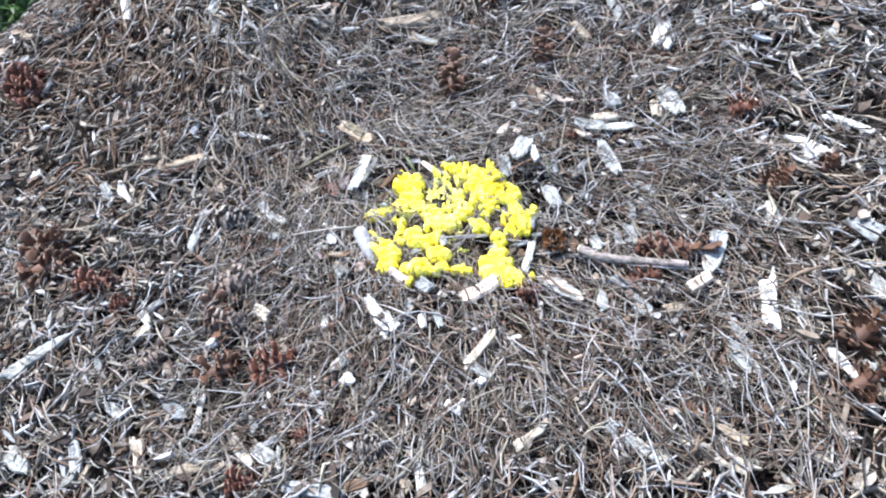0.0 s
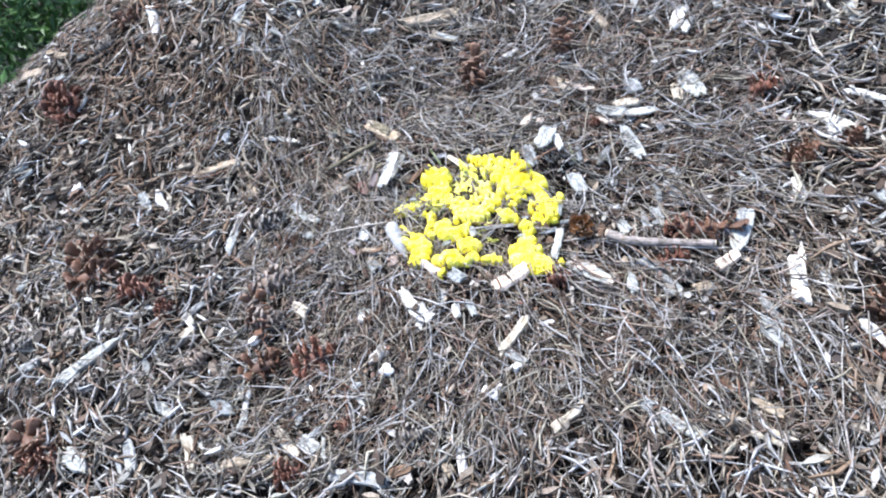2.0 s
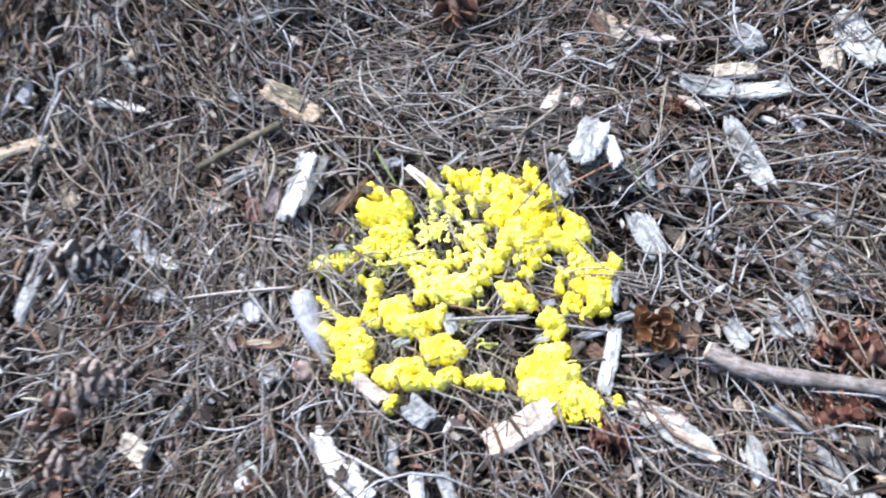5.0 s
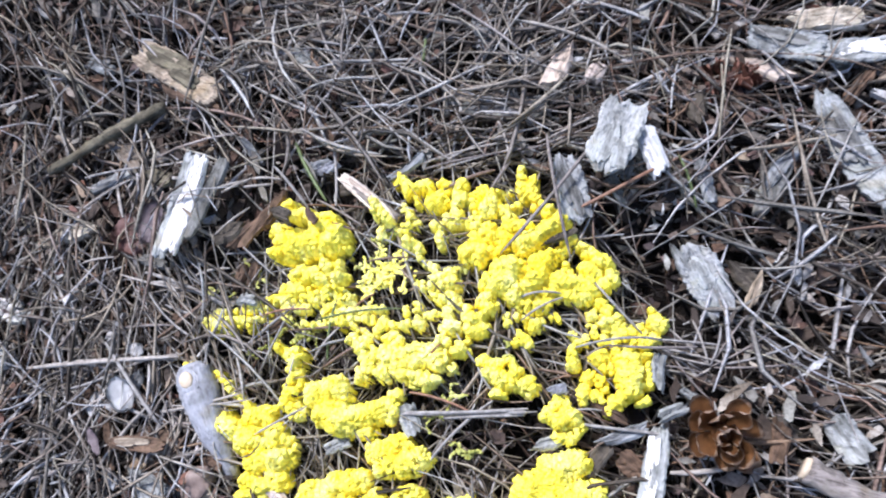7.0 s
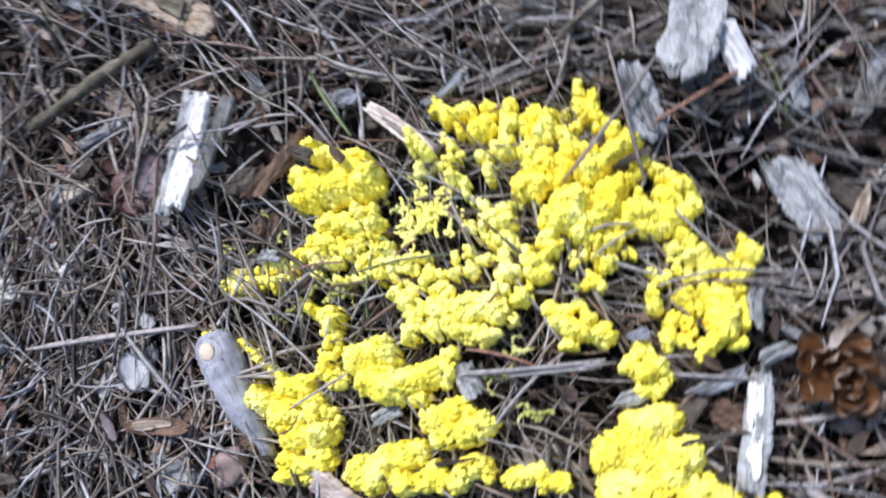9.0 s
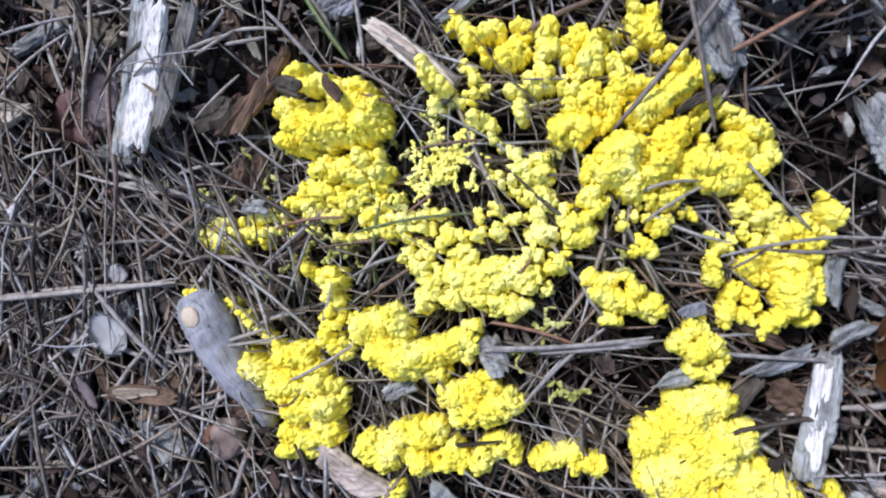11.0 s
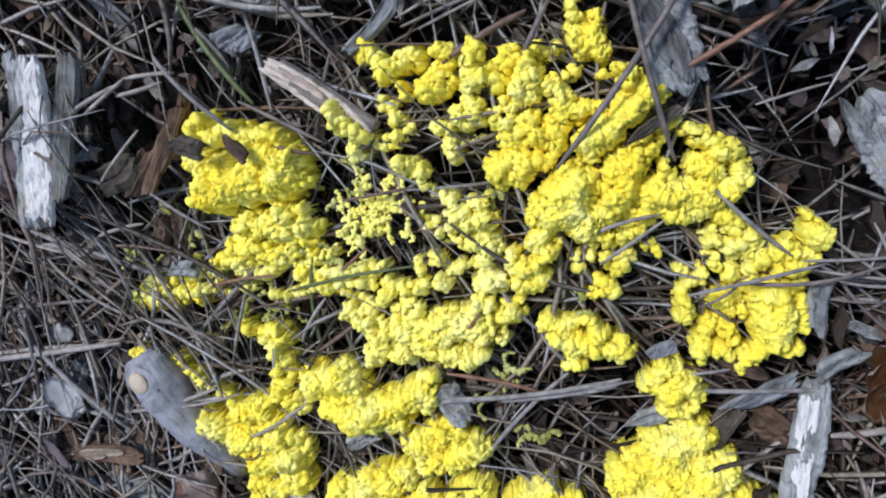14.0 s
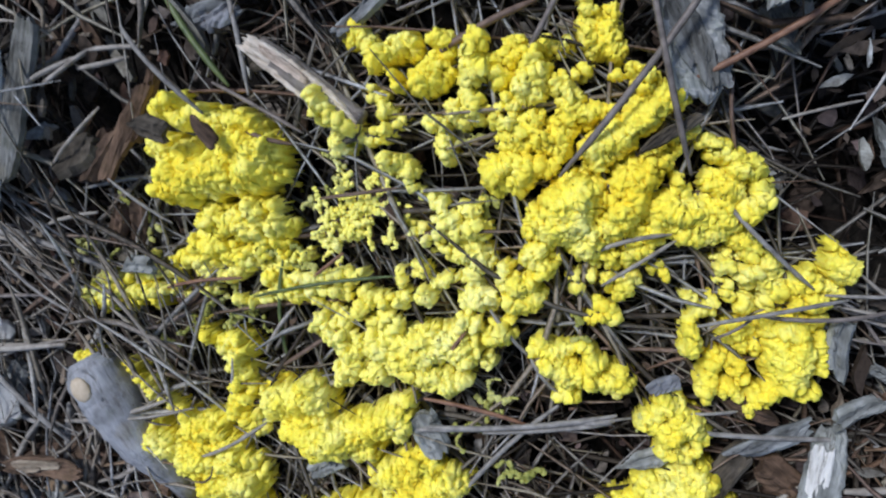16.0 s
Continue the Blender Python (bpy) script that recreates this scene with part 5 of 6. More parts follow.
def split_twig():
    """A short twig split along its length: a cream face with a torn end on a half-round of pinkish bark."""
    a, b = np.array(at(-0.0334, 0.0665, 0.0065)), np.array(at(-0.0085, 0.0425, 0.0045))
    root = new("twig")
    flat = math.hypot(b[0] - a[0], b[1] - a[1])
    long = float(np.linalg.norm(b - a))
    root.matrix_world = Matrix.Translation(a) @ pose(0, 0, 0, 0, 0, math.degrees(math.atan2(b[1] - a[1], b[0] - a[0]))) @ pose(0, 0, 0, 14, math.degrees(math.atan2(a[2] - b[2], flat)), 0)
    rod("bark", [(0.001, 0, 0), (0.3 * long, 0.0003, 0.0003), (0.7 * long, -0.0003, 0.0002), (long, 0, 0)], [0.0030, 0.0036, 0.0037, 0.0034], WOOD["stick"], root, 12, 0.05, 4)
    for name, long_share, wide, lift, tone, seed, side in (("split_face", 1.06, 0.0066, 0.0021, "twig", 83, 0.0), ("splinter", 0.45, 0.0024, 0.0032, "pink", 87, 0.0016)):
        me = plate_mesh(long * long_share, wide, 0.0014, seed)
        me.materials.append(WOOD[tone])
        ob = new(name, me)
        ob.parent = root
        ob.matrix_local = pose((0.47 if name == "split_face" else 0.3) * long, side, lift, 0, 0, 0)
    return tagged(root, "short split cream twig overgrown by the slime mould", "twig")


split_twig()
round_stick("stick", [at(0.1606, -0.0750, 0.010), at(0.180, -0.088, 0.011), at(0.2021, -0.0926, 0.009), at(0.240, -0.099, 0.008), at(0.2797, -0.1069, 0.009)], [0.0058, 0.0056, 0.005, 0.0048, 0.0048], "stick", "crooked grey-tan stick with flaking bark on needles", "stick", seed=6)
round_stick("branch", [at(-0.2249, 0.1030, 0.003), at(-0.186, 0.118, 0.005), at(-0.1477, 0.1297, 0.005)], [0.0024, 0.0033, 0.0034], "olive", "dark damp branch half sunk in the litter", "branch", ends=False, seed=9)


def knotted_block():
    """The grey-blue piece of stripped branch with an oval knot beside the mould."""
    root = new("branch_piece")
    a, b = np.array(at(-0.1182, -0.0208, 0.003)), np.array(at(-0.0971, -0.0711, -0.002))
    root.matrix_world = Matrix.Translation(a) @ pose(0, 0, 0, 0, 0, math.degrees(math.atan2(b[1] - a[1], b[0] - a[0])))
    long = float(np.linalg.norm(b - a))
    rod("body", [(-0.003, 0, 0.001), (0.001, 0, 0.001), (0.014, 0, 0.0005), (0.55 * long, 0, -0.001), (long, 0, b[2] - a[2] - 0.002)], [0.0066, 0.0092, 0.0097, 0.0076, 0.0030], WOOD["bare"], root, 20, 0.035, 12)
    bm = bmesh.new()
    bmesh.ops.create_icosphere(bm, subdivisions=3, radius=1)
    for v in bm.verts:
        v.co *= 1 + 0.3 * noise.noise(v.co * 1.7)
    bm.transform(Matrix.Translation((0.0070, -0.0005, 0.0086)) @ Matrix.Diagonal((0.0075, 0.0055, 0.0017, 1)))
    collar = part("collar", bm, WOOD["bare"], root, "swollen wood round the knot")
    bm = bmesh.new()
    bmesh.ops.create_icosphere(bm, subdivisions=2, radius=1)
    bm.transform(Matrix.Translation((0.0055, -0.0008, 0.0101)) @ Matrix.Diagonal((0.0044, 0.0036, 0.0011, 1)))
    part("knot", bm, KNOT, collar, "cream oval knot")
    return tagged(root, "stripped grey branch piece with a cream knot", "branch piece")


knotted_block()


# ---- leaves and small bits ----
def dry_leaf(x, y, long, wide, angle, lift, material, label):
    bm = bmesh.new()
    grid = []
    for i in range(9):
        s = i / 8
        half = wide * 0.5 * math.sin(math.pi * (0.06 + 0.9 * s)) ** 0.6
        row = []
        for u in (-1, -0.5, 0, 0.5, 1):
            torn = noise.noise(Vector((5 * s + angle, 1.3 * u, 0.4)))
            row.append(bm.verts.new(((s - 0.5) * long + 0.1 * long * torn * abs(u), half * u * (1 + 0.35 * torn), 0.18 * half * u * u + 0.12 * long * (s - 0.5) ** 2 + 0.0022 * noise.noise(Vector((3 * s, 2 * u, angle))))))
        grid.append(row)
    for p, q in zip(grid, grid[1:]):
        for i in range(4):
            bm.faces.new((p[i], q[i], q[i + 1], p[i + 1]))
    bmesh.ops.solidify(bm, geom=bm.faces[:], thickness=0.0006)
    ob = part("dry_leaf", bm, material)
    ob.matrix_world = Matrix.Translation(at(x, y, lift)) @ pose(0, 0, 0, 12, -8, angle)
    return tagged(ob, label, "leaf", "dry leaves")


dry_leaf(-0.1663, 0.0586, 0.025, 0.022, 120, -0.001, LEAF_RED, "curled red-brown dry leaf among pine needles")
dry_leaf(-0.1468, 0.0598, 0.023, 0.0145, 75, 0.003, LEAF_PURPLE, "purple-grey dry leaf overlapping a reddish one")


dry_leaf(-0.1706, -0.0524, 0.0170, 0.0065, -55, 0.008, LEAF_PURPLE, "narrow purple-brown curled leaf between needles")
dry_leaf(-0.1570, -0.0300, 0.0190, 0.0140, 118, 0.009, LEAF_PALE, "torn pale grey dead leaf on the needles")
dry_leaf(-0.1771, -0.0329, 0.013, 0.008, 64, 0.002, LEAF_PALE, "small pale dead leaf scrap on the needles")
dry_leaf(-0.1554, -0.0068, 0.010, 0.008, 150, 0.002, LEAF_PALE, "small pale dead leaf scrap on the needles")
dry_leaf(-0.1940, 0.0149, 0.012, 0.009, 20, 0.002, LEAF_PALE, "small pale dead leaf scrap on the needles")


def bit(name, x, y, sx, sy, sz, angle, lift, material, label, category, group="", seed=0):
    bm = bmesh.new()
    bmesh.ops.create_icosphere(bm, subdivisions=3, radius=1)
    for v in bm.verts:
        k = 1 + 0.55 * noise.noise(v.co * 1.3 + Vector((seed, 0, 0))) + 0.12 * noise.noise(v.co * 4 + Vector((0, seed, 0)))
        v.co = Vector((v.co.x * sx, v.co.y * sy, v.co.z * sz)) * k
    ob = part(name, bm, material)
    ob.matrix_world = Matrix.Translation(at(x, y, lift)) @ pose(0, 0, 0, 0, 0, angle)
    return tagged(ob, label, category, group)


bit("pebble", -0.0836, 0.0118, 0.0022, 0.0015, 0.0012, 30, 0.0035, WOOD["pale"], "tiny pale pebble caught in the yellow mould", "pebble", "pebbles", 1)
for i, (x, y, w) in enumerate([(-0.1165, -0.2256, 0.0162), (0.0398, -0.2356, 0.0112), (0.0034, -0.2621, 0.0105), (0.0128, -0.2685, 0.0104), (0.0201, -0.2601, 0.0093), (-0.1534, -0.1517, 0.0119), (-0.2980, -0.1660, 0.0150)]):
    bit("pebble", x, y, 0.5 * w, 0.42 * w, 0.34 * w, 37 * i, 0.002, STONE, "small whitish rounded pebble on the needles", "pebble", "pebbles", 2 + i)
bit("pebble", -0.1141, -0.0737, 0.0082, 0.0070, 0.0049, 60, 0.003, NUT, "smooth pinkish-brown rounded pebble half sunk in litter", "pebble", "pebbles", 31)
bit("seed_scale", -0.1464, -0.0630, 0.0042, 0.0034, 0.0016, 20, 0.003, WOOD["orange"], "small ochre cone scale on the needles", "cone scale", "", 33)
chip(-0.0641, 0.0489, 0.0098, 0.0067, -28, "dark", 0.016, "bark bits on the mould")
bit("curled_bark", -0.0480, 0.0453, 0.0048, 0.0022, 0.0018, -52, 0.0165, WOOD["brown"], "small curled brown bark flake on the mould", "bark flake", "", 14)


# ---- single needles lying clear of the rest ----
STRAND_WORDS = {"grey": "single grey dead pine needle", "greybrown": "dull grey-brown dead pine needle", "umber": "dark umber dead pine needle", "orange": "rust-coloured dead pine needle", "tan": "straw-coloured dry pine needle", "green": "olive-green living grass blade"}
strand_count = 0


def strand(x1, y1, x2, y2, width, lift, tone):
    global strand_count
    strand_count += 1
    r = random.Random(50 + strand_count)
    n = 7
    d = Vector((x2 - x1, y2 - y1, 0))
    across = Vector((-d.y, d.x, 0)) * r.gauss(0, 0.035)
    pts = []
    for i in range(n):
        s = i / (n - 1)
        q = Vector((x1, y1, 0)) + d * s + across * (4 * s * (1 - s))
        z = float(surf(q.x, q.y)) + 0.001 + (lift - 0.001) * (0.35 + 0.65 * math.sin(math.pi * (0.12 + 0.76 * s)))
        pts.append((q.x, q.y, z))
    ob = rod("grass_blade" if tone == "green" else "pine_needle", [tuple(p) for p in pts], [0.25 * width] + [0.4 * width] * (n - 2) + [0.2 * width], STRAND[tone], None, 6, 0.03, strand_count)
    return tagged(ob, STRAND_WORDS[tone] + (" resting across the yellow mould" if lift > 0.0055 else " lying on the litter"), "grass blade" if tone == "green" else "pine needle", "single needles round the mould")


strand(-0.2189, -0.0126, -0.1263, -0.0126, 0.0030, 0.008, "tan")
strand(-0.1716, -0.0021, -0.1341, -0.0471, 0.0026, 0.009, "grey")
strand(-0.1926, -0.0246, -0.1559, -0.0136, 0.0019, 0.005, "grey")
strand(-0.1927, -0.0409, -0.1574, -0.0247, 0.0019, 0.004, "tan")
strand(-0.1692, -0.0039, -0.1586, -0.0310, 0.0017, 0.005, "grey")
strand(-0.1895, -0.0115, -0.1663, -0.0176, 0.0017, 0.004, "tan")
strand(0.0072, 0.1435, 0.0054, 0.1283, 0.0019, 0.008, "green")
strand(0.1317, 0.0424, 0.1260, 0.0678, 0.0017, 0.006, "green")
strand(0.1296, -0.0310, 0.1123, -0.0123, 0.0013, 0.005, "tan")
strand(0.1281, -0.0303, 0.1235, -0.0098, 0.0013, 0.007, "tan")
strand(0.1287, -0.0303, 0.1357, -0.0127, 0.0013, 0.007, "grey")
strand(0.1294, -0.0301, 0.1478, -0.0085, 0.0013, 0.006, "greybrown")
strand(0.1293, -0.0306, 0.1567, -0.0167, 0.0013, 0.006, "greybrown")
strand(0.1307, -0.0300, 0.1655, -0.0223, 0.0015, 0.005, "grey")
strand(0.1303, -0.0312, 0.1679, -0.0308, 0.0013, 0.006, "greybrown")
strand(0.1293, -0.0299, 0.1126, -0.0253, 0.0013, 0.005, "tan")
strand(0.1294, -0.0309, 0.1185, -0.0358, 0.0013, 0.004, "tan")
strand(0.1039, -0.0176, 0.1348, -0.0214, 0.0013, 0.006, "grey")
strand(0.1068, -0.0210, 0.1379, -0.0302, 0.0013, 0.006, "tan")
strand(-0.1501, 0.0335, -0.0980, 0.0095, 0.0026, 0.005, "grey")
strand(-0.1681, 0.0350, -0.1109, 0.0178, 0.0017, 0.005, "tan")
strand(-0.1718, -0.0204, -0.1244, -0.0110, 0.0013, 0.006, "tan")
strand(-0.1659, -0.0219, -0.1304, -0.0451, 0.0013, 0.006, "grey")
strand(-0.1782, 0.0043, -0.1324, 0.0042, 0.0018, 0.004, "greybrown")
strand(-0.1290, -0.0368, -0.0811, -0.0358, 0.0013, 0.009, "tan")
strand(-0.0996, 0.0661, -0.0857, 0.0746, 0.0018, 0.006, "tan")
strand(-0.0857, 0.0742, -0.0697, 0.0727, 0.0018, 0.006, "tan")
strand(-0.2010, 0.0753, -0.1662, 0.0913, 0.0018, 0.006, "tan")
strand(-0.1776, 0.0875, -0.1710, 0.0684, 0.0023, 0.004, "tan")
strand(-0.0891, 0.0384, -0.0726, 0.0227, 0.0014, 0.006, "grey")
strand(-0.1036, 0.0441, -0.0852, 0.0581, 0.0014, 0.006, "tan")
strand(-0.1179, 0.0271, -0.0972, 0.0288, 0.0017, 0.004, "tan")
strand(-0.1504, 0.0265, -0.1179, -0.0045, 0.0015, 0.004, "grey")
strand(-0.1375, 0.0152, -0.1097, 0.0042, 0.0020, 0.004, "grey")
strand(-0.1956, 0.0442, -0.1737, 0.0456, 0.0016, 0.005, "tan")
strand(-0.2004, 0.0967, -0.1618, 0.0977, 0.0018, 0.005, "grey")
strand(-0.1602, 0.0962, -0.1050, 0.0853, 0.0015, 0.006, "tan")
strand(-0.1871, -0.0619, -0.1697, -0.0244, 0.0016, 0.005, "tan")
strand(-0.2073, -0.0386, -0.1955, -0.0551, 0.0021, 0.003, "grey")
strand(-0.1573, -0.0715, -0.1361, -0.0679, 0.0016, 0.004, "grey")
strand(0.0741, -0.0256, 0.0862, -0.0201, 0.0011, 0.010, "greybrown")
strand(0.0859, -0.0203, 0.1240, -0.0223, 0.0016, 0.011, "greybrown")
strand(0.0675, -0.0477, 0.0802, -0.0480, 0.0013, 0.005, "grey")
strand(0.0372, -0.0474, 0.0474, -0.0477, 0.0025, 0.004, "grey")
strand(0.1086, -0.0297, 0.1255, -0.0336, 0.0009, 0.008, "greybrown")
strand(0.1133, -0.0248, 0.1276, -0.0453, 0.0013, 0.004, "greybrown")
strand(0.0887, 0.0733, 0.0406, 0.0222, 0.0022, 0.014, "greybrown")
strand(0.0730, 0.0407, 0.1253, 0.0650, 0.0022, 0.010, "orange")
strand(-0.0641, 0.0940, -0.0451, 0.0579, 0.0025, 0.006, "green")
strand(-0.0719, 0.0777, -0.0513, 0.0511, 0.0018, 0.016, "grey")
strand(0.0655, 0.0796, 0.0721, 0.0183, 0.0020, 0.015, "greybrown")
strand(-0.0509, -0.0015, -0.0071, 0.0008, 0.0013, 0.006, "green")
strand(-0.0805, 0.0035, -0.0534, 0.0044, 0.0014, 0.006, "orange")
strand(-0.1490, 0.0279, -0.1021, 0.0107, 0.0029, 0.004, "grey")
strand(-0.2194, -0.0122, -0.1285, -0.0138, 0.0023, 0.005, "tan")
strand(-0.0071, -0.0457, 0.0481, -0.0462, 0.0022, 0.005, "grey")
strand(0.0097, -0.0489, 0.0462, -0.0489, 0.0018, 0.004, "grey")
strand(-0.0056, -0.0368, 0.0235, -0.0475, 0.0017, 0.004, "orange")
strand(0.0602, -0.0517, 0.1093, -0.0594, 0.0019, 0.004, "grey")
strand(0.0708, -0.0211, 0.1087, -0.0186, 0.0015, 0.013, "grey")
strand(0.0957, 0.0289, 0.1153, 0.0308, 0.0010, 0.003, "tan")
strand(0.0843, 0.0405, 0.0842, 0.0229, 0.0013, 0.004, "umber")
strand(0.0443, 0.0008, 0.0666, 0.0037, 0.0015, 0.009, "tan")
strand(-0.0238, 0.0244, -0.0016, 0.0245, 0.0013, 0.006, "umber")
strand(-0.0202, 0.0088, -0.0305, 0.0030, 0.0013, 0.006, "orange")
strand(-0.0521, -0.0194, -0.0387, -0.0054, 0.0016, 0.005, "tan")
strand(-0.0978, -0.0168, -0.0613, 0.0076, 0.0018, 0.005, "grey")
strand(-0.0468, -0.0233, -0.0271, -0.0135, 0.0016, 0.006, "umber")
strand(0.0146, 0.0573, 0.0397, 0.0660, 0.0024, 0.004, "umber")
strand(0.0368, 0.0546, 0.0475, 0.0700, 0.0020, 0.006, "greybrown")
strand(-0.0430, 0.0894, -0.0401, 0.0547, 0.0020, 0.004, "grey")
strand(-0.0435, 0.0470, -0.0285, 0.0398, 0.0016, 0.008, "umber")
strand(-0.0507, 0.0599, -0.0260, 0.0425, 0.0016, 0.004, "greybrown")
strand(-0.1554, 0.0879, -0.1135, 0.0729, 0.0027, 0.004, "tan")
strand(-0.1083, 0.0643, -0.0867, 0.0731, 0.0020, 0.006, "tan")
strand(-0.0897, 0.0696, -0.0747, 0.0709, 0.0019, 0.005, "tan")
strand(-0.0452, -0.0220, -0.0393, 0.0089, 0.0016, 0.004, "green")
strand(0.0478, -0.0077, 0.0678, 0.0021, 0.0014, 0.009, "tan")
strand(0.0265, -0.0269, 0.0330, -0.0384, 0.0015, 0.003, "grey")
strand(0.0107, -0.0166, 0.0046, -0.0230, 0.0013, 0.008, "orange")
strand(0.0790, 0.0124, 0.1009, -0.0154, 0.0016, 0.008, "grey")
strand(-0.1346, -0.0395, -0.0890, -0.0326, 0.0020, 0.008, "tan")
strand(-0.1754, -0.0234, -0.1338, -0.0452, 0.0025, 0.005, "grey")
strand(-0.0829, -0.0529, -0.0563, -0.0414, 0.0015, 0.009, "tan")
strand(0.0176, -0.0115, 0.0266, -0.0265, 0.0015, 0.004, "grey")
strand(0.0325, -0.0420, 0.0009, -0.0686, 0.0019, 0.003, "grey")
strand(0.0039, 0.0720, 0.0627, 0.0816, 0.0013, 0.004, "tan")
strand(0.0048, 0.0694, 0.0641, 0.0776, 0.0015, 0.003, "greybrown")
strand(0.0163, 0.0731, 0.0715, 0.0883, 0.0015, 0.004, "tan")
strand(0.0096, 0.0677, 0.0564, 0.0788, 0.0011, 0.003, "grey")
strand(0.0607, 0.0785, 0.1131, 0.0984, 0.0015, 0.005, "tan")
strand(0.0563, 0.0760, 0.1028, 0.0908, 0.0013, 0.004, "greybrown")
strand(0.0396, 0.0981, 0.0470, 0.0705, 0.0017, 0.005, "tan")
strand(0.0471, 0.1004, 0.0341, 0.0728, 0.0015, 0.004, "umber")
strand(-0.0330, 0.0879, -0.0006, 0.0981, 0.0018, 0.004, "grey")
strand(-0.0689, 0.0827, -0.0511, 0.1085, 0.0019, 0.004, "tan")
strand(-0.0337, -0.0443, 0.0520, -0.0476, 0.0018, 0.004, "grey")
strand(0.1067, -0.0749, 0.1358, -0.0722, 0.0030, 0.003, "tan")
strand(-0.1333, -0.0337, -0.1442, -0.0665, 0.0029, 0.004, "grey")

# ---- pine cones in place ----
pine_cone(0.2743, -0.0807, 0.0697, 0.0295, -4, "brown")
open_cone(0.1290, -0.0575, 8)
pine_cone(0.0004, 0.2373, 0.0759, 0.0330, -89, "brown")
pine_cone(0.1333, 0.2725, 0.0489, 0.0311, -91, "brown")
pine_cone(-0.3121, 0.0256, 0.0546, 0.0511, 1, "dark")
pine_cone(-0.2821, -0.0788, 0.0660, 0.0500, 9, "grey")
pine_cone(-0.2904, -0.1383, 0.0500, 0.0556, -1, "grey")
pine_cone(-0.7325, 0.3329, 0.0689, 0.0529, 1, "red")
pine_cone(-0.7117, 0.0886, 0.0481, 0.0300, 3, "dark")
pine_cone(-0.5463, -0.2036, 0.0475, 0.0301, 15, "dark")
pine_cone(-0.2122, -0.2020, 0.0528, 0.0392, 20, "red")
pine_cone(-0.2802, -0.2058, 0.0461, 0.0385, 19, "brown")
pine_cone(-0.5881, -0.0275, 0.0692, 0.0466, 8, "brown")
pine_cone(-0.5011, -0.0605, 0.0568, 0.0386, 2, "red")
pine_cone(0.4031, 0.0096, 0.0364, 0.0347, 33, "brown")
pine_cone(0.0534, 0.3738, 0.0494, 0.0396, 13, "brown")
pine_cone(0.4415, -0.2022, 0.0433, 0.0412, 41, "brown")
pine_cone(-0.0844, -0.3076, 0.0401, 0.0380, 12, "dark")
pine_cone(-0.2249, -0.3421, 0.0339, 0.0308, 10, "red")
pine_cone(0.2461, -0.1359, 0.0358, 0.0398, -1, "dark")
pine_cone(0.0950, -0.1245, 0.0295, 0.0215, 2, "red")
pine_cone(0.2468, -0.0717, 0.0433, 0.0213, -8, "red")
pine_cone(-0.2729, -0.0197, 0.0280, 0.0267, 12, "brown")
pine_cone(-0.2991, -0.1276, 0.0689, 0.0365, -66, "brown")
pine_cone(0.4069, 0.1283, 0.0371, 0.0353, 21, "dark")
pine_cone(-0.3056, -0.1184, 0.0386, 0.0363, -39, "grey")
pine_cone(0.4276, -0.2571, 0.0415, 0.0340, 25, "brown")
pine_cone(0.4006, 0.0053, 0.0332, 0.0316, 30, "brown")
pine_cone(-0.6064, 0.0145, 0.0522, 0.0497, 9, "brown")
pine_cone(-0.1443, 0.2450, 0.0402, 0.0336, 4, "dark")

pine_cone(-0.5888, -0.2874, 0.0805, 0.0432, -41, "brown")
pine_cone(-0.5656, -0.3061, 0.0475, 0.0319, -158, "red")
pine_cone(-0.6674, 0.4278, 0.0433, 0.0342, 27, "dark")
pine_cone(-0.6246, 0.4756, 0.0356, 0.0304, 9, "brown")
pine_cone(0.3862, 0.1318, 0.0387, 0.0297, 1, "red")
pine_cone(0.1563, 0.1120, 0.0256, 0.0185, 9, "red")
pine_cone(-0.1413, -0.1516, 0.0186, 0.0183, 5, "brown")
pine_cone(-0.1635, -0.2890, 0.0200, 0.0169, 53, "red")
pine_cone(-0.4475, -0.0984, 0.0257, 0.0265, 13, "red")
pine_cone(-0.3770, -0.1851, 0.0395, 0.0335, 39, "grey")
pine_cone(-0.6824, -0.1252, 0.0491, 0.0324, 3, "dark")
pine_cone(-0.7195, 0.3071, 0.0474, 0.0490, 22, "red")
pine_cone(0.4649, 0.0262, 0.0266, 0.0247, 47, "brown")
pine_cone(0.2300, -0.1170, 0.0338, 0.0225, 12, "red")

# ---- wood chips in place ----
layered_chip(0.0969, 0.0728, 0.0400, 0.0205, -114, "flaky", 0.009, "pale flaking bark plate split into thin layers", "pale")
layered_chip(0.0747, 0.0524, 0.0330, 0.0130, -72, "grey", 0.005, "grey weathered bark strip beside the slime mould", "dull")
layered_chip(-0.1447, -0.0547, 0.0311, 0.0086, 0, "brown", 0.008, "furrowed brown bark piece among pine needles", "tan")
layered_chip(0.0461, 0.1019, 0.0422, 0.0130, -7, "dull", 0.001, "grey-brown weathered wood chunk sunk in needles", "grey")
layered_chip(-0.1380, 0.1478, 0.0607, 0.0195, -31, "tan", 0.005, "tan weathered wood block with a dark underside", "olive")
layered_chip(0.1308, 0.0085, 0.0350, 0.0181, -73, "grey", 0.002, "mottled light grey bark plate on pine needles", "pale")
layered_chip(0.1723, 0.0584, 0.0430, 0.0120, -113, "dull", -0.001, "dull grey bark piece half under needles", "grey")
bleached_splinter(-0.1195, 0.0605, 0.0550, 0.0160, -110, 0.004)
chip(0.1131, 0.0672, 0.0240, 0.0120, -72, "clean", 0.007)
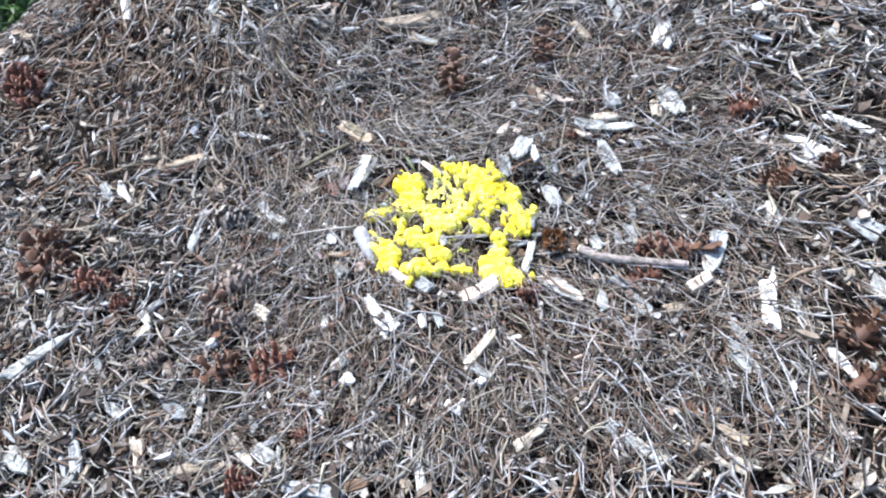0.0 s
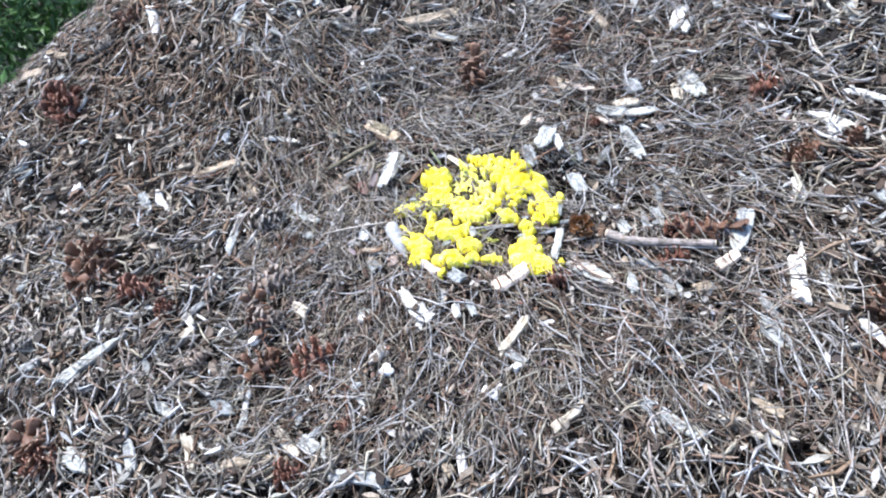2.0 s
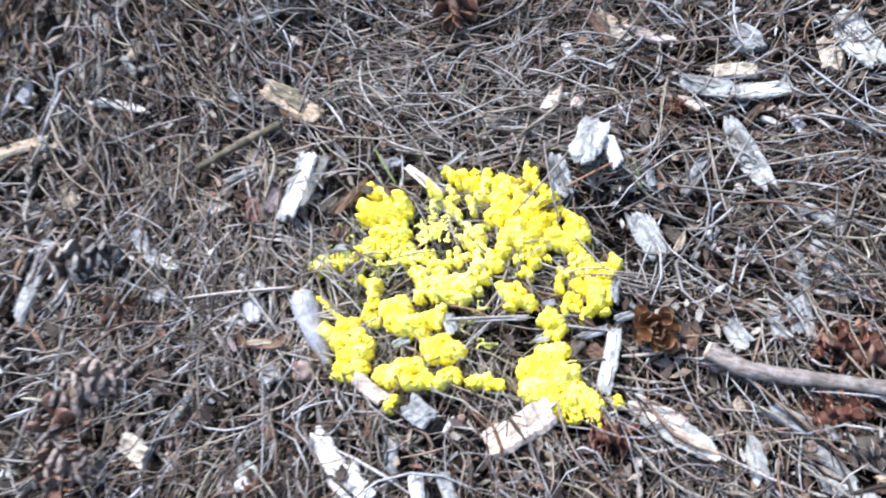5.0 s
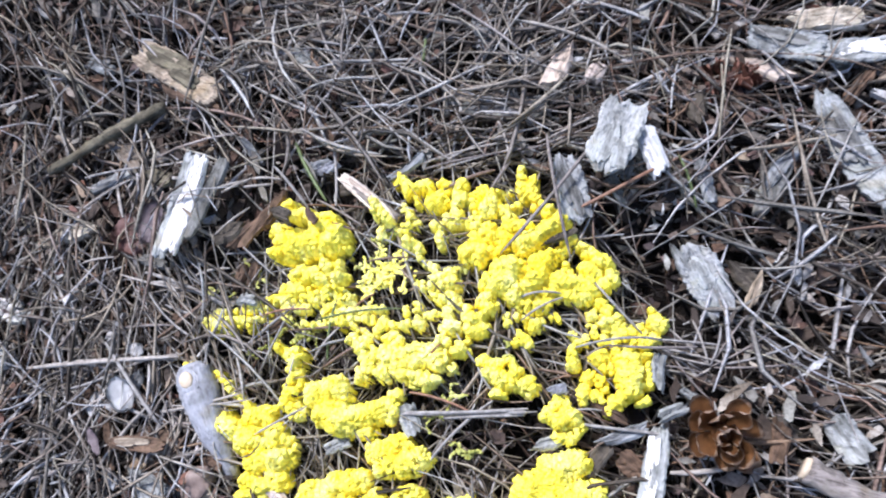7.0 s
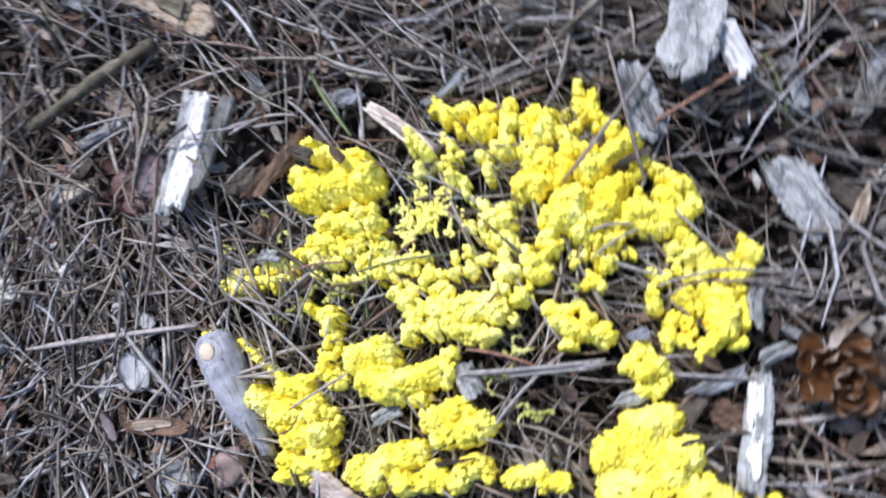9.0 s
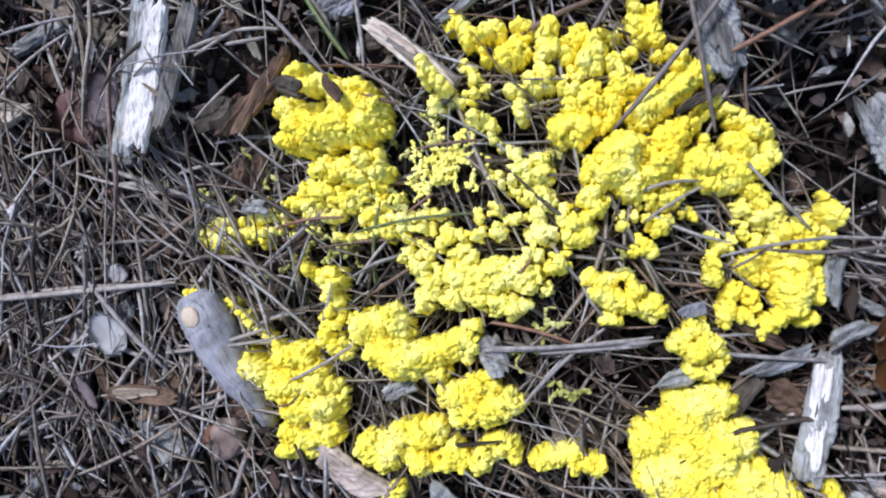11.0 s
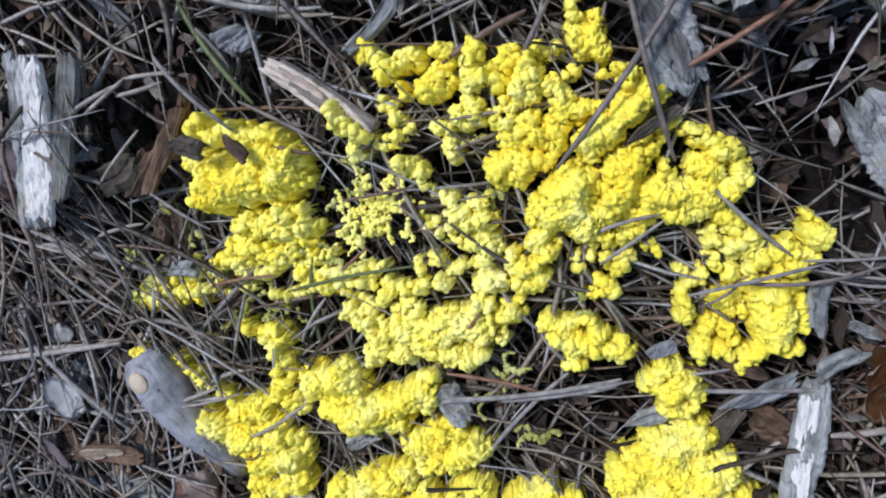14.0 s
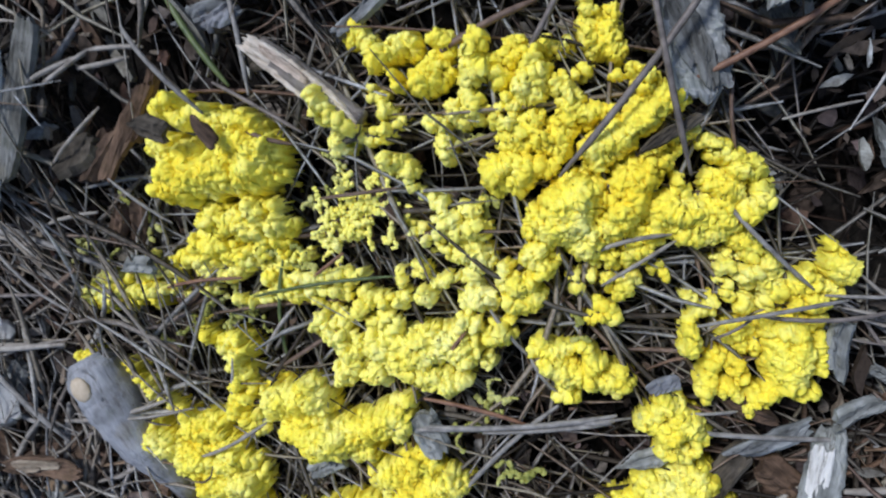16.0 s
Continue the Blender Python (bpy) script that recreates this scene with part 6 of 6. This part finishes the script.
chip(0.1013, 0.0591, 0.0090, 0.0059, -112, "dull", 0.002)
chip(0.0760, 0.0444, 0.0146, 0.0058, -68, "grey", 0.004)
chip(0.0266, 0.1084, 0.0174, 0.0078, -16, "tan", 0.003)
chip(0.0747, 0.1199, 0.0253, 0.0120, -116, "pink", 0.007)
chip(0.0912, 0.1147, 0.0098, 0.0094, -118, "pink", 0.007)
chip(0.0605, 0.1223, 0.0107, 0.0090, 20, "dull", 0.000)
chip(-0.1325, 0.1378, 0.0374, 0.0130, -24, "brown", 0.002)
chip(-0.1712, 0.1052, 0.0162, 0.0120, -48, "tan", 0.004)
chip(-0.1439, 0.0857, 0.0230, 0.0099, -24, "olive", 0.003)
chip(0.1381, 0.0564, 0.0206, 0.0088, -83, "grey", 0.001)
chip(0.1402, 0.0984, 0.0189, 0.0108, -92, "dark", 0.001)
layered_chip(0.0991, -0.0769, 0.0454, 0.0115, -110, "pale", 0.003, "pale bluish-grey slab with white flakes lifting off it", "clean")
chip(0.1103, -0.0500, 0.0130, 0.0064, 21, "pale", 0.005)
chip(0.1059, -0.0314, 0.0139, 0.0070, -103, "pale", 0.005)
chip(0.0565, 0.0703, 0.0071, 0.0029, -10, "grey", 0.000)
chip(-0.1900, 0.1614, 0.0153, 0.0092, -26, "pale", 0.003)
chip(-0.1933, 0.1488, 0.0172, 0.0111, -60, "brown", 0.002)
chip(-0.0637, 0.1441, 0.0213, 0.0074, -47, "pale", 0.003)
chip(-0.0566, 0.1102, 0.0195, 0.0111, -60, "brown", 0.000)
chip(0.1310, 0.0241, 0.0145, 0.0072, -45, "dark", -0.002)
chip(0.1529, 0.0026, 0.0190, 0.0060, 61, "tan", 0.001)
chip(0.0387, 0.1281, 0.0117, 0.0091, -72, "dark", 0.000)
chip(0.1508, 0.0111, 0.0158, 0.0095, -53, "dark", -0.003)
chip(0.0768, -0.0690, 0.0175, 0.0090, 47, "dark", -0.002)
chip(0.0918, -0.0722, 0.0145, 0.0103, -47, "brown", -0.003)
chip(-0.1360, -0.0752, 0.0157, 0.0093, -31, "pale", 0.002)
chip(-0.1457, -0.0524, 0.0330, 0.0061, 5, "brown", 0.002)
chip(-0.1552, -0.0307, 0.0075, 0.0071, 21, "white", 0.003)
chip(-0.1149, -0.0762, 0.0159, 0.0115, -12, "tan", 0.000)
chip(-0.0733, 0.0559, 0.0239, 0.0055, -120, "brown", 0.002)
chip(-0.0451, 0.0769, 0.0115, 0.0053, 17, "bare", 0.002)
chip(-0.1451, 0.0381, 0.0183, 0.0070, -25, "dull", 0.001)
chip(-0.1068, 0.0630, 0.0450, 0.0070, -109, "dull", 0.004)
chip(-0.0961, 0.0464, 0.0141, 0.0118, 19, "dark")
chip(-0.0797, 0.0503, 0.0322, 0.0055, -131, "brown", 0.003)
chip(-0.0926, 0.0251, 0.0116, 0.0074, 55, "brown")
chip(-0.0854, 0.0245, 0.0127, 0.0060, 72, "brown")
chip(-0.0867, 0.0114, 0.0091, 0.0061, -9, "pale", 0.006)
chip(-0.1451, -0.0605, 0.0101, 0.0048, -3, "tan")
chip(-0.1540, -0.0225, 0.0107, 0.0086, -127, "grey")
chip(-0.1848, -0.0331, 0.0166, 0.0059, -115, "brown")
chip(-0.1669, -0.0537, 0.0201, 0.0063, -77, "brown")
chip(-0.1053, -0.0641, 0.0109, 0.0092, -23, "brown")
chip(0.0615, -0.0387, 0.0067, 0.0051, 10, "bare", 0.003)
chip(0.0559, -0.0612, 0.0138, 0.0072, 11, "pale")
chip(0.0887, -0.0585, 0.0216, 0.0059, 18, "grey")
chip(0.1217, -0.0506, 0.0047, 0.0058, 169, "brown")
chip(0.1196, -0.0426, 0.0103, 0.0043, -35, "pale")
chip(-0.1409, -0.0527, 0.0300, 0.0083, 5, "brown")
chip(-0.2083, 0.0629, 0.0354, 0.0104, 11, "cream", 0.004)
chip(-0.1281, 0.0095, 0.0050, 0.0095, 29, "brown")
chip(-0.0065, -0.0487, 0.0135, 0.0102, -72, "pale")
chip(-0.0040, 0.0719, 0.0201, 0.0053, 36, "grey")
chip(-0.1230, 0.1063, 0.0128, 0.0072, -52, "brown")
chip(-0.0514, 0.0780, 0.0165, 0.0086, 3, "grey")
chip(-0.0481, 0.0978, 0.0153, 0.0065, -66, "brown")
chip(-0.1442, -0.0742, 0.0197, 0.0098, -55, "pale")
chip(0.0676, 0.0290, 0.0170, 0.0037, 25, "dark", 0.008)
chip(0.0956, 0.0505, 0.0147, 0.0070, -63, "dull", 0.002)
chip(-0.0910, 0.0451, 0.0175, 0.0088, 41, "brown")
chip(-0.0481, 0.0775, 0.0125, 0.0076, 135, "dark")
chip(-0.1502, 0.0800, 0.0130, 0.0104, 131, "grey")
chip(-0.0719, -0.0010, 0.0128, 0.0057, 14, "brown")
chip(-0.0055, 0.0200, 0.0130, 0.0044, -59, "brown")
chip(0.0843, -0.0482, 0.0171, 0.0067, -38, "brown")
chip(-0.0413, -0.0583, 0.0121, 0.0066, 19, "pale")
chip(-0.0353, 0.0639, 0.0058, 0.0068, -3, "dark")
chip(-0.0571, 0.1432, 0.0190, 0.0088, -63, "grey")
chip(0.1595, 0.1009, 0.0092, 0.0132, -42, "brown")
chip(-0.2322, 0.0180, 0.0105, 0.0079, -21, "pale")
chip(0.0393, -0.1182, 0.0488, 0.0239, -153, "pink")
layered_chip(0.1331, -0.1203, 0.0575, 0.0171, -33, "pale", 0.001, "pale grey splintered slab with pinkish wood showing", "pink")
chip(0.1455, -0.1326, 0.0264, 0.0125, -30, "pink", 0.003)
chip(0.2222, 0.1687, 0.0268, 0.0216, -52, "grey")
chip(0.2454, 0.1010, 0.0238, 0.0086, -57, "white")
chip(0.2281, -0.0418, 0.0490, 0.0077, -92, "grey")
chip(0.2508, 0.0171, 0.0319, 0.0129, -41, "grey")
layered_chip(0.2481, -0.0199, 0.0407, 0.0133, -62, "grey", 0.001, "grey weathered slab flaking along its grain", "pale")
chip(0.1818, -0.0629, 0.0197, 0.0138, -65, "pale")
chip(0.1814, -0.1397, 0.0270, 0.0108, -85, "pale")
chip(0.2240, -0.1453, 0.0315, 0.0098, -43, "grey")
chip(0.1763, -0.1079, 0.0085, 0.0096, -94, "tan")
chip(0.1540, -0.0637, 0.0165, 0.0093, -106, "brown")
chip(-0.2445, -0.0064, 0.0156, 0.0140, -22, "pale")
chip(-0.3832, 0.1312, 0.0573, 0.0116, 20, "tan")
chip(-0.3484, 0.0908, 0.0323, 0.0154, -69, "tan")
chip(-0.2860, 0.2118, 0.0206, 0.0114, -136, "tan")
chip(-0.3225, 0.2411, 0.0177, 0.0063, -82, "pale")
chip(-0.3131, 0.1703, 0.0299, 0.0073, -12, "pale")
chip(-0.2424, -0.1259, 0.0249, 0.0179, -34, "cream")
chip(-0.1520, -0.1435, 0.0152, 0.0146, -37, "pale")
chip(-0.0649, -0.0890, 0.0290, 0.0120, -35, "pink", 0.001)
chip(-0.0295, -0.1075, 0.0204, 0.0191, -37, "pale")
chip(-0.0487, -0.1346, 0.0197, 0.0110, -89, "pale")
chip(-0.0951, -0.1315, 0.0300, 0.0161, -55, "white")
layered_chip(-0.0749, -0.1528, 0.0349, 0.0180, -35, "clean", 0.001, "short bleached white slab on pine needles", "white")
chip(-0.0306, -0.1555, 0.0190, 0.0115, -86, "white")
chip(-0.0106, -0.1545, 0.0198, 0.0099, -67, "pale")
layered_chip(-0.2622, 0.0353, 0.0427, 0.0135, -58, "pale", 0.001, "pale grey weathered slab beside a dark cone", "grey")
chip(-0.3642, 0.0164, 0.0711, 0.0148, 86, "pale")
chip(-0.3173, 0.1712, 0.0323, 0.0073, -3, "white")
chip(0.0882, 0.1681, 0.0119, 0.0092, -71, "white")
layered_chip(0.2984, 0.1561, 0.0494, 0.0271, -59, "pale", 0.001, "broad pale grey bark slab with peeling layers", "flaky")
chip(0.2795, 0.1482, 0.0244, 0.0175, -87, "cream")
chip(0.1146, 0.1914, 0.0331, 0.0159, -61, "brown")
chip(0.1280, 0.1803, 0.0200, 0.0111, -45, "cream", 0.002)
chip(0.1206, 0.1944, 0.0176, 0.0084, -44, "tan", 0.004)
chip(0.1516, 0.1806, 0.0375, 0.0111, -24, "pink")
chip(0.2110, 0.1420, 0.0350, 0.0160, -6, "cream")
layered_chip(0.1867, 0.1297, 0.0370, 0.0142, -18, "pale", 0.001, "pale grey weathered slab crossed by needles", "dull")
layered_chip(0.2249, 0.1219, 0.0454, 0.0132, -6, "pale", 0.001, "long pale grey split slab on the litter", "clean")
chip(0.1714, 0.1212, 0.0309, 0.0089, -32, "pink")
layered_chip(0.2101, 0.0713, 0.0624, 0.0179, -66, "pale", 0.001, "long pale grey slab with mottled flakes", "dull")
chip(0.2286, -0.0060, 0.0268, 0.0087, -80, "pale")
chip(-0.0632, 0.3426, 0.0905, 0.0226, 15, "tan")
layered_chip(-0.0395, 0.3013, 0.0478, 0.0154, -19, "tan", 0.001, "tan rough slab with greyed flakes", "pale")
chip(-0.5667, 0.4571, 0.0717, 0.0202, -72, "white")
chip(-0.6017, 0.4306, 0.0330, 0.0182, 13, "pale")
chip(-0.3770, 0.3943, 0.0323, 0.0186, -106, "pale")
chip(-0.3736, 0.3542, 0.0334, 0.0138, -88, "pale")
chip(-0.3645, 0.4369, 0.0215, 0.0113, 2, "white")
chip(-0.7600, 0.3851, 0.0282, 0.0124, 21, "pale")
chip(-0.8384, 0.4193, 0.0805, 0.0214, -5, "tan")
chip(-0.7698, 0.4423, 0.0721, 0.0148, -31, "tan")
chip(-0.2988, 0.1674, 0.0493, 0.0095, -16, "white")
chip(-0.6797, 0.1554, 0.0297, 0.0170, 14, "white")
chip(-0.6745, 0.1147, 0.0462, 0.0121, 0, "white")
chip(-0.8075, 0.2160, 0.0317, 0.0119, 2, "pale")
chip(-0.5084, 0.1058, 0.0376, 0.0151, -65, "white")
chip(-0.7222, -0.0173, 0.0219, 0.0132, 46, "pale")
chip(-0.4035, -0.1414, 0.0240, 0.0165, 48, "cream")
chip(-0.1304, -0.2017, 0.0269, 0.0161, 43, "white")
chip(0.0371, -0.1958, 0.0549, 0.0109, 52, "cream")
chip(0.0777, -0.1832, 0.0144, 0.0064, 12, "white")
chip(-0.5476, -0.1648, 0.0966, 0.0232, 38, "pale")
chip(-0.4127, -0.2471, 0.0329, 0.0141, -34, "pale")
chip(-0.2969, -0.2497, 0.0369, 0.0095, 85, "white")
chip(-0.6481, -0.1629, 0.0277, 0.0175, 21, "pale")
chip(0.2442, 0.3269, 0.0416, 0.0163, -70, "pale")
chip(0.1888, 0.2974, 0.0387, 0.0147, -59, "tan")
chip(0.3001, 0.2728, 0.0422, 0.0181, -118, "white")
chip(0.3102, 0.2572, 0.0263, 0.0140, -122, "white")
chip(0.3559, 0.2918, 0.0303, 0.0117, -88, "pale")
chip(0.3454, 0.2574, 0.0204, 0.0085, -171, "pale")
chip(0.4260, 0.3016, 0.0449, 0.0108, 16, "white")
chip(0.0508, 0.2555, 0.0315, 0.0091, 35, "white")
chip(0.4025, 0.0825, 0.0188, 0.0091, 49, "white")
chip(0.3900, -0.0350, 0.0346, 0.0116, -91, "white")
layered_chip(0.3143, -0.0864, 0.0613, 0.0191, -106, "pale", 0.001, "long pale weathered slab lying on needles", "grey")
chip(0.2915, -0.1265, 0.0305, 0.0182, 33, "pink", 0.003)
chip(0.3610, -0.1596, 0.0628, 0.0213, -97, "white")
chip(0.4548, 0.1457, 0.0183, 0.0092, -79, "pale")
chip(0.3879, -0.1594, 0.0133, 0.0117, -88, "pale")
chip(0.3188, -0.2231, 0.0418, 0.0148, -57, "pale")
chip(0.2215, -0.1584, 0.0132, 0.0087, 156, "pale")
chip(0.2573, -0.1571, 0.0177, 0.0135, 5, "tan")
chip(0.3386, -0.0111, 0.0188, 0.0080, 3, "pale")
chip(-0.2418, 0.3804, 0.0372, 0.0125, -41, "grey")
chip(-0.1678, 0.2337, 0.0450, 0.0136, 10, "grey")
chip(-0.4238, 0.1394, 0.1009, 0.0123, 6, "tan")
chip(-0.4593, 0.1228, 0.0774, 0.0106, -114, "tan")
chip(0.4549, 0.0613, 0.0566, 0.0177, -38, "white")
chip(0.4505, 0.0403, 0.0290, 0.0161, -90, "white")
chip(0.5087, 0.0924, 0.0604, 0.0134, -37, "white")
chip(0.4603, 0.0963, 0.0332, 0.0106, -26, "pale")
chip(0.4844, -0.0684, 0.0326, 0.0270, -50, "pale")
chip(0.4145, -0.2361, 0.0464, 0.0158, -66, "white")
chip(0.3237, -0.2007, 0.0490, 0.0121, -74, "grey")
chip(0.4745, -0.1489, 0.0321, 0.0166, -90, "pale")
chip(0.2754, -0.3255, 0.0690, 0.0152, -27, "cream")
chip(0.2930, -0.3033, 0.0345, 0.0095, -34, "tan")
chip(0.2047, -0.3176, 0.0445, 0.0155, -37, "pale")
chip(0.0931, -0.2987, 0.0465, 0.0124, 40, "cream")
chip(0.1754, -0.2916, 0.0170, 0.0160, -45, "pale")
chip(-0.0271, -0.3361, 0.0419, 0.0118, -80, "white")
chip(-0.0412, -0.3442, 0.0191, 0.0112, -59, "tan")
chip(-0.2365, -0.3025, 0.0506, 0.0127, -48, "cream")
chip(-0.3596, -0.3082, 0.0443, 0.0184, -71, "cream")
chip(-0.3845, -0.2888, 0.0328, 0.0174, -75, "brown")
chip(-0.4447, -0.3033, 0.0447, 0.0139, -61, "grey")
chip(-0.5196, -0.3074, 0.0468, 0.0212, -34, "pale")
chip(-0.3258, -0.2546, 0.0298, 0.0168, -35, "pale")
chip(-0.2978, -0.2738, 0.0219, 0.0103, -103, "pale")
chip(-0.3056, -0.2364, 0.0205, 0.0085, -64, "white")
chip(-0.2263, -0.2741, 0.0192, 0.0095, -57, "pale")
chip(-0.2055, -0.3089, 0.0273, 0.0171, -35, "grey")
chip(-0.1879, -0.3157, 0.0307, 0.0072, -84, "pale")
chip(-0.1429, -0.3513, 0.0720, 0.0177, -10, "grey")
chip(0.5188, 0.2283, 0.0354, 0.0159, -86, "pale")
chip(0.4432, 0.2971, 0.0244, 0.0116, 17, "white")
chip(0.3887, -0.1748, 0.0134, 0.0089, -129, "pale")
chip(0.4408, -0.2544, 0.0390, 0.0154, -84, "pale")
chip(-0.1567, -0.2402, 0.0120, 0.0096, 35, "pale")
chip(-0.0932, -0.3454, 0.0262, 0.0113, 12, "brown")
chip(-0.2728, -0.3237, 0.0856, 0.0132, 1, "tan")
chip(0.2355, -0.1636, 0.0164, 0.0080, -20, "white")
chip(0.2589, -0.2747, 0.0270, 0.0110, -59, "brown")
chip(0.2204, -0.0505, 0.0266, 0.0101, 91, "pale")
chip(0.2077, -0.0536, 0.0275, 0.0086, -78, "grey")
chip(-0.2445, 0.0225, 0.0218, 0.0115, -28, "white")
chip(-0.5350, 0.1003, 0.0448, 0.0161, -62, "pale")
chip(-0.7016, 0.0915, 0.0350, 0.0129, -20, "pale")


# smaller chips strewn between the large ones
def strewn(n, x0, x1, y0, y1, small, large):
    r = random.Random(21)
    for _ in range(n):
        x, y = r.uniform(x0, x1), r.uniform(y0, y1)
        if (x / 0.15) ** 2 + ((y + 0.01) / 0.12) ** 2 < 1:
            continue
        length = small + (large - small) * r.random() ** 2
        tone = r.choices(["white", "pale", "grey", "tan", "brown", "cream", "dark"], [1, 3, 7, 6, 6, 1, 4])[0]
        chip(x, y, length, length * r.uniform(0.16, 0.38), r.uniform(0, 180), tone, r.uniform(-0.005, 0.001))


strewn(130, -0.95, 0.75, -0.5, 1.05, 0.012, 0.045)
strewn(60, -0.34, 0.4, -0.32, 0.32, 0.008, 0.03)


# ---- shrub behind the mound ----
def shrub(x, y, z, radius, height):
    root = new("evergreen_shrub")
    root.location = (x, y, z)
    r = np.random.default_rng(77)
    for i in range(7):
        ang, out = i * 0.9 + 0.3, r.uniform(0.3, 0.75) * radius
        rod("stem", [(0.02 * math.cos(ang), 0.02 * math.sin(ang), 0.0), (0.5 * out * math.cos(ang), 0.5 * out * math.sin(ang), 0.45 * height), (out * math.cos(ang), out * math.sin(ang), 0.85 * height)], [0.014, 0.009, 0.003], SHRUB_BARK, root, 7, 0.06, 30 + i)
    n = 15000
    way = r.normal(0, 1, (n, 3))
    way /= np.linalg.norm(way, axis=1)[:, None]
    clump = 1 + 0.20 * np.sin(way[:, 0] * 9 + 1) * np.sin(way[:, 1] * 8) + 0.14 * np.sin(way[:, 2] * 13 + way[:, 0] * 11)
    depth = 1 - 0.35 * r.random(n) ** 2.2
    c = way * (clump * depth)[:, None] * np.array((radius, radius, 0.5 * height)) + (0, 0, 0.56 * height)
    c = c[c[:, 2] > 0.03]
    n = len(c)
    t1 = r.normal(0, 1, (n, 3))
    t1 /= np.linalg.norm(t1, axis=1)[:, None]
    t2 = np.cross(t1, r.normal(0, 1, (n, 3)))
    t2 /= np.linalg.norm(t2, axis=1)[:, None]
    nn = np.cross(t1, t2)
    size = r.uniform(0.013, 0.024, n)[:, None]
    corners = [c - size * t1, c + 0.42 * size * t2 + 0.15 * size * nn, c + size * t1, c - 0.42 * size * t2 + 0.15 * size * nn]
    tris = np.concatenate([np.arange(n)[:, None] * 4 + np.array([[0, 1, 2]]), np.arange(n)[:, None] * 4 + np.array([[0, 2, 3]])])
    linked("foliage", mesh_of("foliage", np.stack(corners, 1).reshape(-1, 3), tris, False), GREEN, root, "dense small glossy dark green leaves")
    return tagged(root, "dense green evergreen shrub behind the mulch mound", "shrub")


shrub(-1.62, 1.42, -0.62, 0.62, 0.95)
